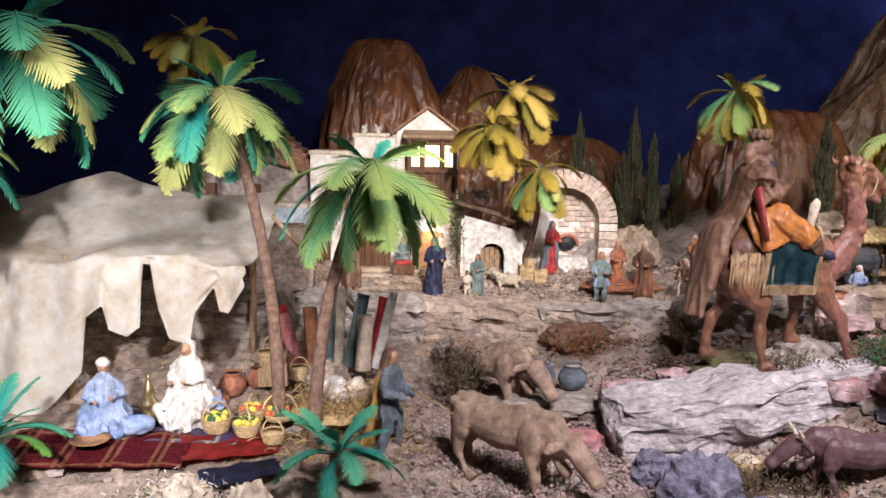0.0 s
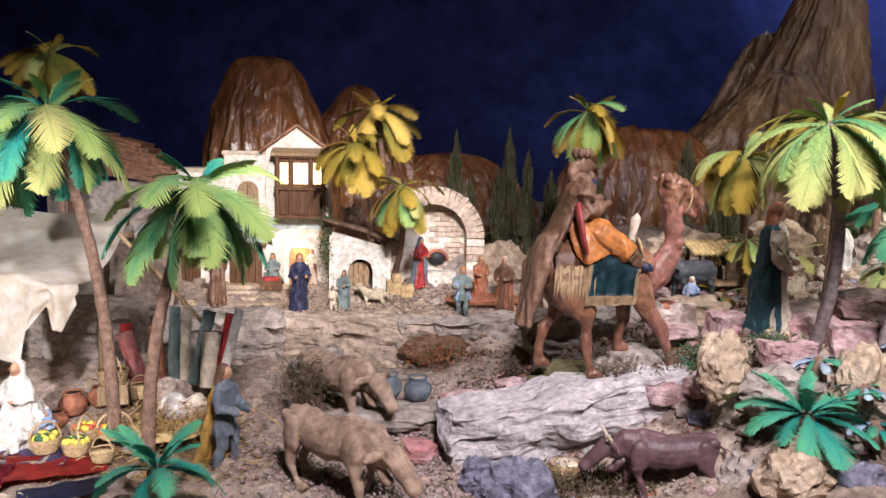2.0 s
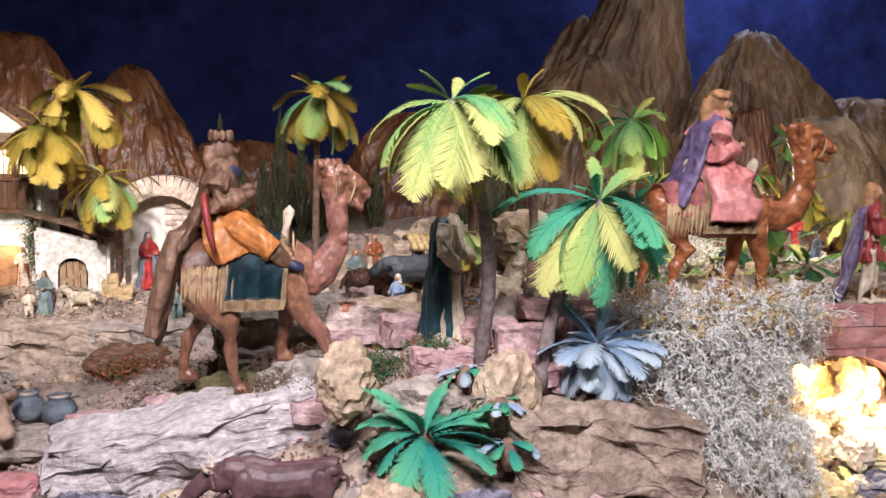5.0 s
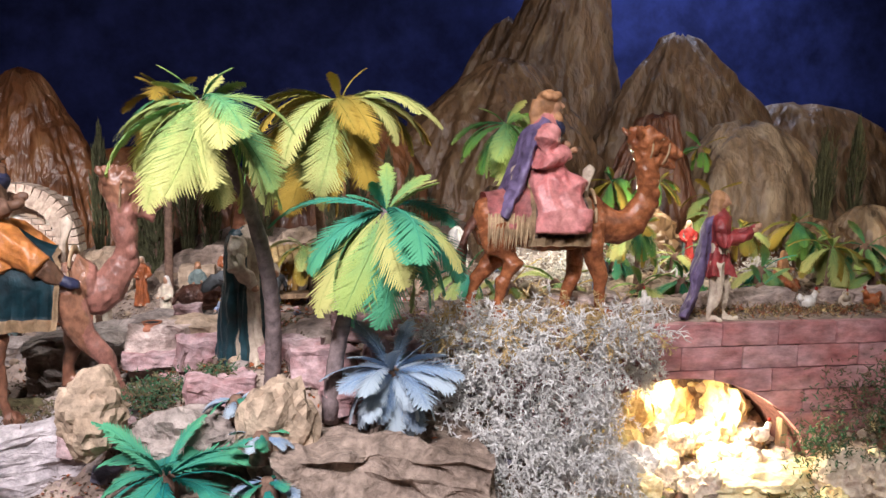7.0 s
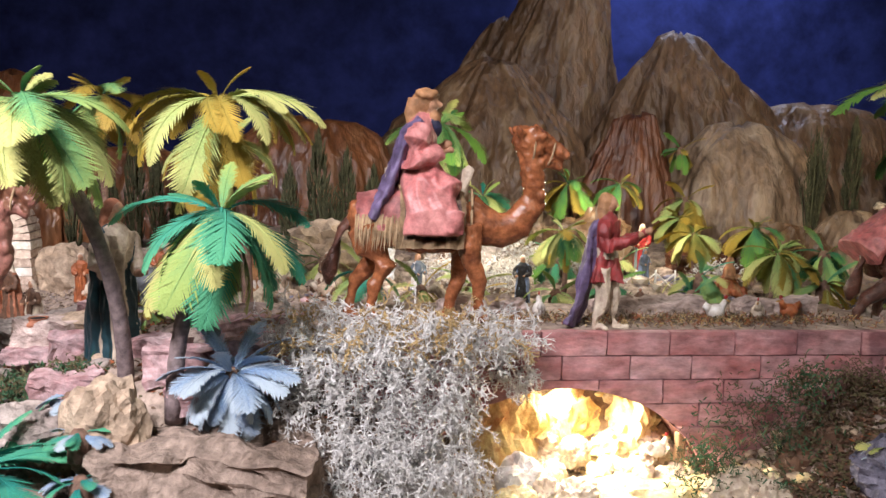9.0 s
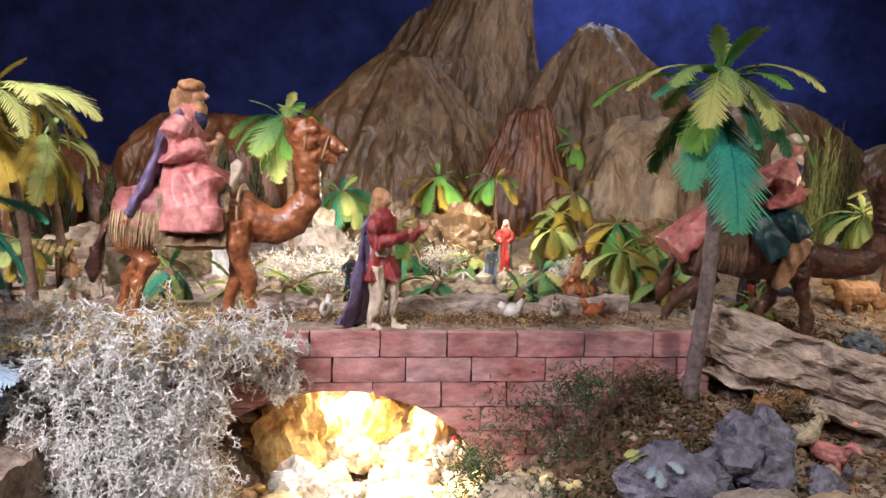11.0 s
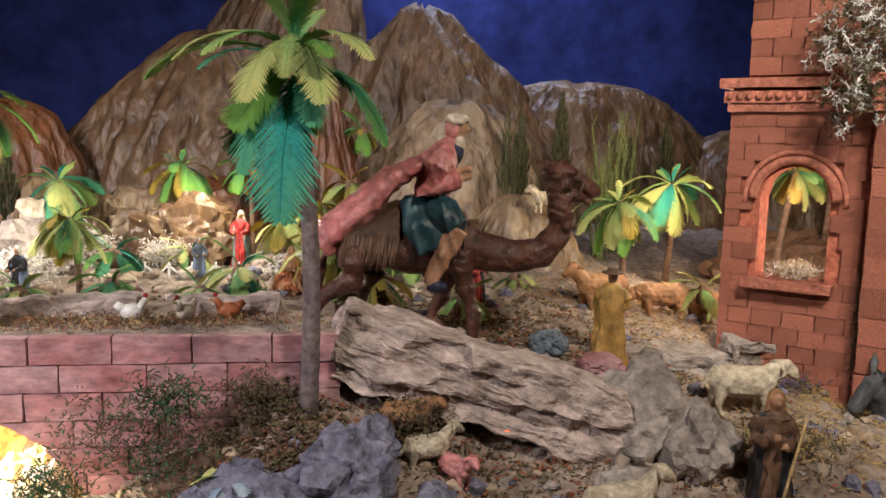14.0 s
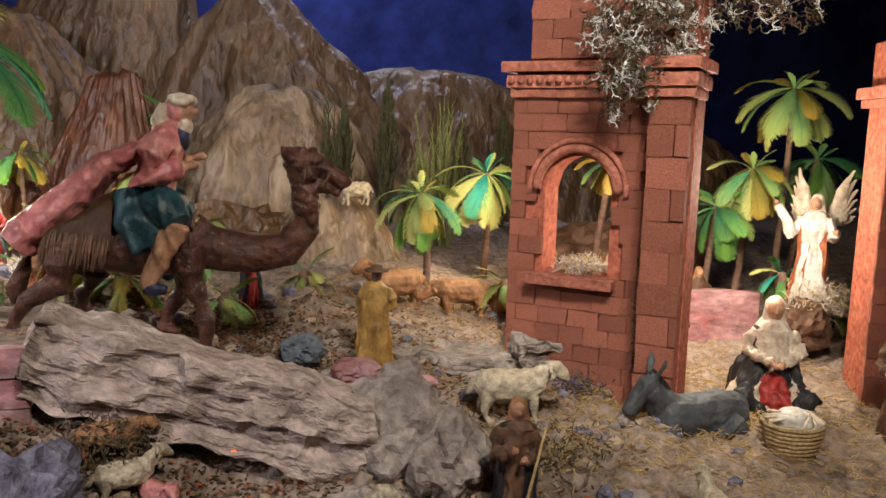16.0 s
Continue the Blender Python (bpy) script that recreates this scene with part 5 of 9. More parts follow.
for i, (at, r, mt, lb, yaw, jg) in enumerate((
        ((0.97, 1.58, 1.07), (0.055, 0.045, 0.075), "tanrock", "upright tan boulder", 0, 0.3), ((1.27, 1.55, 1.03), (0.065, 0.05, 0.09), "tanrock", "pale tan boulder with a flat top", 20, 0.3),
        ((1.12, 1.60, 1.0), (0.09, 0.06, 0.06), "rock", "grey boulder", 0, 0.3), ((1.05, 1.40, 0.9), (0.09, 0.06, 0.06), "tanrock", "tan boulder", 40, 0.3),
        ((1.02, 1.50, 0.83), (0.07, 0.06, 0.06), "rock", "grey boulder by the teal plant", 0, 0.3), ((1.18, 1.42, 0.83), (0.1, 0.06, 0.08), "bluerock", "blue-grey boulder", 30, 0.3),
        ((0.53, 1.55, 0.79), (0.075, 0.06, 0.085), "bluerock", "blue-grey boulder by the barrel", 0, 0.35), ((0.63, 1.48, 0.75), (0.06, 0.05, 0.06), "bluerock", "blue-grey boulder", 50, 0.35),
        ((0.47, 1.66, 0.79), (0.05, 0.04, 0.045), "bluerock", "small blue boulder", 10, 0.35), ((2.76, 1.57, 0.90), (0.11, 0.07, 0.085), "bluerock", "large blue-violet boulder", 0, 0.35),
        ((2.92, 1.6, 0.95), (0.09, 0.07, 0.085), "bluerock", "dark blue-grey boulder", 60, 0.35), ((2.88, 1.50, 0.84), (0.12, 0.06, 0.08), "rock", "grey boulder", 0, 0.35),
        ((3.05, 1.58, 0.88), (0.05, 0.05, 0.05), "bluerock", "small blue-grey boulder", 0, 0.3), ((3.5, 1.80, 0.95), (0.13, 0.09, 0.11), "rock", "brown-grey boulder beside the slab", 0, 0.35),
        ((3.6, 1.72, 0.92), (0.09, 0.07, 0.08), "rock", "brown-grey boulder", 70, 0.35), ((3.43, 1.63, 0.88), (0.07, 0.05, 0.05), "rock", "dark boulder by the sheep", 10, 0.35),
        ((3.02, 1.47, 0.88), (0.075, 0.05, 0.045), "tanrock", "pinkish tan boulder", 10, 0.2), ((2.9, 1.42, 0.84), (0.06, 0.05, 0.05), "rock", "grey boulder", 10, 0.3),
        ((0.31, 2.0, 0.82), (0.2, 0.08, 0.035), "rock", "flat grey rock under the pots", 0, 0.2), ((0.75, 1.93, 0.93), (0.12, 0.07, 0.05), "moss", "mossy brown hummock under the camel", 0, 0.3),
        ((0.92, 1.95, 0.96), (0.13, 0.08, 0.06), "rock", "grey boulder under the camel", 30, 0.3), ((0.33, 1.78, 0.81), (0.05, 0.04, 0.03), "rosebrick", "rose-brown boulder", 0, 0.2),
        ((0.11, 1.42, 0.76), (0.09, 0.05, 0.03), "rosebrick", "flat rose-brown stone", 0, 0.2), ((-0.48, 1.47, 0.79), (0.06, 0.05, 0.05), "cream", "pale lit stone", 0, 0.35),
        ((-0.36, 1.44, 0.78), (0.06, 0.05, 0.06), "cream", "pale lit stone", 50, 0.35), ((-0.62, 1.42, 0.77), (0.1, 0.06, 0.04), "rock", "grey stone", 0, 0.35),
        ((-0.28, 1.95, 0.9), (0.05, 0.05, 0.04), "earth", "brown stone", 0, 0.3), ((0.08, 2.25, 0.88), (0.1, 0.07, 0.06), "rock", "dark grey boulder behind the ox", 0, 0.3),
        ((2.05, 1.92, 0.87), (0.1, 0.06, 0.12), "gold", "pale yellow lit rock in the grotto", 0, 0.35), ((2.2, 1.97, 0.87), (0.1, 0.05, 0.1), "gold", "pale yellow lit rock in the grotto", 40, 0.35),
        ((2.35, 1.96, 0.86), (0.08, 0.06, 0.09), "gold", "pale yellow lit rock in the grotto", 80, 0.35), ((2.12, 1.82, 0.81), (0.035, 0.03, 0.04), "cream", "cream lit stone in the grotto", 0, 0.4),
        ((2.18, 1.85, 0.86), (0.04, 0.03, 0.035), "cream", "cream lit stone in the grotto", 30, 0.4), ((2.25, 1.83, 0.81), (0.03, 0.03, 0.04), "cream", "cream lit stone in the grotto", 60, 0.4),
        ((2.3, 1.72, 0.80), (0.16, 0.1, 0.05), "gold", "flat yellow lit rock before the grotto", 10, 0.3), ((2.46, 1.66, 0.82), (0.08, 0.06, 0.06), "cream", "yellow lit rock before the grotto", 10, 0.3),
        ((2.05, 1.78, 0.82), (0.05, 0.04, 0.05), "lichen", "grey stone in the grotto", 10, 0.4), ((2.2, 1.62, 0.77), (0.12, 0.06, 0.03), "bluerock", "flat violet stone before the grotto", 0, 0.25),
        ((0.42, 2.42, 0.89), (0.11, 0.06, 0.05), "brown", "dark brown earth bank", 20, 0.3), ((0.62, 2.72, 1.0), (0.14, 0.06, 0.02), "terracotta", "terracotta-brown earth patch", 0, 0.2),
        ((1.36, 1.95, 1.08), (0.1, 0.07, 0.06), "bark", "brown log-like bark lump", 0, 0.2), ((3.45, 1.90, 1.04), (0.05, 0.04, 0.03), "rosebrick", "rose stone", 0, 0.2),
        ((3.55, 1.93, 1.0), (0.07, 0.04, 0.025), "rosebrick", "flat red stone", 0, 0.2), ((3.35, 1.94, 1.08), (0.04, 0.04, 0.03), "slate", "grey stone", 0, 0.3),
        ((0.55, 3.05, 1.05), (0.1, 0.06, 0.08), "rock", "grey rock beside the oven", 0, 0.35), ((0.72, 3.0, 1.06), (0.1, 0.08, 0.1), "tanrock", "tan rock beside the oven", 0, 0.35),
        ((1.05, 2.9, 1.08), (0.2, 0.1, 0.1), "earth", "brown rock bank", 0, 0.35), ((1.35, 2.75, 1.15), (0.15, 0.08, 0.1), "tanrock", "tan rock bank", 0, 0.35),
        ((1.6, 2.6, 1.2), (0.12, 0.08, 0.1), "tanrock", "tan rock bank", 0, 0.4), ((2.45, 2.75, 1.2), (0.15, 0.08, 0.12), "cloth_hill", "brown rock bank", 0, 0.4), ((2.05, 2.65, 1.16), (0.14, 0.08, 0.1), "rock", "grey rock bank", 0, 0.4),
        # first two: added dark rocks that stand in for shade right of the grotto
        ((2.66, 1.68, 0.84), (0.11, 0.05, 0.11), "brown", "dark brown earth bank by the bridge", 0, 0.35), ((2.56, 1.64, 0.79), (0.08, 0.05, 0.07), "brown", "dark brown rock by the bridge", 40, 0.35),
        ((4.78, 2.3, 1.0), (0.09, 0.06, 0.08), "brown", "dark brown rock under the angel", 0, 0.3), ((4.55, 3.0, 1.05), (0.3, 0.12, 0.16), "brown", "dark brown rock bank behind the stable", 0, 0.3))):
    boulder(at, r, mt, lb, 100 + i, yaw, jg)


# ---------- bridge of rose blocks ----------
BRIDGE_Y = 1.77
def build_bridge():
    t = thing("wall_bridge", (0, 0, 0), 0, "rose-red painted block bridge with a low arch over a lit grotto", "bridge", "", "structure")
    x0, x1, z0, z1 = 1.5, 2.90, 0.74, 1.152
    ax, ar, az = 2.13, 0.33, 0.757
    inside = lambda x, z: ((x - ax) / ar) ** 2 + ((z - az) / 0.275) ** 2 < 1
    # backing with the arched opening
    bm = bmesh.new()
    n = 24
    def wallpiece(xa, xb, zl_a, zl_b):
        q = []
        for y in (BRIDGE_Y + 0.006, BRIDGE_Y + 0.30):
            q += [bm.verts.new((xa, y, zl_a)), bm.verts.new((xb, y, zl_b)), bm.verts.new((xb, y, z1 - 0.01)), bm.verts.new((xa, y, z1 - 0.01))]
        for f in ((0, 1, 2, 3), (7, 6, 5, 4), (0, 4, 5, 1), (3, 2, 6, 7), (0, 3, 7, 4), (1, 5, 6, 2)):
            bm.faces.new([q[k] for k in f])
    wallpiece(x0, ax - ar, z0, z0)
    wallpiece(ax + ar, x1, z0, z0)
    arc = lambda x: az + 0.275 * math.sqrt(max(0, 1 - ((x - ax) / ar) ** 2))
    for i in range(n):
        xa, xb = ax - ar + 2 * ar * i / n, ax - ar + 2 * ar * (i + 1) / n
        wallpiece(xa, xb, arc(xa), arc(xb))
    bmesh.ops.remove_doubles(bm, verts=bm.verts, dist=0.0003)
    part("backing", bm, "rosemortar", t, "dark joints between the blocks", False)
    rnd = random.Random(4)
    rows = 8
    h = 0.0515
    z = z1
    for r in range(rows):
        hh = h
        x = x0 - (0.07 if r % 2 else 0.0)
        while x < x1:
            w = 0.143 * rnd.uniform(0.93, 1.07)
            xa, xb = max(x, x0), min(x + w, x1)
            x += w
            cx, cz = (xa + xb) / 2, z - hh / 2
            zt = (cz + hh / 2 - az) / 0.275
            if zt < 1:
                xr = ar * math.sqrt(1 - zt * zt)
                if cx < ax:
                    xb = min(xb, ax - xr)
                else:
                    xa = max(xa, ax + xr)
                cx = (xa + xb) / 2
            if xb - xa < 0.02 or all(inside(q, cz + hh * 0.5) for q in (xa, cx, xb)):
                continue
            b = rough_box(rnd.random() * 50, (xb - xa - 0.0022, 0.03, hh - 0.0022), 0.04, 0.05, 5)
            for v in b.verts:
                q = arc(cx + v.co.x) - cz if abs(cx + v.co.x - ax) < ar else -1
                v.co.z = min(max(v.co.z, q), hh / 2 + 0.001) if q < hh / 2 else hh / 2
            part("block", b, "rosebrick", t, m=pose(cx, BRIDGE_Y + rnd.uniform(0.0, 0.004), cz, rnd.uniform(-1, 1), 0, rnd.uniform(-1, 1)), smooth=False)
        z -= hh
    bm = rough_box(8, (1.38, 0.3, 0.02), 0.02, 0.1, 12)
    part("deck", bm, "earth", t, "brown earth deck", m=pose(2.2, BRIDGE_Y + 0.16, 1.142), smooth=False)


build_bridge()

# low ruined parapet behind the deck
rnd = random.Random(9)
for i, (x, w) in enumerate(((1.98, 0.2), (2.3, 0.14), (2.42, 0.17), (2.68, 0.2))):
    ob = solid("parapet_block", rough_box(30 + i, (w, 0.06, 0.045), 0.16, 0.3, 8), "bark", (x, 1.955, 1.165), rnd.uniform(-3, 3), "rough rose-grey stone parapet block", "stone block", "parapet blocks", smooth=False)
for i, (x, y, z, s, yaw) in enumerate(((0.93, 1.76, 0.955, (0.12, 0.07, 0.035), 8), (0.46, 1.88, 0.885, (0.13, 0.08, 0.07), 10), (0.60, 1.93, 0.90, (0.1, 0.08, 0.06), 0),
                                       (1.165, 1.68, 1.07, (0.12, 0.07, 0.05), 5), (1.12, 1.88, 1.09, (0.1, 0.06, 0.06), 15), (1.36, 1.74, 1.09, (0.14, 0.06, 0.07), 4), (1.5, 1.72, 1.10, (0.13, 0.06, 0.09), 0),
                                       (1.30, 1.82, 1.10, (0.12, 0.07, 0.05), -6), (1.42, 1.66, 1.05, (0.13, 0.05, 0.05), 8), (1.0, 1.95, 1.06, (0.11, 0.07, 0.025), 12), (1.48, 1.86, 1.14, (0.2, 0.08, 0.05), 3),
                                       (1.05, 2.2, 1.10, (0.06, 0.05, 0.05), 0), (0.98, 1.72, 0.98, (0.05, 0.05, 0.04), 30))):
    solid("broken_block", rough_box(60 + i, s, 0.14, 0.26, 6), "rubbleblock", (x, y, z), yaw, "broken rose-pink painted block, pale on its edges", "stone block", "broken blocks", smooth=False)


# ---------- ruined red-brick tower ----------
def arch_wall(bm, w, h, d, cx, half, sill, spring):
    """A wall with one round-headed opening: pieces round it, joined in one mesh."""
    def piece(xa, xb, la, lb, ta, tb):
        q = [bm.verts.new(p) for y in (0, d) for p in ((xa, y, la), (xb, y, lb), (xb, y, tb), (xa, y, ta))]
        for f in ((0, 1, 2, 3), (7, 6, 5, 4), (0, 4, 5, 1), (3, 2, 6, 7), (0, 3, 7, 4), (1, 5, 6, 2)):
            bm.faces.new([q[k] for k in f])
    piece(0, cx - half, 0, 0, h, h)
    piece(cx + half, w, 0, 0, h, h)
    if sill > 0.001:
        piece(cx - half, cx + half, 0, 0, sill, sill)
    n = 14
    top = lambda x: spring + math.sqrt(max(0, half * half - (x - cx) ** 2))
    for i in range(n):
        xa, xb = cx - half + 2 * half * i / n, cx - half + 2 * half * (i + 1) / n
        piece(xa, xb, top(xa), top(xb), h, h)
    bmesh.ops.remove_doubles(bm, verts=bm.verts, dist=0.0003)


def brick_face(parent, w, z0, z1, y, rowh, brickw, seed, skip, mat="brick", x0=0.0, thick=0.014):
    rnd = random.Random(seed)
    shared = [mesh_of(rough_box(seed * 10 + k, (1, 1, 1), 0.05, 0.05, 3), "brick", [mat], False) for k in range(6)]
    z, r = z0, 0
    while z < z1 - 0.01:
        x = x0 - (brickw * 0.5 if r % 2 else 0)
        while x < x0 + w:
            bw = brickw * rnd.uniform(0.85, 1.15)
            xa, xb = max(x, x0), min(x + bw, x0 + w)
            x += bw
            if xb - xa < 0.012 or skip((xa + xb) / 2, z + rowh / 2, xa, xb):
                continue
            share("brick", shared[rnd.randrange(6)], parent, pose((xa + xb) / 2, y + rnd.uniform(-0.002, 0.002), z + rowh / 2, 0, 0, rnd.uniform(-0.6, 0.6)) @ Matrix.Diagonal((xb - xa - 0.0012, thick, rowh - 0.0012, 1)))
        z += rowh
        r += 1


def build_tower():
    t = thing("ruined_tower", (3.85, 2.165, 0.88), -42.0, "red-brick ruined tower wall with a round-headed window and moulded cornice", "ruin")
    w, h, d = 0.405, 0.77, 0.09
    cx, half, sill, spring = 0.158, 0.078, 0.315, 0.51
    bm = bmesh.new()
    arch_wall(bm, w, h, d, cx, half, sill, spring)
    part("wall", bm, "mortar", t, "red mortar wall core", False)
    bm = bmesh.new()
    box(bm, (0.22, 0.045, h + 0.13), (0.37, 0.09, 0.26))
    part("upper_wall", bm, "mortar", t, "red mortar core above the cornice", False)
    bm = bmesh.new()
    box(bm, (0.365, -0.028, 0.38), (0.075, 0.05, 0.76))
    part("buttress_core", bm, "mortar", t, "", False)
    hole = lambda x, z, xa, xb: (xb > cx - half + 0.004 and xa < cx + half - 0.004 and sill - 0.01 < z < spring + 0.02) or (z >= spring and math.hypot(x - cx, z - spring) < half + 0.028)
    brick_face(t, 0.31, 0.0, h - 0.05, -0.004, 0.04, 0.066, 2, hole)
    brick_face(t, 0.37, h + 0.03, h + 0.26, -0.004, 0.043, 0.08, 3, lambda *a: False, x0=0.035)
    brick_face(t, 0.085, 0.0, h - 0.03, -0.058, 0.066, 0.11, 4, lambda *a: False, x0=0.322, thick=0.02)
    # cornice: three stepped courses with small studs
    for k, (zz, hh, out) in enumerate(((h - 0.045, 0.02, 0.007), (h - 0.02, 0.028, 0.014), (h + 0.012, 0.022, 0.024))):
        bm = rough_box(70 + k, (w + 2 * out, 0.1 + out, hh), 0.02, 0.06, 6)
        part("cornice_course", bm, "brick", t, "", False, pose(w / 2, 0.035 - out / 2, zz))
        bm = rough_box(75 + k, (0.095 + out, 0.1 + out, hh), 0.02, 0.06, 4)
        part("cornice_course", bm, "brick", t, "", False, pose(0.365, -0.02 - out / 2, zz + 0.001))
    for k in range(15):
        bm = bmesh.new()
        ball(bm, (0, 0, 0), (0.008, 0.006, 0.009), 0, 8, 6)
        part("stud", bm, "brick", t, m=pose(0.0 + k * 0.0225, -0.032, h - 0.018))
    # moulded window surround
    bm = bmesh.new()
    ring = [(cx + (half + 0.016) * math.cos(a), -0.012, spring + (half + 0.016) * math.sin(a)) for a in np.linspace(0, math.pi, 22)]
    tube(bm, ring, [0.011] * 22, 6, up=(0, 1, 0))
    ring = [(cx + (half + 0.034) * math.cos(a), -0.01, spring + (half + 0.034) * math.sin(a)) for a in np.linspace(-0.1, math.pi + 0.1, 22)]
    tube(bm, ring, [0.007] * 22, 6, up=(0, 1, 0))
    part("window_arch", bm, "brick", t, "round moulded brick arch")
    bm = rough_box(80, (0.2, 0.13, 0.022), 0.05, 0.15, 5)
    part("window_sill", bm, "brick", t, "", False, pose(cx, 0.02, sill - 0.008))
    return t


build_tower()


def build_column():
    t = thing("ruined_column", (4.71, 1.98, 0.86), -20, "red-brick ruined pier with a capital beside the stable", "ruin")
    bm = bmesh.new()
    box(bm, (0.11, 0.07, 0.45), (0.2, 0.14, 0.9))
    part("pier_core", bm, "mortar", t, "", False)
    brick_face(t, 0.215, 0.0, 0.74, -0.004, 0.045, 0.08, 6, lambda *a: False)
    for k, (zz, hh, out) in enumerate(((0.75, 0.02, 0.012), (0.775, 0.028, 0.026))):
        part("cornice_course", rough_box(90 + k, (0.22 + 2 * out, 0.16 + out, hh), 0.02, 0.06, 4), "brick", t, "", False, pose(0.11, 0.06 - out / 2, zz))
    return t


build_column()
bm = rough_box(99, (0.27, 0.08, 0.17), 0.06, 0.1, 5)
solid("red_wall", bm, "rosebrick", (4.6, 2.47, 0.98), -6, "low rose-red plaster wall behind the stable", "wall piece", smooth=False)

for i, (x, y, r) in enumerate(((2.03, 1.72, 0.045), (2.09, 1.74, 0.035), (2.15, 1.70, 0.05), (2.22, 1.78, 0.04), (2.30, 1.80, 0.05), (2.38, 1.78, 0.035), (2.40, 1.60, 0.04), (2.5, 1.6, 0.05), (2.1, 1.62, 0.03), (2.02, 1.60, 0.045), (2.27, 1.6, 0.03), (2.13, 1.9, 0.05), (2.28, 1.9, 0.055), (2.37, 1.9, 0.05))):
    boulder((x, y, ground_z(x, y) + r * 0.5), (r, r * 0.8, r * 0.9), "cream" if i % 3 else "gold", "cream lit stone of the grotto floor", 300 + i, i * 31, 0.4)


# ---------- village ----------
def tall_house():
    t = thing("tall_house", (-0.055, 2.96, 0.98), 0, "white plaster house with a gable and a brown wooden bay window", "house")
    w, d = 0.225, 0.2
    bm = bmesh.new()
    pts = [(-w / 2, 0), (w / 2, 0), (w / 2, 0.53), (0, 0.61), (-w / 2, 0.53)]
    A = [bm.verts.new((x, 0, z)) for x, z in pts]
    B = [bm.verts.new((x, d, z)) for x, z in pts]
    bm.faces.new(A), bm.faces.new(B)
    for k in range(5):
        bm.faces.new((A[k], A[(k + 1) % 5], B[(k + 1) % 5], B[k]))
    bmesh.ops.subdivide_edges(bm, edges=bm.edges, cuts=7, use_grid_fill=True)
    for v in bm.verts:
        v.co += noise.noise_vector(v.co * 22) * 0.0035
    part("wall", bm, "plaster", t, "stained white plaster", False)
    for s in (-1, 1):
        bm = rough_box(200 + s, (0.15, d + 0.024, 0.009), 0.02, 0.1, 6)
        roof = part("roof_slope", bm, "tile", t, "brown tiled roof", False, pose(s * 0.06, d / 2 - 0.006, 0.575, 0, s * 36, 0))
    for i in range(9):
        bm = bmesh.new()
        s = -1 if i < 5 else 1
        k = i if i < 5 else i - 5
        tube(bm, [(0, -0.012, 0), (0, 0.03, 0.004)], [0.007, 0.006], 6)
        part("ridge_tile", bm, "tile", t, "", True, pose(s * (0.012 + k * 0.029), 0, 0.617 - (0.012 + k * 0.029) * 0.72))
    # bay window
    bay = part("bay_window", rough_box(3, (0.155, 0.055, 0.225), 0.01, 0.02, 2), "wood", t, "dark brown wooden bay window", False, pose(0.018, -0.028, 0.40))
    for x in (-0.083, -0.035, 0.035, 0.083):
        bm = bmesh.new()
        box(bm, (0, 0, 0), (0.012, 0.012, 0.225), bevel=0.002)
        part("post", bm, "wood", bay, "", False, pose(x, -0.032, 0))
    for z in (-0.112, -0.01, 0.105):
        bm = bmesh.new()
        box(bm, (0, 0, 0), (0.19, 0.016, 0.012), bevel=0.002)
        part("rail", bm, "wood", bay, "", False, pose(0, -0.033, z))
    for x, pw in ((-0.059, 0.028), (0.0, 0.05), (0.059, 0.028)):
        bm = bmesh.new()
        box(bm, (0, 0, 0), (pw, 0.006, 0.075), bevel=0.001)
        part("pane", bm, "lit", bay, "warmly lit window pane", False, pose(x, -0.029, 0.045))
        bm = bmesh.new()
        box(bm, (0, 0, 0), (0.003, 0.004, 0.078))
        part("glazing_bar", bm, "wood", bay, "", False, pose(x + pw * 0.12, -0.034, 0.045))
    for k in range(5):
        bm = bmesh.new()
        box(bm, (0, 0, 0), (0.026, 0.004, 0.085), bevel=0.001)
        part("panel", bm, "wood", bay, "", False, pose(-0.062 + k * 0.031, -0.031, -0.06))
    bm = rough_box(7, (0.21, 0.075, 0.012), 0.02, 0.08, 5)
    part("hood", bm, "palewood", bay, "small tiled hood", False, pose(0, -0.012, 0.122, 14))
    bm = rough_box(17, (w + 0.004, 0.006, 0.045), 0.02, 0.1, 4)
    part("wash_band", bm, "blueband", t, "pale blue washed band", False, pose(0, -0.002, 0.262))
    # niche with a white surround
    bm = bmesh.new()
    for r0, r1, y0, mi in ((0.042, 0.062, -0.014, 0),):
        n = 18
        prof = [(r1, 0.0)] + [(r1 * math.cos(a), 0.12 + r1 * math.sin(a)) for a in np.linspace(0, math.pi, n)] + [(-r1, 0.0)]
        inn = [(r0, 0.0)] + [(r0 * math.cos(a), 0.12 + r0 * math.sin(a)) for a in np.linspace(0, math.pi, n)] + [(-r0, 0.0)]
        for k in range(len(prof) - 1):
            q = [bm.verts.new((p[0], y, p[1])) for y in (y0, 0.004) for p in (prof[k], prof[k + 1], inn[k + 1], inn[k])]
            for f in ((0, 1, 2, 3), (7, 6, 5, 4), (0, 4, 5, 1), (3, 2, 6, 7)):
                bm.faces.new([q[i] for i in f])
    part("niche_arch", bm, "white", t, "white round arch of a niche", False, pose(0.012, 0, 0.02))
    bm = bmesh.new()
    box(bm, (0, 0, 0.075), (0.08, 0.004, 0.15), bevel=0.001)
    part("niche_back", bm, "fawn", t, "warm orange niche back", False, pose(0.012, -0.003, 0.02))


tall_house()


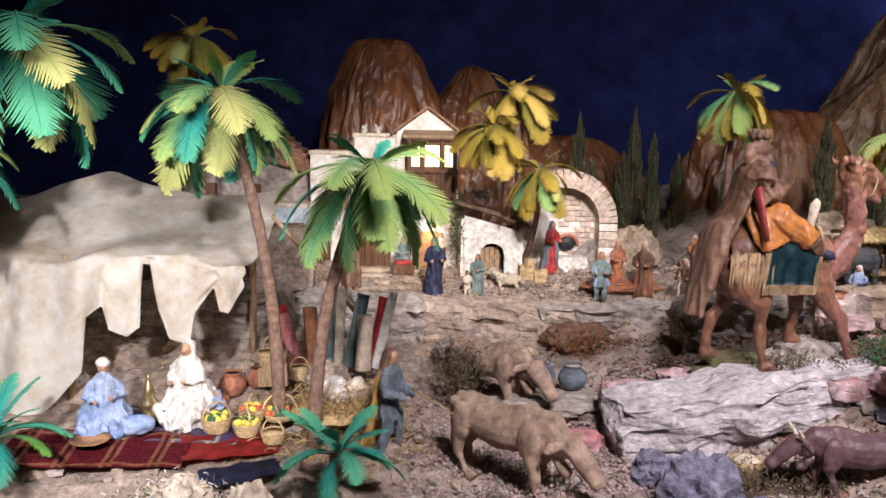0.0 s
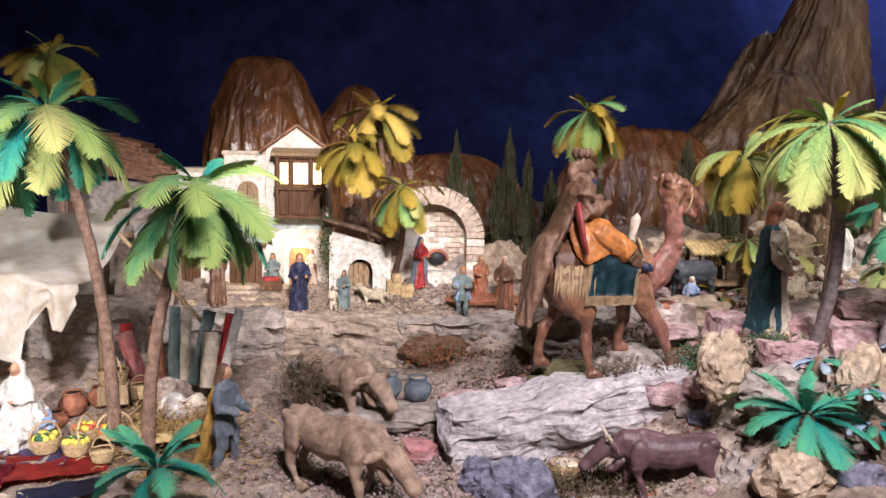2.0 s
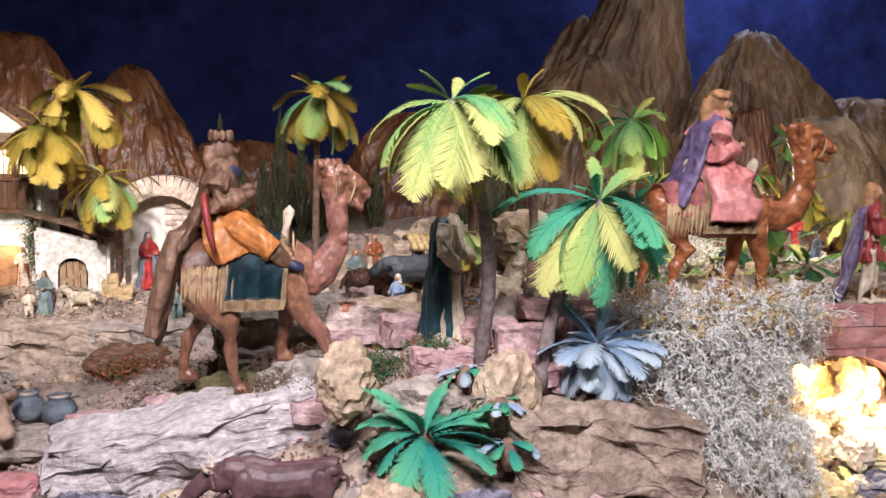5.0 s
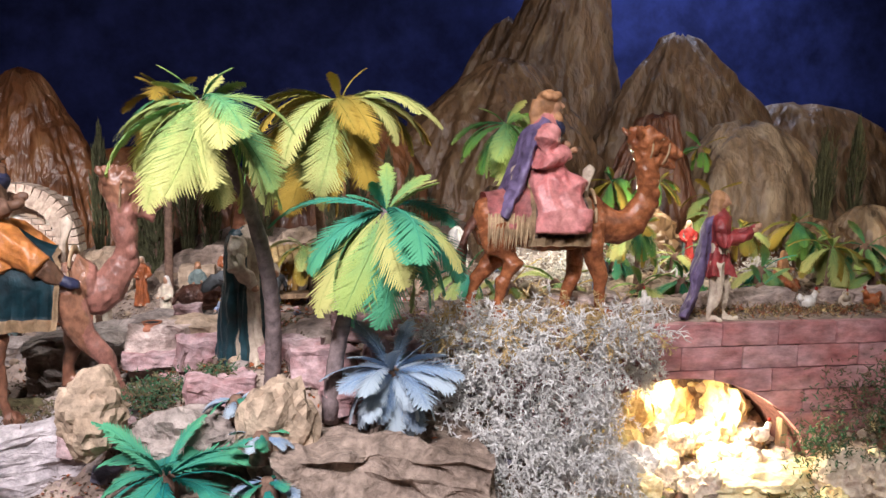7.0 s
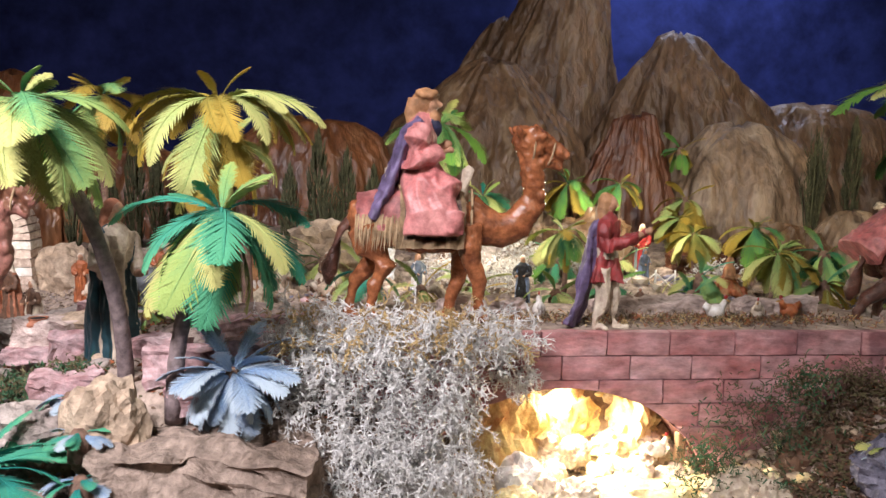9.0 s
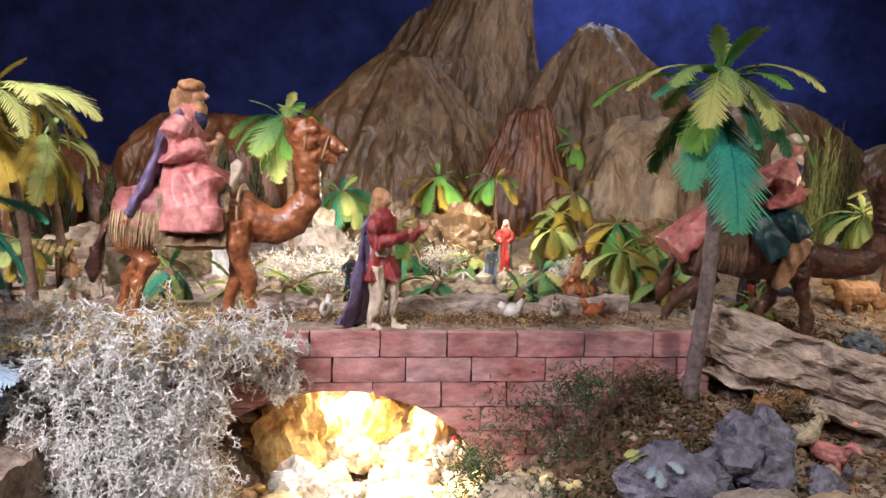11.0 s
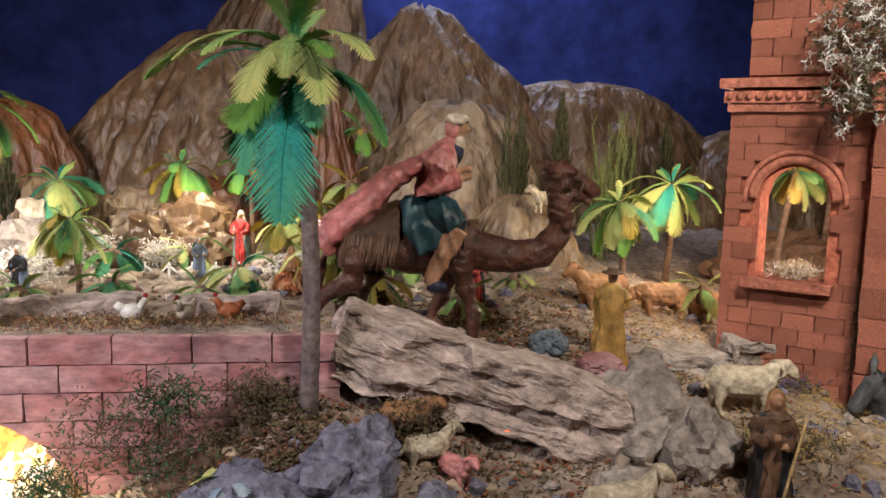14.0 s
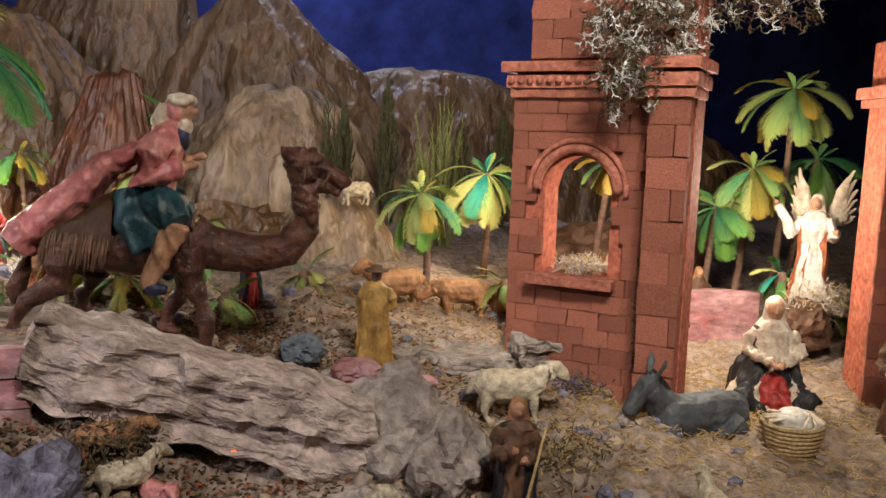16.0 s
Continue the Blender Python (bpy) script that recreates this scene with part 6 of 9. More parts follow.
def flat_house(at, w, h, d, label, window, door, seed):
    t = thing("flat_roofed_house", at, 0, label, "house")
    bm = rough_box(seed, (w, d, h), 0.015, 0.02, 8)
    part("wall", bm, "plaster", t, "stained white plaster", False, pose(0, d / 2, h / 2))
    part("parapet", rough_box(seed + 1, (w + 0.012, d + 0.01, 0.014), 0.03, 0.1, 6), "cream", t, "", False, pose(0, d / 2, h))
    if window:
        x, z, ww, hh = window
        bm = bmesh.new()
        n = 14
        loop = [bm.verts.new((ww / 2, 0, 0))] + [bm.verts.new((ww / 2 * math.cos(a), 0, hh - ww / 2 + ww / 2 * math.sin(a))) for a in np.linspace(0, math.pi, n)] + [bm.verts.new((-ww / 2, 0, 0))]
        f = bm.faces.new(loop)
        r = bmesh.ops.extrude_face_region(bm, geom=[f])
        bmesh.ops.translate(bm, verts=[v for v in r["geom"] if isinstance(v, bmesh.types.BMVert)], vec=(0, -0.006, 0))
        win = part("shutter", bm, "palewood", t, "arched brown wooden shutter", False, pose(x, 0.002, z))
        bm = bmesh.new()
        ring = [((ww / 2 + 0.006) * math.cos(a), -0.004, hh - ww / 2 + (ww / 2 + 0.006) * math.sin(a)) for a in np.linspace(0, math.pi, 14)]
        tube(bm, [(ww / 2 + 0.006, -0.004, 0)] + ring + [(-ww / 2 - 0.006, -0.004, 0)], [0.006] * 16, 5, up=(0, 1, 0))
        part("window_frame", bm, "plaster", t, "", True, pose(x, 0, z))
        bm = bmesh.new()
        box(bm, (0, -0.006, -hh * 0.02), (0.003, 0.004, hh * 0.95))
        part("shutter_gap", bm, "wood", win, "", False, pose(0, -0.003, hh * 0.48))
        part("window_sill", rough_box(seed + 2, (ww + 0.04, 0.025, 0.012), 0.05, 0.08, 3), "plaster", t, "", False, pose(x, -0.008, z - 0.008))
    if door:
        x, ww, hh = door
        bm = bmesh.new()
        for k in range(5):
            box(bm, (-ww / 2 + ww * (k + 0.5) / 5, -0.006, hh / 2), (ww / 5 - 0.002, 0.012, hh), bevel=0.001)
        dr = part("door", bm, "wood", t, "dark plank door", False, pose(x, 0, 0.01))
        bm = bmesh.new()
        box(bm, (0, -0.012, hh + 0.008), (ww + 0.03, 0.02, 0.016), bevel=0.002)
        part("lintel", bm, "wood", t, "", False, pose(x, 0, 0.01))
        part("wash_band", rough_box(seed + 3, (ww + 0.05, 0.005, 0.07), 0.02, 0.1, 3), "blueband", t, "pale blue washed band", False, pose(x, -0.001, hh + 0.06))
    return t


flat_house((-0.245, 2.98, 0.99), 0.155, 0.505, 0.2, "white plaster house with an arched brown shutter", (0.008, 0.275, 0.075, 0.125), (0.0, 0.12, 0.15), 300)
flat_house((-0.40, 2.96, 0.98), 0.16, 0.45, 0.22, "lower white plaster house with a dark doorway", (0.035, 0.24, 0.04, 0.075), (-0.04, 0.07, 0.16), 310)
flat_house((-0.56, 2.92, 0.98), 0.14, 0.26, 0.22, "low white plaster wall of a house", None, (0.01, 0.08, 0.17), 320)


def tiled_house():
    t = thing("tiled_house", (-0.72, 3.02, 0.98), 4, "brown stone house with a curved tiled roof and stepped chimney", "house")
    rnd = random.Random(12)
    bm = rough_box(330, (0.5, 0.24, 0.40), 0.03, 0.06, 10)
    part("wall", bm, "rock", t, "rough brown stone wall", False, pose(0, 0.12, 0.2))
    for k in range(9):
        bm = rough_box(340 + k, (0.30 - 0.025 * k, 0.26, 0.02), 0.05, 0.2, 5)
        part("roof_course", bm, "tile", t, "layered brown roof tiles", False, pose(0.16 - 0.028 * k * 0.5, 0.1, 0.40 + k * 0.018, 0, 14, 0))
    for k in range(7):
        bm = rough_box(350 + k, (0.085 - 0.004 * (k % 3), 0.085, 0.022), 0.06, 0.15, 3)
        part("chimney_course", bm, "tile", t, "", False, pose(-0.05, 0.08, 0.43 + k * 0.023))
    for x, z, ww, hh in ((-0.14, 0.24, 0.05, 0.09), (0.02, 0.24, 0.05, 0.09), (0.16, 0.05, 0.08, 0.18)):
        bm = bmesh.new()
        box(bm, (0, 0, 0), (ww, 0.016, hh), bevel=0.003)
        part("window", bm, "wood", t, "dark wooden opening", False, pose(x, -0.004, z + hh / 2))
    for k in range(4):
        bm = bmesh.new()
        tube(bm, [(0, 0, 0), (0, 0, 0.2)], [0.008, 0.007], 6)
        part("post", bm, "palewood", t, "", True, pose(-0.2 + 0.12 * k, -0.05, 0))
    part("beam", rough_box(8, (0.46, 0.02, 0.02), 0.05, 0.1, 4), "palewood", t, "", False, pose(-0.02, -0.05, 0.21))


tiled_house()
for i, (x, w, h) in enumerate(((-0.78, 0.3, 0.16), (-0.5, 0.18, 0.2), (-0.95, 0.25, 0.12))):
    solid("plaster_wall", rough_box(360 + i, (w, 0.1, h), 0.05, 0.1, 6), "earth", (x, 2.6, 1.0 + h / 2), 3, "rough brown plaster yard wall", "wall piece", "yard walls", smooth=False)
bm = bmesh.new()
ball(bm, (0, 0, 0), (0.09, 0.08, 0.06), 0, 20, 12)
solid("dome", bm, "lichen", (-0.71, 2.5, 1.08), 0, "small pale plaster dome behind the tent", "dome")


def lean_to():
    t = thing("lean_to", (0.18, 2.83, 0.99), 4, "white plaster shed with an arched doorway and a twig roof", "shed")
    bm = bmesh.new()
    arch_wall(bm, 0.2, 0.205, 0.03, 0.1, 0.045, 0, 0.09)
    for v in bm.verts:
        if v.co.z > 0.2:
            v.co.z += 0.055 * (0.5 - v.co.x / 0.2)
    part("wall", bm, "white", t, "white plaster front", False, pose(-0.1, 0, 0))
    part("back", rough_box(4, (0.19, 0.01, 0.18), 0.02, 0.02, 2), "black", t, "dark inside", False, pose(0, 0.09, 0.1))
    part("side_wall", rough_box(5, (0.02, 0.12, 0.19), 0.02, 0.05, 3), "plaster", t, "", False, pose(0.1, 0.07, 0.095))
    part("side_wall", rough_box(6, (0.02, 0.12, 0.22), 0.02, 0.05, 3), "plaster", t, "", False, pose(-0.1, 0.07, 0.11))
    bm = bmesh.new()
    for k in range(4):
        box(bm, (-0.03 + k * 0.02, 0, 0.06), (0.018, 0.006, 0.12), bevel=0.001)
    gate = part("door", bm, "palewood", t, "weathered plank door, ajar", False, pose(-0.005, 0.035, 0.0, 0, 0, 18))
    bm = bmesh.new()
    box(bm, (0, -0.005, 0), (0.085, 0.004, 0.012), rot=Euler((0, -0.5, 0)))
    part("brace", bm, "palewood", gate, "", False, pose(0, 0, 0.07))
    rnd = random.Random(2)
    for k in range(26):
        bm = bmesh.new()
        y = -0.03 + 0.15 * k / 25
        tube(bm, [(-0.135, y, 0.275 + rnd.uniform(-0.004, 0.004)), (0, y + rnd.uniform(-0.01, 0.01), 0.245 + rnd.uniform(-0.004, 0.006)), (0.14, y, 0.19 + rnd.uniform(-0.004, 0.004))], [0.005, 0.006, 0.004], 5)
        part("roof_stick", bm, "twig", t)


lean_to()


def brick_oven():
    t = thing("brick_oven", (0.447, 2.97, 0.99), 0, "pale brick bread oven under a round arch of radial bricks", "oven")
    R0, R1, zc = 0.125, 0.19, 0.205
    n = 23
    for k in range(n):
        a = math.pi * (k + 0.5) / n
        bm = rough_box(400 + k, (0.066, 0.1, 0.0215), 0.06, 0.1, 2)
        part("arch_brick", bm, "palebrick", t, "", False, pose((R0 + R1) / 2 * math.cos(a), 0, zc + (R0 + R1) / 2 * math.sin(a), 0, -math.degrees(a), 0))
    for s in (-1, 1):
        for k in range(7):
            bm = rough_box(440 + k + 9 * s, (0.066, 0.1, 0.027), 0.06, 0.1, 2)
            part("jamb_brick", bm, "palebrick" if k % 3 else "plaster", t, "", False, pose(s * 0.158, 0, 0.014 + k * 0.029))
    bm = rough_box(460, (0.28, 0.05, 0.36), 0.02, 0.04, 5)
    part("back_wall", bm, "plaster", t, "whitewashed back wall", False, pose(0, 0.07, 0.17))
    rnd = random.Random(3)
    for r in range(14):
        for c in range(3):
            x = 0.01 + c * 0.04 + (0.02 if r % 2 else 0)
            z = 0.03 + r * 0.02
            if math.hypot(x, max(0, z - zc)) > R0 - 0.01 or rnd.random() < 0.12:
                continue
            bm = rough_box(470 + r * 3 + c, (0.037, 0.012, 0.017), 0.06, 0.1, 1)
            part("brick", bm, "palebrick", t, "", False, pose(x, 0.042, z))
    part("hearth", rough_box(480, (0.13, 0.09, 0.075), 0.08, 0.12, 5), "white", t, "white plaster hearth", False, pose(0.02, 0.0, 0.037))
    # solid black balls stand in for the shade inside mouth and fire holes
    bm = bmesh.new()
    ball(bm, (0, 0, 0), (0.034, 0.02, 0.03), 0, 16, 10)
    part("mouth", bm, "black", t, "oven mouth, its dark hollow painted as a black ball", True, pose(0.02, 0.03, 0.12))
    bm = bmesh.new()
    tube(bm, [(0.04 * math.cos(a), 0, 0.034 * math.sin(a)) for a in np.linspace(0, math.pi, 12)], [0.007] * 12, 5, up=(0, 1, 0))
    part("mouth_ring", bm, "brick", t, "", True, pose(0.02, 0.02, 0.115))
    for k, x in enumerate((-0.02, 0.05)):
        bm = bmesh.new()
        ball(bm, (0, 0, 0), (0.018, 0.012, 0.016), 0, 12, 8)
        part("fire_hole", bm, "black", t, "", True, pose(x, -0.045, 0.014))


brick_oven()
for i, (x, y, s) in enumerate(((0.30, 2.80, 0.05), (0.345, 2.79, 0.045), (0.31, 2.79, 0.03))):
    solid("straw_bale", rough_box(500 + i, (s, s * 0.8, s * 0.95), 0.1, 0.15, 4), "wicker", (x, y, ground_z(x, y) + s * 0.45 + (0.045 if i == 2 else 0)), 10 * i, "small tan straw bale by the oven", "bale", "straw bales", smooth=False)
for i in range(4):
    x = -0.33 + 0.02 * i
    solid("step", rough_box(510 + i, (0.26, 0.05, 0.025), 0.05, 0.1, 5), "tanrock", (-0.2, 2.86 - 0.05 * i, 1.015 - 0.012 * i), 2, "worn tan stone step before the houses", "step", "street steps", smooth=False)
solid("market_table", rough_box(520, (0.075, 0.04, 0.035), 0.05, 0.05, 2), "wood", (-0.13, 2.80, 1.035), 0, "small wooden table by the house", "table", smooth=False)
solid("red_cloth", rough_box(521, (0.06, 0.04, 0.012), 0.1, 0.15, 4), "red", (-0.13, 2.80, 1.058), 0, "red cloth bundle on the small table", "cloth", smooth=True)


# ---------- painted plaster figurines, one plain mesh each ----------
def figure(at, h, yaw, robe, cloak=None, hood=None, label="", stance="stand", skin="skin", sash=None, arms=((0.07, -0.16, 0.62), (-0.07, -0.16, 0.6)), turban=False, brim=False, seed=0, lean=0.0, name="figurine", group="painted figurines", wings=False, skirt=True, veil=False, top=None, cape=False):
    bm = bmesh.new()
    mats = [robe, cloak or robe, hood or cloak or robe, skin, sash or robe, top or robe]
    fold = 0.26
    if stance == "stand":
        rows = [(0, 0.15, 0.13, fold, 0), (0.06, 0.145, 0.125, fold, 0), (0.28, 0.12, 0.105, fold * 0.8, 0), (0.46, 0.105, 0.088, fold * 0.5, 0), (0.57, 0.092, 0.074, fold * 0.25, 0), (0.70, 0.112, 0.082, 0.06, 0), (0.79, 0.118, 0.074, 0.03, 0), (0.83, 0.085, 0.06, 0, 0), (0.86, 0.035, 0.035, 0, 0)]
        for s in (-1, 1):
            ball(bm, (s * 0.05, -0.12, 0.02), (0.032, 0.06, 0.025), 3, 8, 6)
    elif stance == "tunic":
        rows = [(0.36, 0.135, 0.115, fold, 0), (0.46, 0.11, 0.09, fold * 0.6, 0), (0.57, 0.092, 0.074, fold * 0.25, 0), (0.70, 0.112, 0.082, 0.06, 0), (0.79, 0.118, 0.074, 0.03, 0), (0.83, 0.085, 0.06, 0, 0), (0.86, 0.035, 0.035, 0, 0)]
        for s in (-1, 1):
            q = 0.09 if s > 0 else -0.05
            tube(bm, [(s * 0.06, 0, 0.46), (s * 0.065, -0.03 - q * 0.4, 0.25), (s * 0.07, -q * 0.6, 0.13), (s * 0.07, -q, 0.03)], [0.065, 0.05, 0.042, 0.028], 8, 4)
            ball(bm, (s * 0.07, -q - 0.04, 0.02), (0.032, 0.07, 0.025), 4, 8, 6)
    elif stance == "sit":
        rows = [(0, 0.30, 0.28, fold, -0.05), (0.12, 0.31, 0.28, fold, -0.05), (0.26, 0.24, 0.23, fold * 0.8, -0.02), (0.40, 0.15, 0.13, fold * 0.4, 0), (0.58, 0.15, 0.12, 0.06, 0), (0.70, 0.145, 0.1, 0.03, 0), (0.76, 0.1, 0.08, 0, 0), (0.80, 0.05, 0.05, 0, 0)]
        for s in (-1, 1):
            tube(bm, [(s * 0.12, -0.05, 0.22), (s * 0.25, -0.27, 0.2), (s * 0.1, -0.34, 0.08)], [0.09, 0.085, 0.05], 8, 1)
    else:  # ride: facing -y before turning, one leg down the near side
        rows = [(-0.34, 0.34, 0.34, fold, -0.06), (-0.2, 0.33, 0.34, fold, -0.04), (0.02, 0.29, 0.34, fold, -0.02), (0.12, 0.25, 0.3, fold, -0.02), (0.26, 0.20, 0.22, fold * 0.6, 0), (0.42, 0.16, 0.17, fold * 0.4, 0), (0.58, 0.18, 0.175, 0.1, 0), (0.69, 0.17, 0.14, 0.06, 0), (0.75, 0.11, 0.08, 0, 0), (0.79, 0.05, 0.05, 0, 0)]
        rows = rows if skirt else rows[2:]
        for s in (-1, 1):
            tube(bm, [(s * 0.12, -0.02, 0.16), (s * 0.27, -0.16, 0.0), (s * 0.29, -0.1, -0.26)], [0.1, 0.09, 0.05], 8, 0)
            ball(bm, (s * 0.29, -0.14, -0.3), (0.04, 0.08, 0.035), 3, 8, 6)
    big = stance in ("sit", "ride")
    rings_up(bm, rows, 28, 0, 7, None, seed * 1.7)
    sh = 0.70 if big else 0.79
    k = 1.28 if big else 1.0
    hz = sh + 0.125 * k
    if cloak and not cape:
        low = rows[0][0]
        rings_up(bm, [(low + 0.01, rows[0][1] * (0.8 if stance == "ride" else 1.06), rows[0][2] * 1.15, 0.22, 0.015), ((low + sh) / 2 - 0.05, rows[2][1] * (0.85 if stance == "ride" else 1.16), rows[2][2] * 1.22, 0.17, 0.015), (sh - 0.14, 0.13 * k * (0.8 if stance == "ride" else 1), 0.1 * k, 0.05, 0.012), (sh + 0.015, 0.118 * k * (0.9 if stance == "ride" else 1), 0.082 * k, 0.03, 0.006), (sh + 0.06, 0.06 * k, 0.05 * k, 0, 0.004)], 28, 1, 6, None, seed + 1, back=1.15, front=0.72)
    # head, face, hair or hood
    ball(bm, (0, -0.008, hz), (0.05 * k, 0.058 * k, 0.068 * k), 3, 14, 10)
    ball(bm, (0, -0.066 * k, hz - 0.008), (0.010 * k, 0.014 * k, 0.014 * k), 3, 6, 5)
    if turban:
        ball(bm, (0, 0.006, hz + 0.042 * k), (0.068 * k, 0.072 * k, 0.038 * k), 2, 14, 8)
        ball(bm, (0, 0.004, hz + 0.07 * k), (0.045 * k, 0.048 * k, 0.03 * k), 2, 12, 8)
        ball(bm, (0, -0.045 * k, hz - 0.05 * k), (0.03 * k, 0.026 * k, 0.035 * k), 1, 8, 6)
    elif brim:
        rings_up(bm, [(hz + 0.035, 0.12 * k, 0.12 * k, 0, 0), (hz + 0.045, 0.12 * k, 0.12 * k, 0, 0), (hz + 0.05, 0.06 * k, 0.06 * k, 0, 0), (hz + 0.09 * k, 0.05 * k, 0.05 * k, 0, 0)], 20, 2, 3)
        ball(bm, (0, 0.018, hz), (0.052 * k, 0.05 * k, 0.06 * k), 2, 10, 8)
    else:
        ball(bm, (0, 0.032 if veil else 0.014, hz + 0.012), (0.063 * k, 0.062 * k, 0.074 * k), 2, 14, 10)
        if hood:
            rings_up(bm, [(sh - 0.03, 0.105 * k, 0.08 * k, 0.06, 0.02), (sh + 0.03, 0.085 * k, 0.07 * k, 0.04, 0.02), (hz - 0.02, 0.066 * k, 0.06 * k, 0.02, 0.018), (hz + 0.03, 0.05 * k, 0.05 * k, 0, 0.02)], 18, 2, 5, None, 1, front=0.55)
    if veil:
        rings_up(bm, [(0.36, 0.21, 0.17, 0.16, 0.04), (0.46, 0.19, 0.15, 0.13, 0.035), (0.60, 0.17, 0.125, 0.08, 0.03), (sh + 0.02, 0.135, 0.1, 0.05, 0.025), (sh + 0.09, 0.088, 0.078, 0.02, 0.02), (hz + 0.06, 0.078, 0.08, 0, 0.03)], 26, 2, 8, None, 2, front=0.35)
    for s, hand in zip((1, -1), arms):
        e = Vector((s * 0.155 * k, -0.03, sh - 0.17))
        hp = Vector((hand[0] * k, hand[1] * k, sh - 0.79 + hand[2]))
        tube(bm, [(s * 0.1 * k, 0, sh - 0.01), (s * 0.14 * k, 0.0, sh - 0.08), e, e.lerp(hp, 0.55), e.lerp(hp, 0.9)], [0.042, 0.048, 0.046, 0.044, 0.036], 9, 0)
        ball(bm, tuple(hp), (0.024 * k, 0.03 * k, 0.024 * k), 3, 8, 6)
    if sash and big:
        tube(bm, [(0, -0.05, 0.38), (0, -0.2, 0.27), (0, -0.31, 0.16), (0, -0.34, 0.02)], [(0.1, 0.06), (0.12, 0.07), (0.12, 0.06), (0.13, 0.05)], 12, 4)
    elif sash:
        rings_up(bm, [(0.53, 0.102, 0.084, 0.03, 0), (0.60, 0.10, 0.082, 0.03, 0)], 20, 4, 5)
    if top:
        for f in bm.faces:
            if f.material_index == 0 and f.calc_center_median().z > 0.5:
                f.material_index = 5
    if wings:
        for s in (-1, 1):
            for r in range(3):
                for q in range(6):
                    a = (0.15 + 0.16 * q) * (1 if r else 1.05)
                    l = (0.55 - 0.12 * r) * (1 - 0.07 * q)
                    b = Vector((s * 0.05, 0.07 + 0.012 * r, 0.72))
                    tip = b + Vector((s * math.cos(1.25 - a * 0.55) * l * 0.8, 0.2, math.sin(1.25 - a) * l))
                    tube(bm, [b, b.lerp(tip, 0.6), tip], [(0.02, 0.008), (0.05, 0.012), (0.012, 0.006)], 6, 2, up=(0, 1, 0))
    if cape:
        tube(bm, [(0, 0.035, 0.83), (0, 0.085, 0.72), (-0.02, 0.12, 0.45), (-0.03, 0.17, 0.18), (-0.05, 0.22, 0.02)], [(0.07, 0.03), (0.11, 0.035), (0.13, 0.04), (0.16, 0.04), (0.18, 0.035)], 20, 1, up=(0, 1, 0))
    if h > 0.12:
        bm = fuse(bm, 0.0023 / h if h > 0.22 else 0.014, 2)
        for v in bm.verts:
            if v.co.z < sh - 0.1:
                v.co += v.normal * 0.016 * (abs(noise.noise(Vector((v.co.x * 15, v.co.y * 15, v.co.z * 2.5 + seed)))) * 2 - 0.6)
    for v in bm.verts:
        fold_at = Vector((v.co.x * 13, v.co.y * 13, v.co.z * 3.5)) + Vector((seed, 0, 0))
        if v.co.z < sh:
            v.co += noise.noise_vector(fold_at) * 0.022 + noise.noise_vector(fold_at * 2.3) * 0.009
        v.co += noise.noise_vector(v.co * 7 + Vector((seed, 0, 0))) * 0.012 + noise.noise_vector(v.co * 20) * 0.004
        if lean:
            v.co.y += lean * max(0, v.co.z) ** 1.3
        v.co *= h
    return solid(name, bm, mats, at, yaw, label, "figurine", group)


def gz(x, y):
    return (x, y, ground_z(x, y) - 0.004)


# village folk
figure(gz(-0.02, 2.66), 0.20, 15, "navy", "navy", "fawn", "standing figurine in a long navy dress holding a bundle", seed=1)
figure(gz(0.125, 2.72), 0.14, -20, "sage", "slate", "brown", "small kneeling grey-green figurine in the street", seed=2)
figure(gz(0.09, 2.68), 0.10, 30, "cream", None, "black", "small figurine in cream and black", "tunic", seed=3)
figure(gz(0.40, 2.90), 0.19, 40, "red", "slate", "slate", "figurine in a red dress and slate veil at the oven", seed=4)
figure(gz(0.525, 2.62), 0.18, -10, "sage", "blue", "fawn", "figurine in a pale teal tunic", "tunic", seed=5)
figure(gz(0.60, 2.72), 0.165, 20, "terracotta", "rust", "fawn", "terracotta-robed figurine carrying a jar", seed=6)
figure(gz(0.675, 2.66), 0.20, -30, "brown", "terracotta", "cream", "figurine in brown robes with a load on the head", seed=7)
figure(gz(-0.30, 2.70), 0.20, 200, "brown", "brown", "brown", "hooded brown cloaked figurine seen from behind", seed=8)
figure(gz(-0.135, 2.88), 0.13, 0, "sage", None, "brown", "grey-green seated figurine behind the table", "sit", seed=9)
figure(gz(0.0, 2.935), 0.13, 0, "cream", "rust", "fawn", "cream figurine in the lit niche", seed=10)
figure(gz(-0.48, 2.72), 0.16, 20, "cream", "brown", "white", "cream-robed figurine by the yard", seed=11)
figure(gz(0.78, 2.55), 0.17, -30, "brown", "cream", "cream", "brown and cream figurine near the rocks", seed=12)
figure(gz(0.86, 2.72), 0.15, 10, "rust", None, "cream", "rust-robed figurine near the rocks", seed=13)

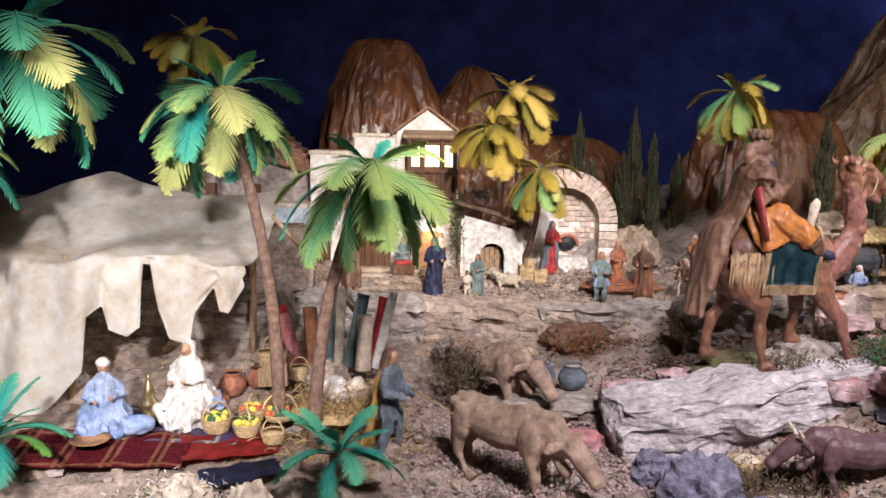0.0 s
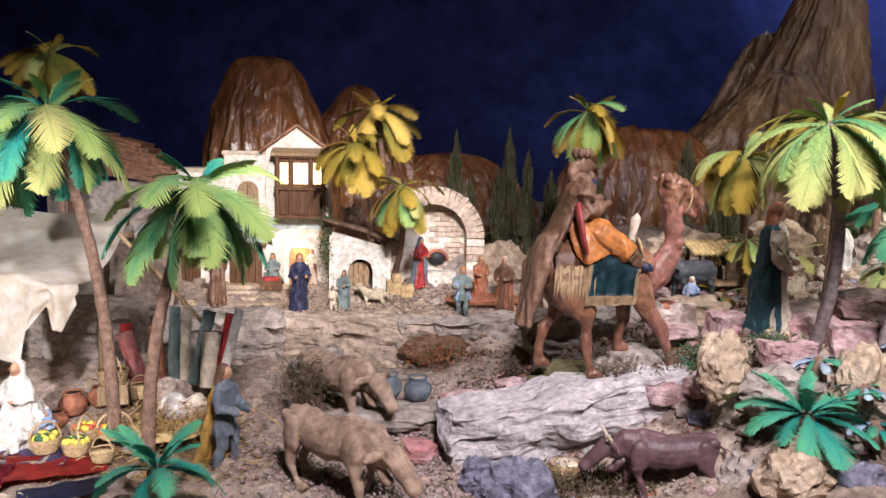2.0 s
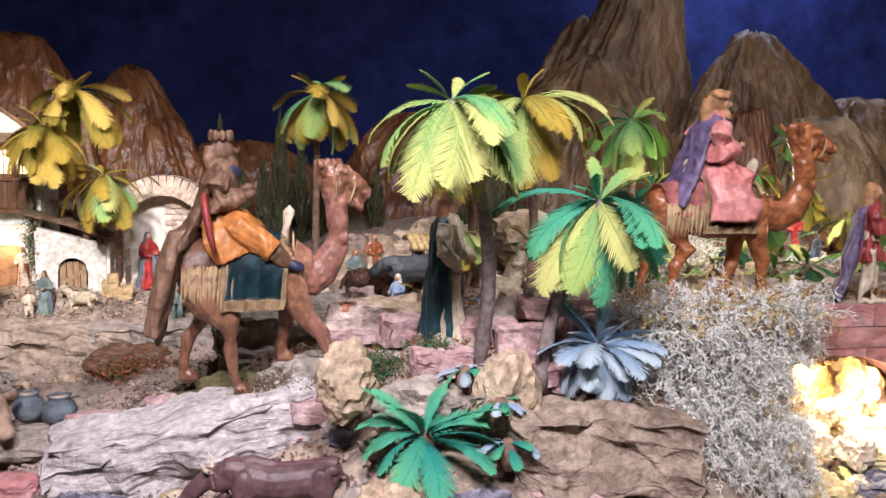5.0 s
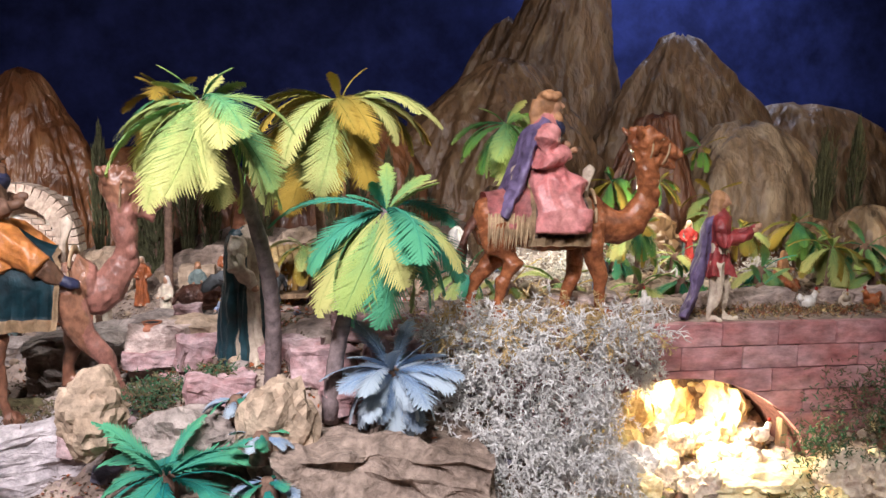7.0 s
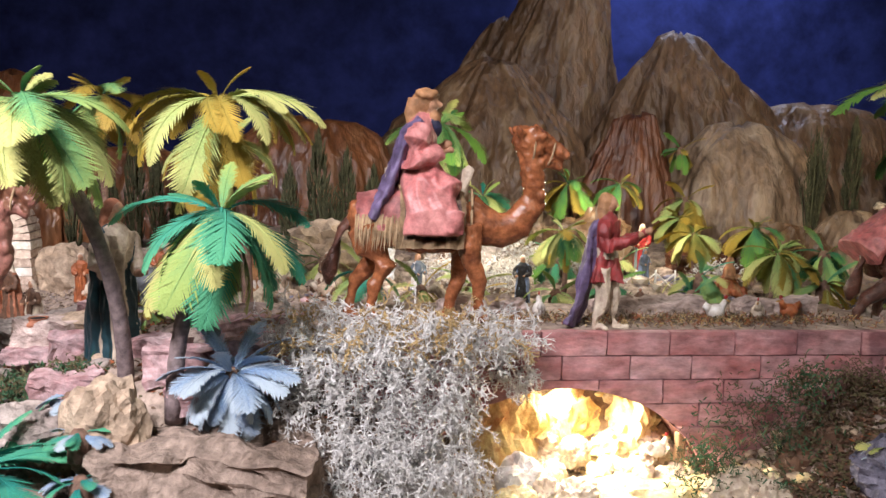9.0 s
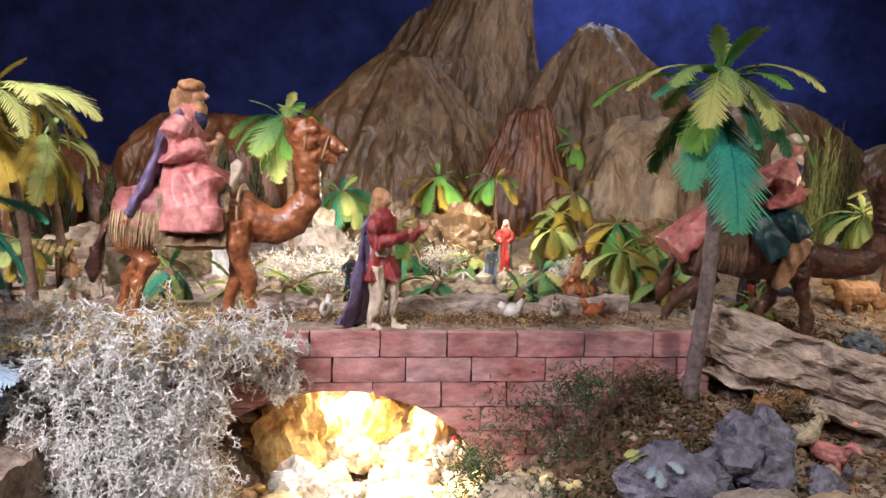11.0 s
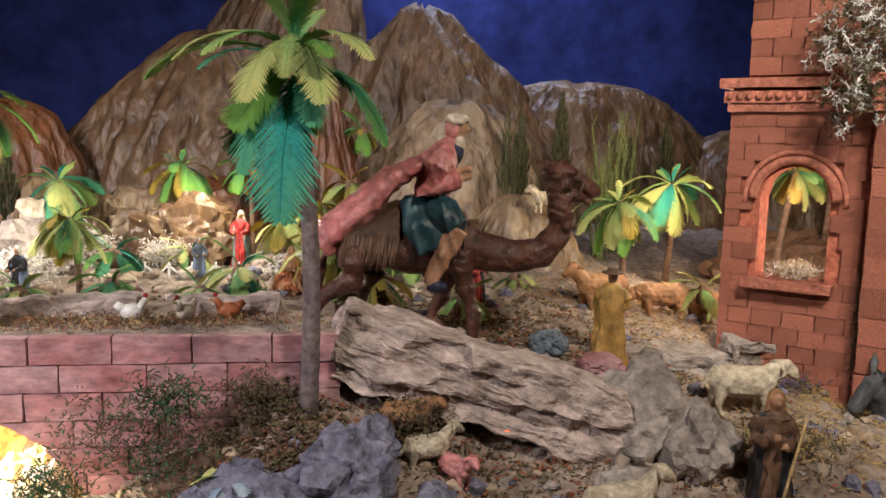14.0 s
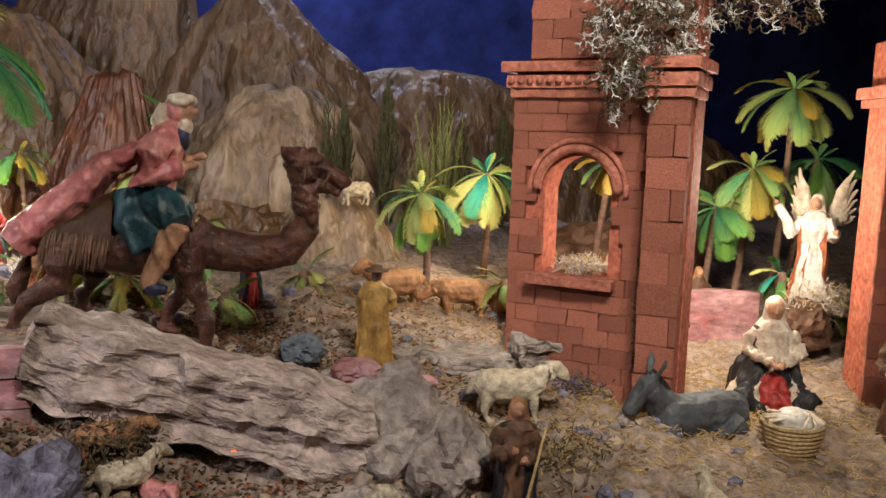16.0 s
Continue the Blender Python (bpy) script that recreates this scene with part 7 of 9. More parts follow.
# small folk between the camels
for i, (x, y, h, a, b, c, st, lb) in enumerate((
        (1.14, 2.18, 0.11, "blue", None, "white", "sit", "small figurine in pale blue playing a drum"), (1.30, 2.42, 0.15, "ochre", "white", "brown", "stand", "small figurine in ochre and white"),
        (1.24, 2.5, 0.14, "cream", "brown", "cream", "stand", "small cream and brown figurine"), (1.05, 2.45, 0.14, "sage", None, "fawn", "stand", "small grey-green figurine in the crowd"),
        (1.36, 2.5, 0.14, "black", "cream", "fawn", "stand", "small black and cream figurine"), (1.12, 2.6, 0.15, "rust", "cream", "fawn", "stand", "small rust-robed figurine in the crowd"),
        (0.96, 2.5, 0.15, "cream", None, "white", "stand", "small cream figurine standing in the crowd"), (1.42, 2.35, 0.12, "fawn", "white", "fawn", "sit", "small seated fawn figurine"),
        (2.145, 2.3, 0.14, "black", "blue", "white", "stand", "small stooped figurine with a stick"), (2.54, 2.45, 0.11, "slate", "blue", "slate", "stand", "small grey-blue figurine by the fence"),
        (2.44, 2.2, 0.07, "brown", None, "white", "sit", "tiny seated brown figurine"), (1.86, 2.3, 0.13, "slate", "white", "fawn", "stand", "small white and grey figurine by the water"),
        (1.62, 2.3, 0.11, "brown", "cream", "cream", "sit", "small seated brown figurine"), (1.50, 2.28, 0.13, "cream", "tanrock", "cream", "sit", "small cream figurine on a rock"),
        (2.62, 2.7, 0.17, "red", "sage", "cream", "stand", "small figurine in a red skirt with a basket on the head"), (3.26, 2.35, 0.17, "red", "black", "brown", "stand", "small figurine in red and black stripes"),
        (4.12, 2.62, 0.2, "fawn", "rust", "white", "stand", "fawn-robed figurine behind the tower"), (4.32, 2.62, 0.2, "cream", "brown", "brown", "sit", "cream figurine seen through the tower window"),
        (4.62, 2.58, 0.19, "brown", "ochre", "fawn", "sit", "brown figurine behind the red wall"), (2.78, 2.4, 0.13, "fawn", "rust", "fawn", "sit", "small fawn figurine behind the bridge"))):
    figure(gz(x, y), h, (i * 47) % 90 - 45, a, b, c, lb, st, seed=20 + i)

# large figurines
figure((-0.11, 1.77, 0.772), 0.255, 68, "slate", "ochre", "brown", "drover figurine in a slate tunic and ochre cloak with a goad", "tunic", sash="slate", arms=((0.1, -0.22, 0.55), (-0.06, -0.2, 0.58)), cape=True, seed=40)
figure((1.21, 1.84, 1.07), 0.335, 60, "cream", "tealrobe", "terracotta", "guide figurine in a cream robe and slate-blue cloak", seed=41, turban=False, arms=((0.07, -0.14, 0.55), (-0.08, -0.12, 0.5)))
figure((2.215, 1.80, 1.148), 0.29, 62, "madder", "violet", "fawn", "page figurine in a red tunic, pale hose and violet cape", "tunic", sash="cream", cape=True, arms=((0.1, -0.3, 0.72), (-0.06, -0.26, 0.7)), seed=42)
figure((3.50, 1.98, 1.015), 0.225, 160, "ochre", "ochre", "brown", "figurine in a yellow-ochre cloak seen from behind", brim=True, seed=43)
figure((3.67, 1.58, 0.835), 0.25, -15, "brown", "black", "fawn", "shepherd figurine in dark brown leaning on a staff", turban=False, seed=44, arms=((0.04, -0.16, 0.62), (-0.02, -0.17, 0.7)))
figure((4.44, 1.97, 0.875), 0.29, -25, "cream", "black", "cream", "seated figurine in red and black under a cream veil", "sit", veil=True, sash="red", arms=((0.02, -0.2, 0.55), (-0.02, -0.2, 0.55)), seed=45)
figure((4.62, 1.76, 0.845), 0.30, -60, "brown", "brown", "fawn", "standing figurine in a dark brown cloak and pale robe", seed=46)
figure((4.82, 2.33, 1.04), 0.33, -50, "white", "rust", "cream", "white angel figurine with raised arm and feathered wings", arms=((0.2, -0.18, 0.7), (-0.3, -0.12, 0.92)), wings=True, seed=47)
figure((-0.735, 1.72, 0.825), 0.185, 20, "blue", "blue", "white", "seated figurine in blue with a white turban and veil", "sit", turban=True, seed=48)
figure((-0.575, 1.80, 0.835), 0.20, -15, "white", "white", "white", "seated figurine in white robes with a hood", "sit", veil=True, seed=49)
figure((-0.50, 1.77, 0.835), 0.09, -15, "blue", None, "blue", "blue cloth heaped beside the seated figurine", "sit", seed=50)
# goad and staff
for nm, a, b, r, lb, ct in (("goad", (-0.06, 1.76, 0.935), (0.07, 1.66, 0.885), 0.0016, "thin pale goad in the drover's grip", "stick"), ("staff", (3.655, 1.535, 0.83), (3.70, 1.53, 1.05), 0.003, "thin wooden shepherd's staff", "stick")):
    bm = bmesh.new()
    tube(bm, [a, Vector(a).lerp(Vector(b), 0.5) + Vector((0, 0, 0.004)), b], [r, r, r * 0.7], 6)
    solid(nm, bm, "straw", label=lb, category=ct)


# ---------- animals, one plain mesh each ----------
def legs4(bm, hind, fore, top, r, spread, mi=0, step=(0.0, 0.0, 0.0, 0.0), hoof=None):
    for i, (x, s) in enumerate(((hind, -1), (hind, 1), (fore, -1), (fore, 1))):
        d = step[i]
        kn = -0.12 * top if i < 2 else 0.05 * top
        pts = [(x, s * spread * 0.8, top), (x + 0.02 * top, s * spread, top * 0.72), (x + kn + d * 0.45, s * spread, top * 0.42), (x + d * 0.8 + kn * 0.4, s * spread, top * 0.14), (x + d + 0.06 * top, s * spread, 0.0)]
        tube(bm, pts, [r * 1.9, r * 1.5, r * 0.95, r * 0.7, r * 1.05], 9, mi)
        tube(bm, [(x + d + 0.06 * top, s * spread, top * 0.05), (x + d + 0.13 * top, s * spread, 0.0)], [r * 0.9, r * 1.05], 8, mi if hoof is None else hoof)


def wobble(bm, amp=0.004, f=30):
    for v in bm.verts:
        v.co += noise.noise_vector(v.co * f) * amp + noise.noise_vector(v.co * f * 2.7) * amp * 0.4


def camel(at, yaw, hide, blanket, trim, label, sx=1.0, sz=1.0, pitch=0.0, feet=((-0.13, 0.0), (-0.12, 0.0), (0.07, 0.0), (0.137, 0.0)), reach=0.0, cloth=(-0.05, 0.09, 0.155), rump=None, seed=1, saddle=True, neck_paint=None):
    """A modelled plaster camel with its harness: feet of near hind, far hind, near fore, far fore as (x, z)."""
    t = thing("camel", at, yaw, label, "camel figurine", "camel figurines")
    t.matrix_basis = pose(*at, 0, -pitch, yaw) @ Matrix.Diagonal((sx, 1.0, sz, 1.0))
    bm = bmesh.new()
    tube(bm, [(-0.152, 0, 0.205), (-0.14, 0, 0.212), (-0.11, 0, 0.215), (-0.06, 0, 0.212), (0.0, 0, 0.205), (0.06, 0, 0.205), (0.1, 0, 0.212), (0.125, 0, 0.215)],
         [0.012, (0.036, 0.04), (0.05, 0.052), (0.055, 0.055), (0.06, 0.06), (0.055, 0.056), (0.044, 0.048), 0.02], 18)
    ball(bm, (-0.02, 0, 0.262), (0.07, 0.036, 0.034), 0, 16, 10)
    r = reach
    neck = [(0.09, 0, 0.225), (0.13, 0, 0.205), (0.17 + r * 0.6, 0, 0.197), (0.205 + r, 0, 0.21), (0.228 + r, 0, 0.245), (0.236 + r, 0, 0.29), (0.232 + r, 0, 0.33), (0.222 + r, 0, 0.362)]
    tube(bm, neck, [(0.036, 0.05), (0.034, 0.043), (0.03, 0.037), (0.028, 0.034), (0.026, 0.03), (0.025, 0.027), 0.026, 0.026], 14)
    # throat mane in lumps
    for q in range(9):
        f = q / 8
        ball(bm, (0.235 + r - 0.008 * f + 0.016, 0.012 * math.sin(q * 2.1), 0.25 + 0.085 * f), (0.013, 0.014, 0.016), 0, 8, 6)
    # skull: brow, cheek, long muzzle, split lip, jaw
    hx = 0.2 + r
    ball(bm, (hx + 0.018, 0, 0.378), (0.03, 0.03, 0.03), 0, 14, 10)
    tube(bm, [(hx + 0.012, 0, 0.38), (hx + 0.04, 0, 0.385), (hx + 0.065, 0, 0.374), (hx + 0.088, 0, 0.36), (hx + 0.104, 0, 0.348), (hx + 0.108, 0, 0.342)], [0.024, (0.026, 0.024), (0.021, 0.02), (0.018, 0.017), (0.018, 0.016), 0.01], 14)
    tube(bm, [(hx + 0.02, 0, 0.352), (hx + 0.05, 0, 0.344), (hx + 0.08, 0, 0.333), (hx + 0.096, 0, 0.326)], [0.022, (0.018, 0.016), (0.014, 0.011), 0.009], 10)
    for q in range(12):
        ball(bm, (hx - 0.002 + 0.004 * q, 0.016 * math.sin(q * 2.4), 0.398 + 0.006 * math.cos(q * 1.7)), (0.011, 0.011, 0.01), 0, 8, 6)
    for s in (-1, 1):
        tube(bm, [(hx + 0.004, s * 0.022, 0.388), (hx - 0.008, s * 0.036, 0.402), (hx - 0.012, s * 0.04, 0.41)], [0.009, (0.008, 0.006), 0.003], 8)
        ball(bm, (hx + 0.046, s * 0.022, 0.39), (0.014, 0.009, 0.008), 0, 10, 8)
        ball(bm, (hx + 0.098, s * 0.011, 0.358), (0.008, 0.006, 0.006), 0, 8, 6)
        ball(bm, (hx + 0.035, s * 0.022, 0.362), (0.018, 0.008, 0.014), 0, 10, 8)
    # legs: thigh, hock, shank, pad
    for i, (fx, fz) in enumerate(feet):
        s = -1 if i % 2 == 0 else 1
        y = s * 0.036
        if i < 2:
            d = fx + 0.125
            pts = [(-0.115, y * 0.8, 0.205), (-0.105 + d * 0.15, y, 0.165), (-0.085 + d * 0.45, y, 0.128 + fz * 0.2), (-0.118 + d * 0.75, y, 0.085 + fz * 0.5), (-0.127 + d * 0.9, y, 0.04 + fz), (fx, y, 0.014 + fz)]
            rad = [0.042, (0.03, 0.04), (0.024, 0.027), 0.0155, 0.0115, 0.0135]
        else:
            d = fx - 0.1
            pts = [(0.09, y * 0.8, 0.205), (0.096 + d * 0.1, y, 0.165), (0.098 + d * 0.3, y, 0.13), (0.105 + d * 0.62, y, 0.088 + fz * 0.4), (0.098 + d * 0.85, y, 0.045 + fz), (fx, y, 0.014 + fz)]
            rad = [0.036, (0.026, 0.032), (0.02, 0.022), 0.0175, 0.0115, 0.0135]
        tube(bm, pts, rad, 12)
        ball(bm, tuple(pts[3]), (0.016, 0.016, 0.016), 0, 10, 8)
        tube(bm, [(fx - 0.012, y, 0.014 + fz), (fx + 0.012, y, 0.012 + fz), (fx + 0.028, y, 0.006 + fz)], [0.012, (0.017, 0.013), (0.013, 0.006)], 10)
    bm = fuse(bm, 0.0029, 3)
    for v in bm.verts:
        p = v.co
        k = 0.0035 if p.x > 0.14 and p.z > 0.3 else 0.0016
        lump = noise.noise(p * 22 + Vector((seed, 0, 0))) * 1.2 + (0.5 - abs(noise.noise(p * 48 + Vector((0, seed, 0)))) * 2) * 0.9 + noise.noise(p * 110) * 0.4
        v.co += v.normal * k * lump
    for f in bm.faces:
        c = f.calc_center_median()
        f.material_index = 1 if c.x > 0.13 + 0.012 * noise.noise(c * 40) and c.z < 0.345 + 0.02 * noise.noise(c * 50) else 0
    part("body", bm, [hide, neck_paint or hide], t, "glossy painted hide, modelled in plaster")
    bm = bmesh.new()
    tube(bm, [(-0.148, 0, 0.215), (-0.168, -0.004, 0.195), (-0.18, -0.008, 0.15), (-0.19, -0.01, 0.11), (-0.194, -0.01, 0.085)], [0.011, 0.01, 0.012, 0.018, 0.005], 10)
    wobble(bm, 0.003, 60)
    part("tail", bm, "cameldark", t, "dark tufted tail")

    def sheet(x0, x1, off, low, drop, nx=26, ny=60):
        """A cloth over the back that hangs to the height low, with folds; returns grid points."""
        g = []
        for i in range(nx + 1):
            x = x0 + (x1 - x0) * i / nx
            hump = 0.036 * math.exp(-((x + 0.02) / 0.06) ** 2)
            wide = 0.06 + off
            row = []
            hang = max(0.01, 0.21 - low)
            for j in range(ny + 1):
                u = -1 + 2 * j / ny
                d = abs(u) * (0.13 + hang)
                if d < 0.13:
                    a = d / 0.13 * math.pi / 2
                    yy, zz = wide * math.sin(a), 0.21 + (0.055 + off + hump) * math.cos(a)
                else:
                    yy, zz = wide + 0.004 * math.sin(i * 0.9 + seed) + 0.002 * math.sin(i * 2.3), 0.21 - (d - 0.13)
                row.append(Vector((x - drop * max(0, d - 0.13) + 0.004 * noise.noise(Vector((j * 0.3, i * 0.3, seed))), math.copysign(yy, u), zz)))
            g.append(row)
        return g

    def cloth_part(name, g, mat, note, i0, i1, j0, j1, thick=0.003):
        bm = bmesh.new()
        vs = {}
        for i in range(i0, i1 + 1):
            for j in range(j0, j1 + 1):
                vs[i, j] = bm.verts.new(g[i][j] + noise.noise_vector(g[i][j] * 38) * 0.0025)
        for i in range(i0, i1):
            for j in range(j0, j1):
                bm.faces.new((vs[i, j], vs[i + 1, j], vs[i + 1, j + 1], vs[i, j + 1]))
        bmesh.ops.solidify(bm, geom=bm.faces, thickness=thick)
        return part(name, bm, mat, t, note)

    if cloth:
        g = sheet(cloth[0], cloth[1], 0.012, cloth[2], 0.12)
        cloth_part("saddle_cloth", g, blanket, "hanging saddle cloth", 2, 24, 3, 57)
        for nm, lim in (("border", (0, 2, 0, 60)), ("border", (24, 26, 0, 60)), ("border", (2, 24, 0, 3)), ("border", (2, 24, 57, 60))):
            cloth_part(nm, g, trim, "fringed cloth border", *lim, thick=0.005)
    g = sheet(-0.135, -0.03, 0.004, 0.2, 0.0, 14, 40)
    cloth_part("rump_cloth", g, rump or trim, "cloth over the rump", 0, 14, 0, 40)
    rnd = random.Random(seed)
    for s in (-1, 1):
        items = []
        for q in range(70):
            x = -0.137 + 0.105 * q / 69
            z = 0.205 + rnd.uniform(-0.006, 0.006)
            items.append(((x, s * 0.062, z + 0.02), (x - 0.006 + rnd.uniform(-0.004, 0.004), s * (0.066 + rnd.uniform(0, 0.005)), z - 0.03 - 0.02 * rnd.random()), 0.0021, (0, s * 0.003, 0), 0))
        f = strips("fringe", [trim], items, "stuff", "long tan rump fringe")
        f.parent = t
    if saddle:
        for x in (-0.075, 0.085):
            bm = bmesh.new()
            tube(bm, [(x, 0, 0.25), (x + 0.002, -0.01, 0.285), (x + 0.008, -0.012, 0.315), (x + 0.016, -0.012, 0.325)], [(0.014, 0.022), (0.008, 0.014), (0.009, 0.013), (0.006, 0.008)], 10)
            part("saddle_post", bm, "cream", t, "pale carved saddle post")
    bm = bmesh.new()
    tube(bm, [(0.105 + 0.006 * math.cos(a), 0.05 * math.cos(a), 0.222 + 0.052 * math.sin(a)) for a in np.linspace(0, math.tau, 30)], [(0.003, 0.008)] * 30, 6)
    part("breast_strap", bm, trim, t, "tan breast strap")
    bm = bmesh.new()
    for x0, z0, r0, lean in ((hx + 0.07, 0.356, 0.026, 0.3), (hx + 0.03, 0.366, 0.036, 0.1)):
        tube(bm, [(x0 + lean * r0 * math.sin(a), r0 * 0.85 * math.cos(a), z0 + r0 * math.sin(a)) for a in np.linspace(0, math.tau, 18)], [0.0024] * 18, 5)
    part("bridle", bm, trim, t, "thin rope bridle")
    return t


CAMEL_ONE, CAMEL_TWO, CAMEL_THREE = (0.775, 1.875, 0.975), (1.83, 1.85, 1.148), (3.035, 1.92, 1.10)
camel(CAMEL_ONE, 6, "camelpale", "tealcloth", "fringe", "dusty brown painted camel with a dark teal velvet saddle cloth", 0.95, 1.2, 0, ((-0.02, -0.01), (-0.14, 0.005), (0.2, 0.012), (0.08, 0.03)), -0.03, (-0.055, 0.085, 0.15), "camelpale", 1, neck_paint="neckpink")
camel(CAMEL_TWO, 0, "camelhide", "brocade", "fringe", "glossy chestnut painted camel with a fringed saddle cloth", 1.0, 1.03, 0, ((-0.10, 0.0), (-0.15, 0.0), (0.125, 0.01), (0.065, 0.0)), 0.0, (-0.05, 0.085, 0.165), "pink", 2)
camel(CAMEL_THREE, -3, "cameldark", "brown", "brown", "dark brown painted camel striding downhill", 1.02, 0.95, -3, ((-0.19, 0.02), (-0.09, 0.03), (0.14, -0.03), (0.05, 0.02)), 0.06, None, "brown", 3, False)


def rider(at, yaw, k, robe, top, cape, hat, skin, label, seed, lean=0.0, legs="skirt", crown=False, wind=0.0, leg="skin"):
    """A modelled rider, seat at the origin, looking along +x: one plain mesh."""
    bm = bmesh.new()
    mats = [robe, top, cape, hat, skin, leg, "navy"]
    L = lambda x, y, z: (x + lean * max(0.0, z) ** 1.2, y, z)
    # trunk, shoulders, neck
    tube(bm, [L(-0.005, 0, -0.01), L(-0.004, 0, 0.05), L(-0.002, 0, 0.10), L(0, 0, 0.135), L(0.002, 0, 0.155), L(0.006, 0, 0.175)], [(0.056, 0.05), (0.046, 0.036), (0.05, 0.036), (0.054, 0.034), (0.04, 0.026), 0.013], 20, 1, up=(1, 0, 0))
    hz = 0.194
    ball(bm, L(0.016, 0, hz), (0.02, 0.018, 0.025), 4, 16, 12)
    tube(bm, [L(0.036, 0, hz + 0.004), L(0.043, 0, hz - 0.004)], [0.005, 0.006], 8, 4)
    ball(bm, L(0.006, 0, hz + 0.003), (0.021, 0.021, 0.026), 3 if hat != "cream" else 2, 14, 10)
    if crown:
        for q in range(9):
            a = q * math.tau / 9
            ball(bm, L(0.01 + 0.022 * math.cos(a), 0.022 * math.sin(a), hz + 0.034), (0.008, 0.008, 0.014), 3, 8, 6)
    else:
        for q in range(10):
            a = q * math.tau / 10
            ball(bm, L(0.01 + 0.018 * math.cos(a), 0.018 * math.sin(a), hz + 0.018 + 0.004 * math.sin(q * 2.3)), (0.011, 0.011, 0.009), 3, 8, 6)
        ball(bm, L(0.008, 0, hz + 0.022), (0.018, 0.018, 0.012), 3, 12, 8)
    # beard, collar, hair down the nape
    for q in range(5):
        ball(bm, L(0.028 + 0.004 * (q % 2), 0.008 * (q - 2) / 1.5, hz - 0.026 - 0.005 * (q % 3)), (0.01, 0.009, 0.013), 2 if cape in ("brown",) else 3, 8, 6)
    tube(bm, [L(-0.014, 0, hz + 0.01), L(-0.02, 0, hz - 0.02), L(-0.018, 0, hz - 0.04)], [0.014, 0.016, 0.012], 10, 3)
    ball(bm, L(0.022, 0, 0.145), (0.024, 0.026, 0.022), 6, 12, 8)
    # sleeved arms meeting before the chest
    for s in (-1, 1):
        e = Vector(L(-0.02, s * 0.066, 0.075))
        hp = Vector(L(0.062, s * 0.026, 0.105 + 0.006 * s))
        tube(bm, [L(0.0, s * 0.044, 0.142), L(-0.012, s * 0.062, 0.115), e, e.lerp(hp, 0.4), e.lerp(hp, 0.72)], [0.022, 0.026, 0.027, 0.023, 0.019], 12, 1)
        tube(bm, [e.lerp(hp, 0.7), e.lerp(hp, 0.9), hp], [0.010, 0.009, 0.010], 8, 4)
        ball(bm, tuple(hp), (0.011, 0.009, 0.009), 4, 8, 6)
    if legs == "skirt":
        for s in (-1, 1):
            tube(bm, [(0.0, s * 0.015, 0.06), (0.012, s * 0.05, 0.02), (0.026, s * 0.078, -0.03), (0.026, s * 0.086, -0.075)], [(0.03, 0.042), (0.035, 0.05), (0.024, 0.056), (0.013, 0.064)], 24, 0, up=(1, 0, 0))
            tube(bm, [(0.02, s * 0.03, 0.03), (0.06, s * 0.06, 0.012), (0.068, s * 0.08, -0.03), (0.06, s * 0.084, -0.07)], [0.035, 0.032, 0.026, 0.02], 14, 0)
    else:
        for s in (-1, 1):
            knee = (0.10, s * 0.078, -0.03) if legs == "folded" else (0.055, s * 0.078, -0.005)
            foot = (0.135, s * 0.07, -0.06) if legs == "folded" else (0.0, s * 0.08, -0.115)
            tube(bm, [(0.0, s * 0.02, 0.03), (0.03, s * 0.06, 0.022), knee], [0.04, 0.036, 0.026], 14, 0)
            tube(bm, [knee, Vector(knee).lerp(Vector(foot), 0.5), foot], [0.022, 0.02, 0.012], 12, 5)
            tube(bm, [foot, Vector(foot) + Vector((0.018, 0, -0.006)), Vector(foot) + Vector((0.034, 0, -0.008))], [0.013, 0.013, 0.007], 10, 6)
            tube(bm, [(-0.02, s * 0.03, 0.05), (-0.005, s * 0.062, 0.0), (0.015, s * 0.076, -0.045)], [(0.02, 0.04), (0.02, 0.05), (0.012, 0.042)], 16, 0, up=(1, 0, 0))
    # cape from the shoulders back over the rump
    w = wind
    tube(bm, [L(0.0, 0, 0.16), L(-0.03, 0, 0.13), (-0.045 - w * 0.25, 0, 0.075 + w * 0.14), (-0.07 - w * 0.6, 0, 0.01 + w * 0.1), (-0.1 - w, 0, -0.045 + w * 0.02)], [(0.045, 0.014), (0.056, 0.014), (0.06, 0.014 + w * 0.1), (0.07, 0.016 + w * 0.16), (0.08, 0.018 + w * 0.16)], 22, 2, up=(0, 0, 1))
    bm = fuse(bm, 0.0024, 2)
    for v in bm.verts:
        p = v.co
        deep = 0.0048 if p.z < 0.15 else 0.0012
        fold = (0.55 - 2 * abs(noise.noise(Vector((p.x * 34 + p.z * 16, p.y * 26, p.z * 12 + seed))))) + 0.5 * noise.noise(Vector((p.x * 70, p.y * 50, p.z * 26 + seed)))
        v.co += v.normal * deep * fold
        v.co *= k
    return solid("rider_figurine", bm, mats, at, yaw, label, "figurine", "painted figurines")


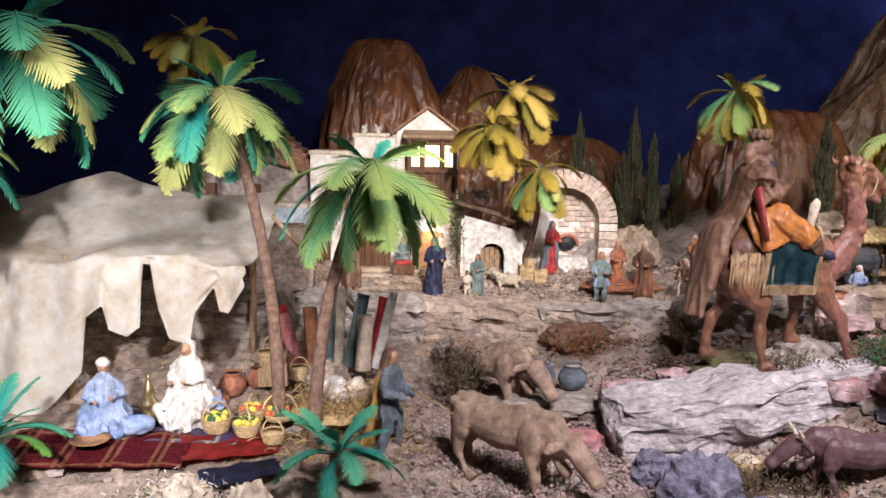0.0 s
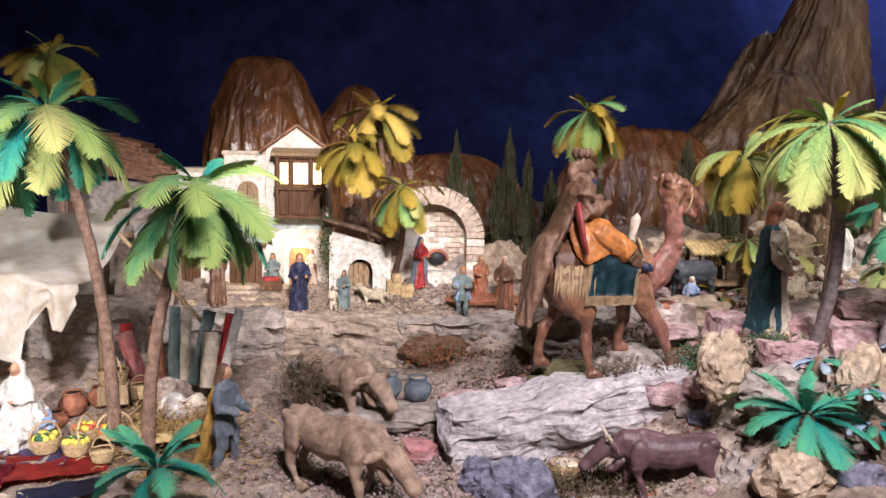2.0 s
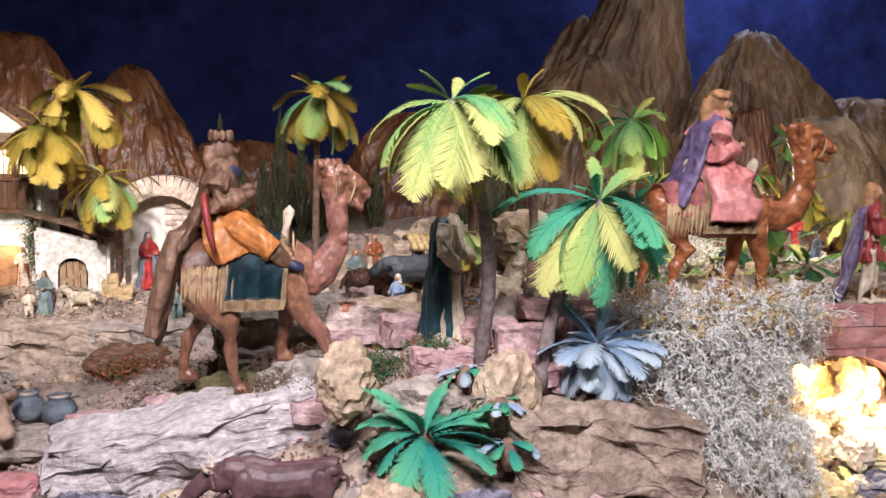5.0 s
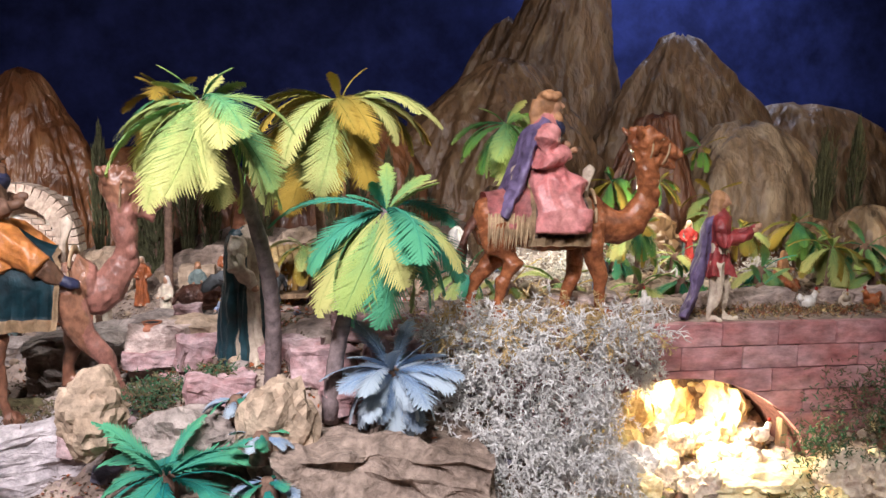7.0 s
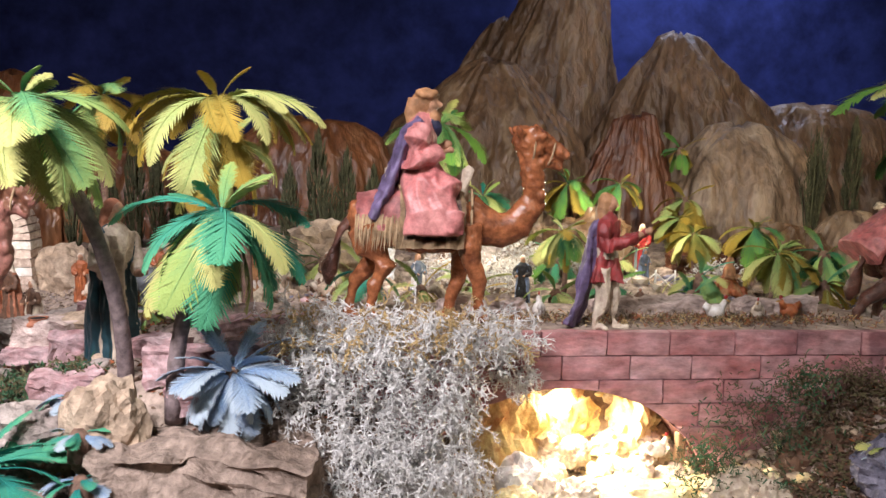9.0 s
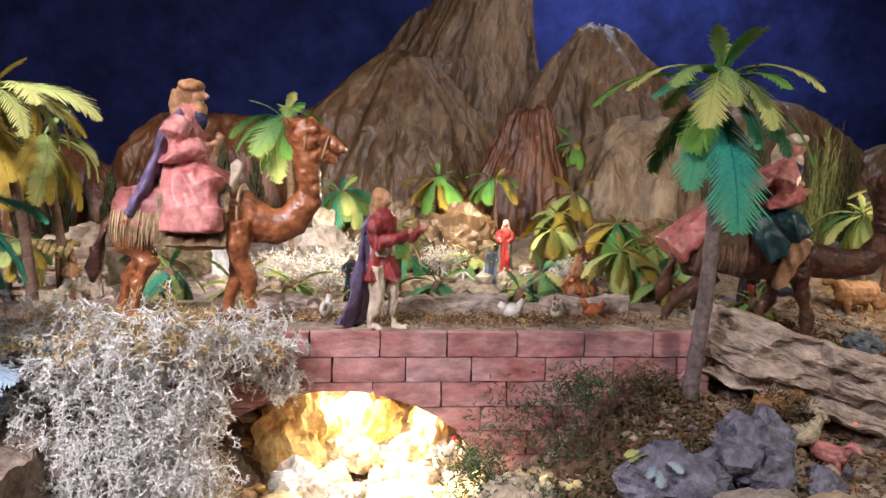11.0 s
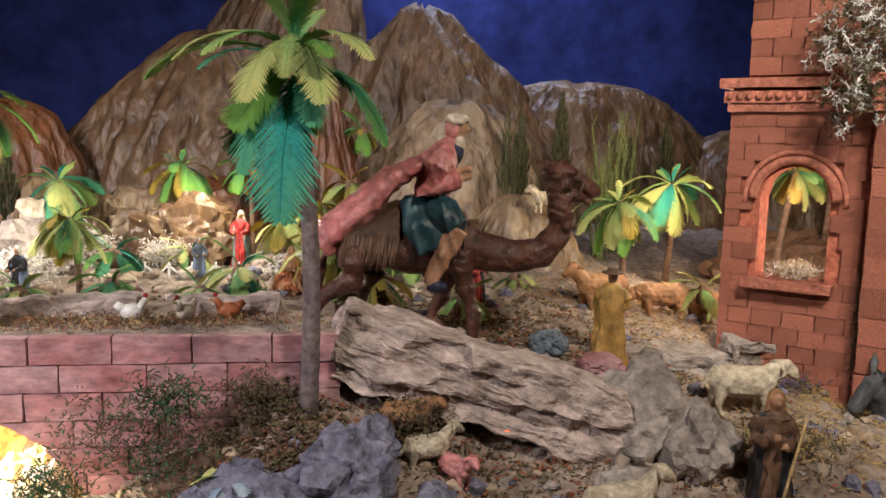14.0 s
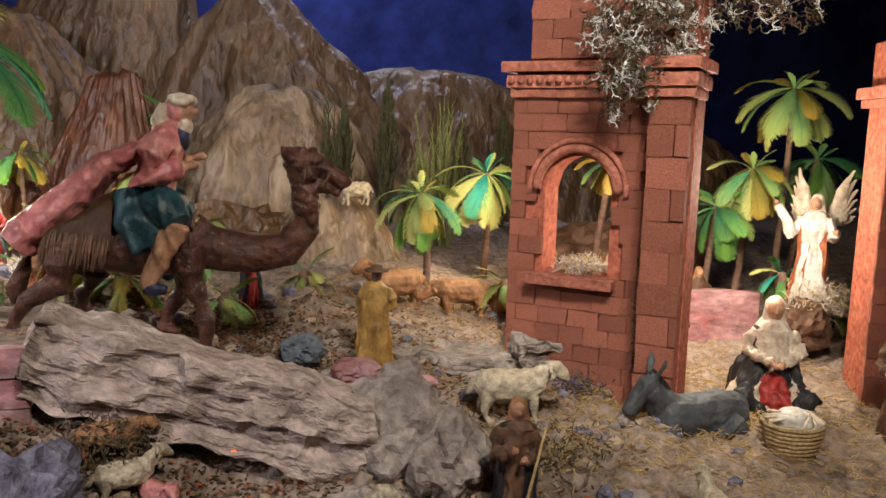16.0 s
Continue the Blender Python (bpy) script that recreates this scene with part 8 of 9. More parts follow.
rider((0.735, 1.872, 1.305), 6, 0.92, "orange", "drape", "brown", "drape", "brown", "dark-faced rider figurine in brown and orange robes with a crown", 60, -0.12, "folded", True, 0.02, "brown")
rider((1.822, 1.85, 1.42), 0, 0.98, "pink", "pink", "violet", "fawn", "skin", "bearded rider figurine in a rose-pink robe and violet cape", 61, 0.02)
rider((3.075, 1.915, 1.345), -3, 0.98, "tealrobe", "pink", "pink", "cream", "skin", "bareheaded rider figurine in a blue-grey tunic with a rose cape", 62, 0.3, "astride", False, 0.12, "skin")
bm = bmesh.new()
tube(bm, [(-0.02, 0.0, 0.05), (-0.06, -0.01, 0.03), (-0.085, -0.015, -0.03), (-0.1, -0.02, -0.1), (-0.12, -0.02, -0.17)], [(0.04, 0.02), (0.06, 0.024), (0.068, 0.024), (0.06, 0.02), (0.035, 0.01)], 24, up=(1, 0, 0))
for v in bm.verts:
    v.co += noise.noise_vector(Vector((v.co.x * 30, v.co.y * 30, v.co.z * 7))) * 0.012
bm = fuse(bm, 0.003, 2)
for v in bm.verts:
    v.co += v.normal * 0.005 * (0.6 - 2 * abs(noise.noise(Vector((v.co.x * 36, v.co.y * 40, v.co.z * 8)))))
solid("hide_drape", bm, "drape", (0.70, 1.87, 1.27), 6, "dusty brown hide drape over the camel's rump", "drape")
# red sash hanging beside the first rider
bm = bmesh.new()
tube(bm, [(0, 0, 0.05), (0.004, -0.018, 0.02), (0.012, -0.024, -0.03), (0.02, -0.026, -0.06)], [(0.022, 0.007), (0.016, 0.007), (0.012, 0.006), (0.014, 0.004)], 10, up=(1, 0, 0))
wobble(bm, 0.004, 50)
solid("sash", bm, "madder", (0.70, 1.80, 1.34), 0, "red cloth sash hanging on the saddle", "sash")


def ox(at, yaw, hide, label, k=1.0, horns=True, step=(0.03, -0.02, 0.02, -0.03), seed=0, down=0.0):
    bm = bmesh.new()
    tube(bm, [(-0.15, 0, 0.145), (-0.135, 0, 0.148), (-0.1, 0, 0.142), (-0.06, 0, 0.136), (-0.01, 0, 0.13), (0.035, 0, 0.132), (0.075, 0, 0.142), (0.11, 0, 0.145), (0.13, 0, 0.145)],
         [0.015, (0.032, 0.034), (0.043, 0.043), (0.046, 0.046), (0.05, 0.05), (0.047, 0.048), (0.044, 0.05), (0.036, 0.045), 0.02], 16)
    tube(bm, [(-0.14, 0, 0.176), (-0.06, 0, 0.177), (0.0, 0, 0.172), (0.07, 0, 0.186), (0.11, 0, 0.182)], [0.012, 0.01, 0.01, 0.014, 0.012], 8)
    for s in (-1, 1):
        ball(bm, (-0.125, s * 0.03, 0.168), (0.02, 0.012, 0.014), 0, 8, 6)
    hd = -0.03 - down
    tube(bm, [(0.09, 0, 0.15), (0.125, 0, 0.155), (0.15, 0, 0.158 + hd * 0.7), (0.17, 0, 0.16 + hd)], [(0.036, 0.048), (0.03, 0.04), (0.025, 0.032), 0.022], 12)
    tube(bm, [(0.152, 0, 0.178 + hd), (0.172, 0, 0.176 + hd), (0.198, 0, 0.155 + hd), (0.222, 0, 0.13 + hd), (0.24, 0, 0.113 + hd), (0.246, 0, 0.105 + hd)], [0.018, (0.03, 0.027), (0.025, 0.024), (0.02, 0.019), (0.021, 0.017), 0.012], 12)
    tube(bm, [(0.13, 0, 0.105), (0.155, 0, 0.09 + hd * 0.3), (0.17, 0, 0.11 + hd)], [0.012, 0.014, 0.01], 6)
    for s in (-1, 1):
        tube(bm, [(0.165, s * 0.02, 0.185 + hd), (0.155, s * 0.055, 0.18 + hd), (0.15, s * 0.066, 0.172 + hd)], [(0.008, 0.01), (0.006, 0.013), 0.004], 7)
        if horns:
            tube(bm, [(0.168, s * 0.014, 0.195 + hd), (0.172, s * 0.04, 0.208 + hd), (0.185, s * 0.046, 0.228 + hd)], [0.007, 0.006, 0.002], 7, 1)
    for x, y in ((-0.1, -0.048), (-0.1, 0.048), (0.085, -0.044), (0.085, 0.044)):
        ball(bm, (x, y * 0.8, 0.13), (0.03, 0.016, 0.045), 0, 10, 8)
    tube(bm, [(-0.145, 0, 0.155), (-0.165, 0.005, 0.14), (-0.165, 0.01, 0.08), (-0.16, 0.01, 0.055)], [0.007, 0.006, 0.006, 0.012], 7)
    legs4(bm, -0.112, 0.088, 0.125, 0.0125, 0.03, 0, step)
    bm = fuse(bm, 0.0028, 3)
    for v in bm.verts:
        v.co += v.normal * (0.003 * noise.noise(v.co * 24 + Vector((seed, 0, 0))) + 0.0006 * noise.noise(v.co * 80))
    return solid("ox_figurine", bm, [hide, "cream"], at, yaw, label, "ox figurine", "ox figurines", size=k)


ox((0.145, 1.65, 0.765), -42, "oxhide", "dusty tan painted ox walking with its head low", 0.95, False, down=0.012)
ox((0.135, 2.06, 0.80), -50, "oxhide", "dusty tan painted ox behind the other", 0.92, False, seed=2)
ox((0.85, 1.555, 0.79), 176, "oxdark", "glossy dark plum painted ox", 0.74, True, down=0.0)


def sheep(at, yaw, hide, label, k=1.0, lying=False, head_down=0.0, kind_name="sheep", tail=True, group="sheep figurines"):
    bm = bmesh.new()
    z = 0.028 if lying else 0.055
    tube(bm, [(-0.055, 0, z + 0.002), (-0.045, 0, z + 0.004), (-0.015, 0, z), (0.02, 0, z), (0.045, 0, z + 0.006), (0.055, 0, z + 0.008)], [0.01, 0.022, 0.028, 0.027, 0.022, 0.01], 12)
    tube(bm, [(0.04, 0, z + 0.01), (0.058, 0, z + 0.026 - head_down * 0.5), (0.066, 0, z + 0.034 - head_down)], [0.018, 0.015, 0.013], 9)
    tube(bm, [(0.058, 0, z + 0.043 - head_down), (0.07, 0, z + 0.04 - head_down), (0.088, 0, z + 0.026 - head_down), (0.093, 0, z + 0.021 - head_down)], [0.009, 0.014, 0.009, 0.005], 9)
    for s in (-1, 1):
        tube(bm, [(0.062, s * 0.01, z + 0.045 - head_down), (0.058, s * 0.026, z + 0.04 - head_down)], [0.005, 0.003], 5)
    if lying:
        for x in (-0.03, 0.035):
            for s in (-1, 1):
                tube(bm, [(x, s * 0.02, 0.02), (x + 0.03, s * 0.03, 0.008)], [0.01, 0.006], 6)
    else:
        legs4(bm, -0.038, 0.034, 0.045, 0.006, 0.014, 0, (0.006, -0.004, 0.004, -0.006))
    if tail:
        tube(bm, [(-0.055, 0, z + 0.01), (-0.066, 0, z - 0.012)], [0.006, 0.004], 6)
    bm = fuse(bm, 0.0022, 1)
    wobble(bm, 0.0022, 90)
    return solid(kind_name, bm, [hide], at, yaw, label, kind_name + " figurine", group, size=k)


for x, y, yaw, hd, k, lb, ly, dn in (
        (3.75, 1.85, -8, "fleece", 1.28, "cream painted sheep standing by the shepherd", False, 0.012), (3.05, 1.66, 20, "fleece", 0.8, "grey-white painted sheep under the slab", False, 0.0),
        (3.02, 1.72, 10, "fawn", 0.85, "orange-brown painted sheep under the slab", False, 0.02), (3.10, 1.64, -60, "pink", 0.7, "pink-marked white painted lamb under the slab", False, 0.0),
        (3.04, 1.44, 160, "fleece", 1.3, "cream painted sheep lying on the grass", True, 0.02), (3.22, 1.52, 185, "fleece", 1.0, "cream painted sheep grazing", False, 0.035),
        (3.36, 1.52, 10, "fleece", 1.15, "cream painted sheep with raised head", False, 0.0), (3.98, 1.47, 80, "fleece", 0.9, "cream painted lamb standing on straw", False, 0.0),
        (0.23, 2.72, 170, "fleece", 0.75, "white painted lamb in the street", False, 0.0), (4.36, 2.3, 190, "black", 1.1, "black painted ram behind the stable", False, 0.0),
        (3.63, 2.42, 190, "fawn", 1.3, "fawn painted goat behind the yellow cloak", False, 0.0), (3.80, 2.4, 175, "fawn", 1.2, "fawn painted goat with lowered head", False, 0.04),
        (3.95, 2.42, 170, "fawn", 1.2, "fawn painted goat by the tower", False, 0.035), (1.2, 2.32, 200, "donkeyhide", 1.4, "grey painted donkey among the folk", False, 0.03),
        (1.08, 2.36, 20, "cameldark", 1.3, "dark brown painted goat among the folk", False, 0.0), (1.95, 2.16, 170, "fleece", 0.8, "white painted goat behind the bridge", False, 0.0), (1.42, 2.15, 20, "fleece", 0.9, "cream painted sheep behind the palm", False, 0.0)):
    sheep(gz(x, y), yaw, hd, lb, k, ly, dn)
sheep((3.58, 2.84, 1.285), 190, "fleece", "white painted lamb on the cloth mound", 0.85)


def donkey():
    bm = bmesh.new()
    tube(bm, [(-0.125, 0, 0.04), (-0.11, 0, 0.05), (-0.06, 0, 0.055), (0.0, 0, 0.052), (0.06, 0, 0.055), (0.09, 0, 0.06), (0.105, 0, 0.062)], [0.015, 0.042, 0.05, 0.048, 0.048, 0.04, 0.015], 14)
    tube(bm, [(0.07, 0, 0.075), (0.10, 0, 0.095), (0.12, 0, 0.12)], [(0.03, 0.038), (0.025, 0.032), 0.024], 10)
    tube(bm, [(0.105, 0, 0.14), (0.125, 0, 0.13), (0.15, 0, 0.10), (0.165, 0, 0.078), (0.168, 0, 0.07)], [0.016, (0.022, 0.024), (0.018, 0.018), (0.016, 0.016), 0.009], 10)
    for s in (-1, 1):
        tube(bm, [(0.112, s * 0.012, 0.145), (0.102, s * 0.024, 0.175), (0.1, s * 0.026, 0.195)], [0.006, (0.009, 0.005), 0.002], 7)
        tube(bm, [(0.07, s * 0.04, 0.035), (0.12, s * 0.045, 0.02), (0.09, s * 0.05, 0.008)], [0.02, 0.014, 0.01], 8)
        tube(bm, [(-0.08, s * 0.04, 0.04), (-0.03, s * 0.06, 0.02), (-0.075, s * 0.062, 0.01)], [0.03, 0.018, 0.011], 8)
    for q in range(8):
        ball(bm, (0.07 + 0.006 * q, 0.0, 0.112 + 0.006 * q), (0.01, 0.005, 0.012), 1, 6, 5)
    tube(bm, [(-0.12, 0, 0.06), (-0.135, 0.02, 0.03), (-0.12, 0.04, 0.012)], [0.006, 0.005, 0.008], 6, 1)
    bm = fuse(bm, 0.0026, 2)
    wobble(bm, 0.0025, 50)
    solid("donkey", bm, ["donkeyhide", "black"], (4.17, 1.85, 0.875), 186, "grey painted donkey lying on the straw", "donkey figurine")


donkey()


def hen(at, yaw, mat, label, k=1.0):
    bm = bmesh.new()
    ball(bm, (0, 0, 0.022), (0.024, 0.016, 0.018), 0, 10, 8)
    tube(bm, [(0.014, 0, 0.028), (0.022, 0, 0.042), (0.026, 0, 0.048)], [0.01, 0.007, 0.006], 7)
    tube(bm, [(-0.014, 0, 0.026), (-0.032, 0, 0.04)], [(0.008, 0.012), (0.003, 0.008)], 6)
    ball(bm, (0.026, 0, 0.056), (0.006, 0.002, 0.005), 1, 6, 5)
    tube(bm, [(0.03, 0, 0.047), (0.038, 0, 0.045)], [0.003, 0.001], 5, 2)
    for s in (-1, 1):
        tube(bm, [(0, s * 0.006, 0.01), (0, s * 0.006, -0.002)], [0.002, 0.002], 5, 2)
    solid("hen", bm, [mat, "red", "ochre"], at, yaw, label, "hen figurine", "hen figurines", size=k)


for x, y, z, yaw, m in ((2.50, 1.88, 1.15, 10, "white"), (2.60, 1.88, 1.15, 240, "cream"), (2.68, 1.89, 1.15, 190, "rust"), (2.10, 1.90, 1.15, 80, "white"), (2.35, 1.80, 0.86, 20, "white")):
    hen((x, y, z), yaw, m, "small painted hen on the bridge" if z > 1 else "white painted dove in the grotto", 0.95)
for i, (x, z) in enumerate(((0.135, 1.275), (0.16, 1.272), (-0.29, 1.495), (-0.24, 1.495))):
    hen((x, 2.88 if i < 2 else 3.02, z), 40 * i, "white", "small white painted dove on a roof", 0.8)


# ---------- cloth tent and market goods ----------
EDGE_X = (-1.5, -0.93, -0.84, -0.825, -0.775, -0.765, -0.735, -0.705, -0.695, -0.668, -0.658, -0.63, -0.57, -0.56, -0.524, -0.515, -0.49, -0.45)
EDGE_DROP = (0.36, 0.36, 0.26, 0.13, 0.10, 0.16, 0.19, 0.17, 0.02, 0.02, 0.12, 0.19, 0.18, 0.11, 0.05, 0.11, 0.11, 0.04)


def tent():
    t = thing("cloth_tent", (0, 0, 0), 0, "cream canvas market awning hanging in scallops over poles", "awning")
    bm = bmesh.new()
    nx, nv = 230, 36
    g = []
    for i in range(nx + 1):
        x = -1.5 + 1.05 * i / nx
        row = []
        drop = float(np.interp(x, EDGE_X, EDGE_DROP))
        sag = 0.012 * math.cos((x + 0.7) * 13)
        for j in range(nv + 1):
            f = j / nv
            if f < 0.5:
                k = f / 0.5
                y = 2.28 - 0.42 * k
                z = 1.31 + 0.07 * math.exp(-((x + 0.95) / 0.16) ** 2) * (1 - k) - 0.11 * k + sag * k + 0.035 * (x + 0.9) * (1 - k) * 1.5
                z -= 0.035 * math.sin(math.pi * k)
                y += 0.01 * math.sin(9 * k + x * 12)
                z += 0.008 * math.sin(x * 30 + k * 7) * k
            else:
                k = (f - 0.5) / 0.5
                z = 1.20 + sag - drop * k
                y = 1.86 - 0.02 * k + 0.02 * math.sin(x * 34) * k + 0.008 * math.sin(x * 61 + 2 * k)
            row.append(bm.verts.new(Vector((x, y, z)) + noise.noise_vector(Vector((x * 9, f * 6, 1))) * 0.012))
        g.append(row)
    for i in range(nx):
        for j in range(nv):
            bm.faces.new((g[i][j], g[i][j + 1], g[i + 1][j + 1], g[i + 1][j]))
    bmesh.ops.solidify(bm, geom=bm.faces, thickness=0.003)
    part("canopy", bm, "canvas", t, "creased cream canvas")
    for x, y, top in ((-0.90, 1.92, 1.2), (-0.52, 2.2, 1.26), (-1.3, 1.95, 1.2), (-0.9, 2.25, 1.32)):
        bm = bmesh.new()
        z0 = ground_z(x, y) - 0.02
        tube(bm, [(x, y, z0), (x + 0.005, y, (z0 + top) / 2), (x, y, top)], [0.01, 0.009, 0.008], 8)
        part("pole", bm, "palewood", t, "round wooden pole")


tent()


def rug(at, size, yaw, mats, label, seed):
    bm = bmesh.new()
    nx, ny = 44, 20
    g = []
    for i in range(nx + 1):
        row = []
        for j in range(ny + 1):
            x, y = (i / nx - 0.5) * size[0], (j / ny - 0.5) * size[1]
            c, s = math.cos(radians(yaw)), math.sin(radians(yaw))
            wx, wy = at[0] + x * c - y * s, at[1] + x * s + y * c
            row.append(bm.verts.new((wx, wy, level(wx, wy) + 0.026 + 0.006 * noise.noise(Vector((wx * 22, wy * 22, seed))))))
        g.append(row)
    for i in range(nx):
        for j in range(ny):
            f = bm.faces.new((g[i][j], g[i + 1][j], g[i + 1][j + 1], g[i][j + 1]))
            f.material_index = 1 if (i % 11 in (3, 5) or j in (1, ny - 2)) and len(mats) > 1 else 0
    bmesh.ops.solidify(bm, geom=bm.faces, thickness=0.004)
    solid("rug", bm, mats, label=label, category="rug")


rug((-0.72, 1.64, 0), (0.38, 0.15), 4, ["ruby", "terracotta"], "dark red woven rug with pale stripes", 1)
rug((-0.45, 1.68, 0), (0.2, 0.11), 18, ["red"], "plain red cloth under the fruit baskets", 2)
rug((-0.40, 1.57, 0), (0.16, 0.07), 25, ["navy"], "crumpled dark blue cloth", 3)
rug((-0.62, 1.76, 0), (0.36, 0.16), 0, ["violet", "cream"], "striped violet blanket under the seated figurines", 4)


def lathe(bm, prof, seg=18, mi=0):
    rings_up(bm, [(z, r, r, 0, 0) for r, z in prof], seg, mi, 3)


def basket(at, r, h, label, fruit=(), lid=False, seed=0):
    t = thing("basket", at, seed * 40, label, "basket", "wicker baskets")
    n = 9
    for k in range(n):
        bm = bmesh.new()
        z = h * k / (n - 1)
        rr = r * (0.72 + 0.28 * (k / (n - 1)) ** 0.7)
        tube(bm, [((rr + 0.0012 * (-1) ** q) * math.cos(q * math.tau / 24), (rr + 0.0012 * (-1) ** q) * math.sin(q * math.tau / 24), z) for q in range(25)], [h / n * 0.62] * 25, 5)
        part("wicker_ring", bm, "wicker", t)
    bm = bmesh.new()
    rings_up(bm, [(0, r * 0.68, r * 0.68, 0, 0), (h * 0.95, r * 0.93, r * 0.93, 0, 0)], 20, 0, 3)
    part("body", bm, "wicker", t, "woven wicker body")
    bm = bmesh.new()
    tube(bm, [(r * math.cos(a), 0, h * 0.9 + r * 1.15 * math.sin(a)) for a in np.linspace(0, math.pi, 16)], [r * 0.075] * 16, 6, up=(0, 1, 0))
    part("handle", bm, "wicker", t, "twisted wicker handle")
    rnd = random.Random(seed)
    me = {}
    for f in set(fruit):
        b = bmesh.new()
        ball(b, (0, 0, 0), r * 0.24, 0, 10, 8)
        me[f] = mesh_of(b, "fruit", [f])
    for q in range(22 if fruit else 0):
        a, d = rnd.random() * math.tau, r * 0.75 * math.sqrt(rnd.random())
        share("fruit", me[fruit[q % len(fruit)]], t, pose(d * math.cos(a), d * math.sin(a), h * 0.95 + r * 0.22 * (1 - d / r) + rnd.uniform(0, 0.004)))
    return t


FY = ("fruit_y", "fruit_y", "bushgreen")
for i, (x, y, r, h, lb, fr) in enumerate((
        (-0.495, 1.74, 0.033, 0.03, "cream wicker basket full of yellow fruit", FY), (-0.43, 1.80, 0.03, 0.028, "brown wicker basket of red and yellow fruit", ("fruit_r", "fruit_y")),
        (-0.425, 1.73, 0.03, 0.026, "wicker basket full of yellow-green fruit", FY), (-0.36, 1.70, 0.026, 0.024, "pale empty wicker basket", ()),
        (-0.37, 1.82, 0.04, 0.016, "flat wicker basket of mixed vegetables", ("bushgreen", "fruit_r", "fruit_y")))):
    basket((x, y, level(x, y) + 0.03), r, h, lb, fr, seed=i + 1)
solid("wooden_crate", rough_box(610, (0.07, 0.06, 0.05), 0.03, 0.05, 3), "palewood", (-0.415, 1.97, 0.90), 10, "rough wooden crate under a basket", "crate", smooth=False)
basket((-0.415, 1.96, 0.925), 0.036, 0.035, "cream wicker basket standing on a crate", (), seed=8)
basket((-0.345, 1.95, 0.895), 0.024, 0.03, "brown wicker basket by the cloth rolls", (), seed=9)


def jar(at, r, h, mat, label, name="jar", inside="black", tilt=0):
    bm = bmesh.new()
    lathe(bm, [(r * 0.55, 0), (r * 0.8, h * 0.12), (r, h * 0.42), (r * 0.92, h * 0.66), (r * 0.6, h * 0.85), (r * 0.62, h * 0.93), (r * 0.72, h), (r * 0.58, h * 1.0), (r * 0.5, h * 0.9)])
    wobble(bm, 0.001, 50)
    t = solid(name, bm, [mat], at, 0, label, name, "clay vessels")
    t.matrix_basis = pose(*at, 0, tilt, 0)
    # disc in the mouth: grain, or black painted for an empty jar's shaded hollow
    bm = bmesh.new()
    lathe(bm, [(r * 0.56, h * 0.94), (r * 0.56, h * 0.955)])
    part("contents", bm, inside, t, "")
    return t


for x, y, r, h, m, ins, lb in ((0.27, 2.06, 0.036, 0.065, "slate", "cream", "dark blue-grey pot full of pale grain"), (0.345, 2.03, 0.038, 0.065, "slate", "cream", "dark blue-grey pot full of pale grain by the rock"),
                               (-0.52, 1.98, 0.035, 0.06, "terracotta", "black", "round brown terracotta market jar"), (-0.46, 2.0, 0.03, 0.05, "terracotta", "black", "small brown terracotta market jar"), (-0.54, 1.93, 0.026, 0.04, "terracotta", "black", "squat brown terracotta market jar"),
                               (-0.66, 2.02, 0.025, 0.03, "black", "cream", "dark bowl of pale flour"), (0.62, 2.82, 0.02, 0.05, "terracotta", "black", "small terracotta jar by the oven"), (0.57, 2.8, 0.018, 0.04, "terracotta", "black", "small terracotta jug by the oven")):
    z = 0.855 if 0.2 < x < 0.4 else ground_z(x, y) - 0.002
    jar((x, y, z), r, h, m, lb, inside=ins)
bm = bmesh.new()
lathe(bm, [(0.019, 0), (0.021, 0.006), (0.012, 0.014), (0.019, 0.03), (0.02, 0.04), (0.012, 0.052), (0.014, 0.058), (0.011, 0.07), (0.008, 0.085), (0.004, 0.092), (0.005, 0.1), (0.001, 0.106)])
solid("coffee_pot", bm, "brass", (-0.655, 1.77, 0.85), 0, "tall brass coffee pot on the rug", "coffee pot")
bm = bmesh.new()
lathe(bm, [(0.02, 0), (0.04, 0.006), (0.042, 0.009), (0.03, 0.006)])
solid("dish", bm, "fawn", (-0.73, 1.63, 0.848), 0, "shallow brown dish on the rug", "dish")
solid("folded_cloth", stone(31, (0.035, 0.025, 0.022), 0.12), "blue", (-0.655, 1.70, 0.862), 20, "pale blue striped cloth bundle", "cloth", smooth=True)
solid("sack", stone(32, (0.04, 0.035, 0.045), 0.18), "white", (-0.245, 1.88, 0.875), 0, "white lumpy sack by the cloth rolls", "sack", smooth=True)
solid("sack", stone(33, (0.035, 0.03, 0.045), 0.15), "cream", (-0.2, 1.89, 0.872), 30, "striped cream sack by the cloth rolls", "sack", smooth=True)
solid("hay", stone(34, (0.1, 0.08, 0.018), 0.25), "straw", (-0.24, 1.85, 0.85), 0, "heap of loose yellow hay", "hay", smooth=True)
bush((-0.24, 1.85, 0.87), (0.12, 0.1, 0.035), 1500, ("straw", "ochre", "twig"), "loose_hay", "loose hay on the heap", 71, 0.03, 0, 0.0008, "hay")


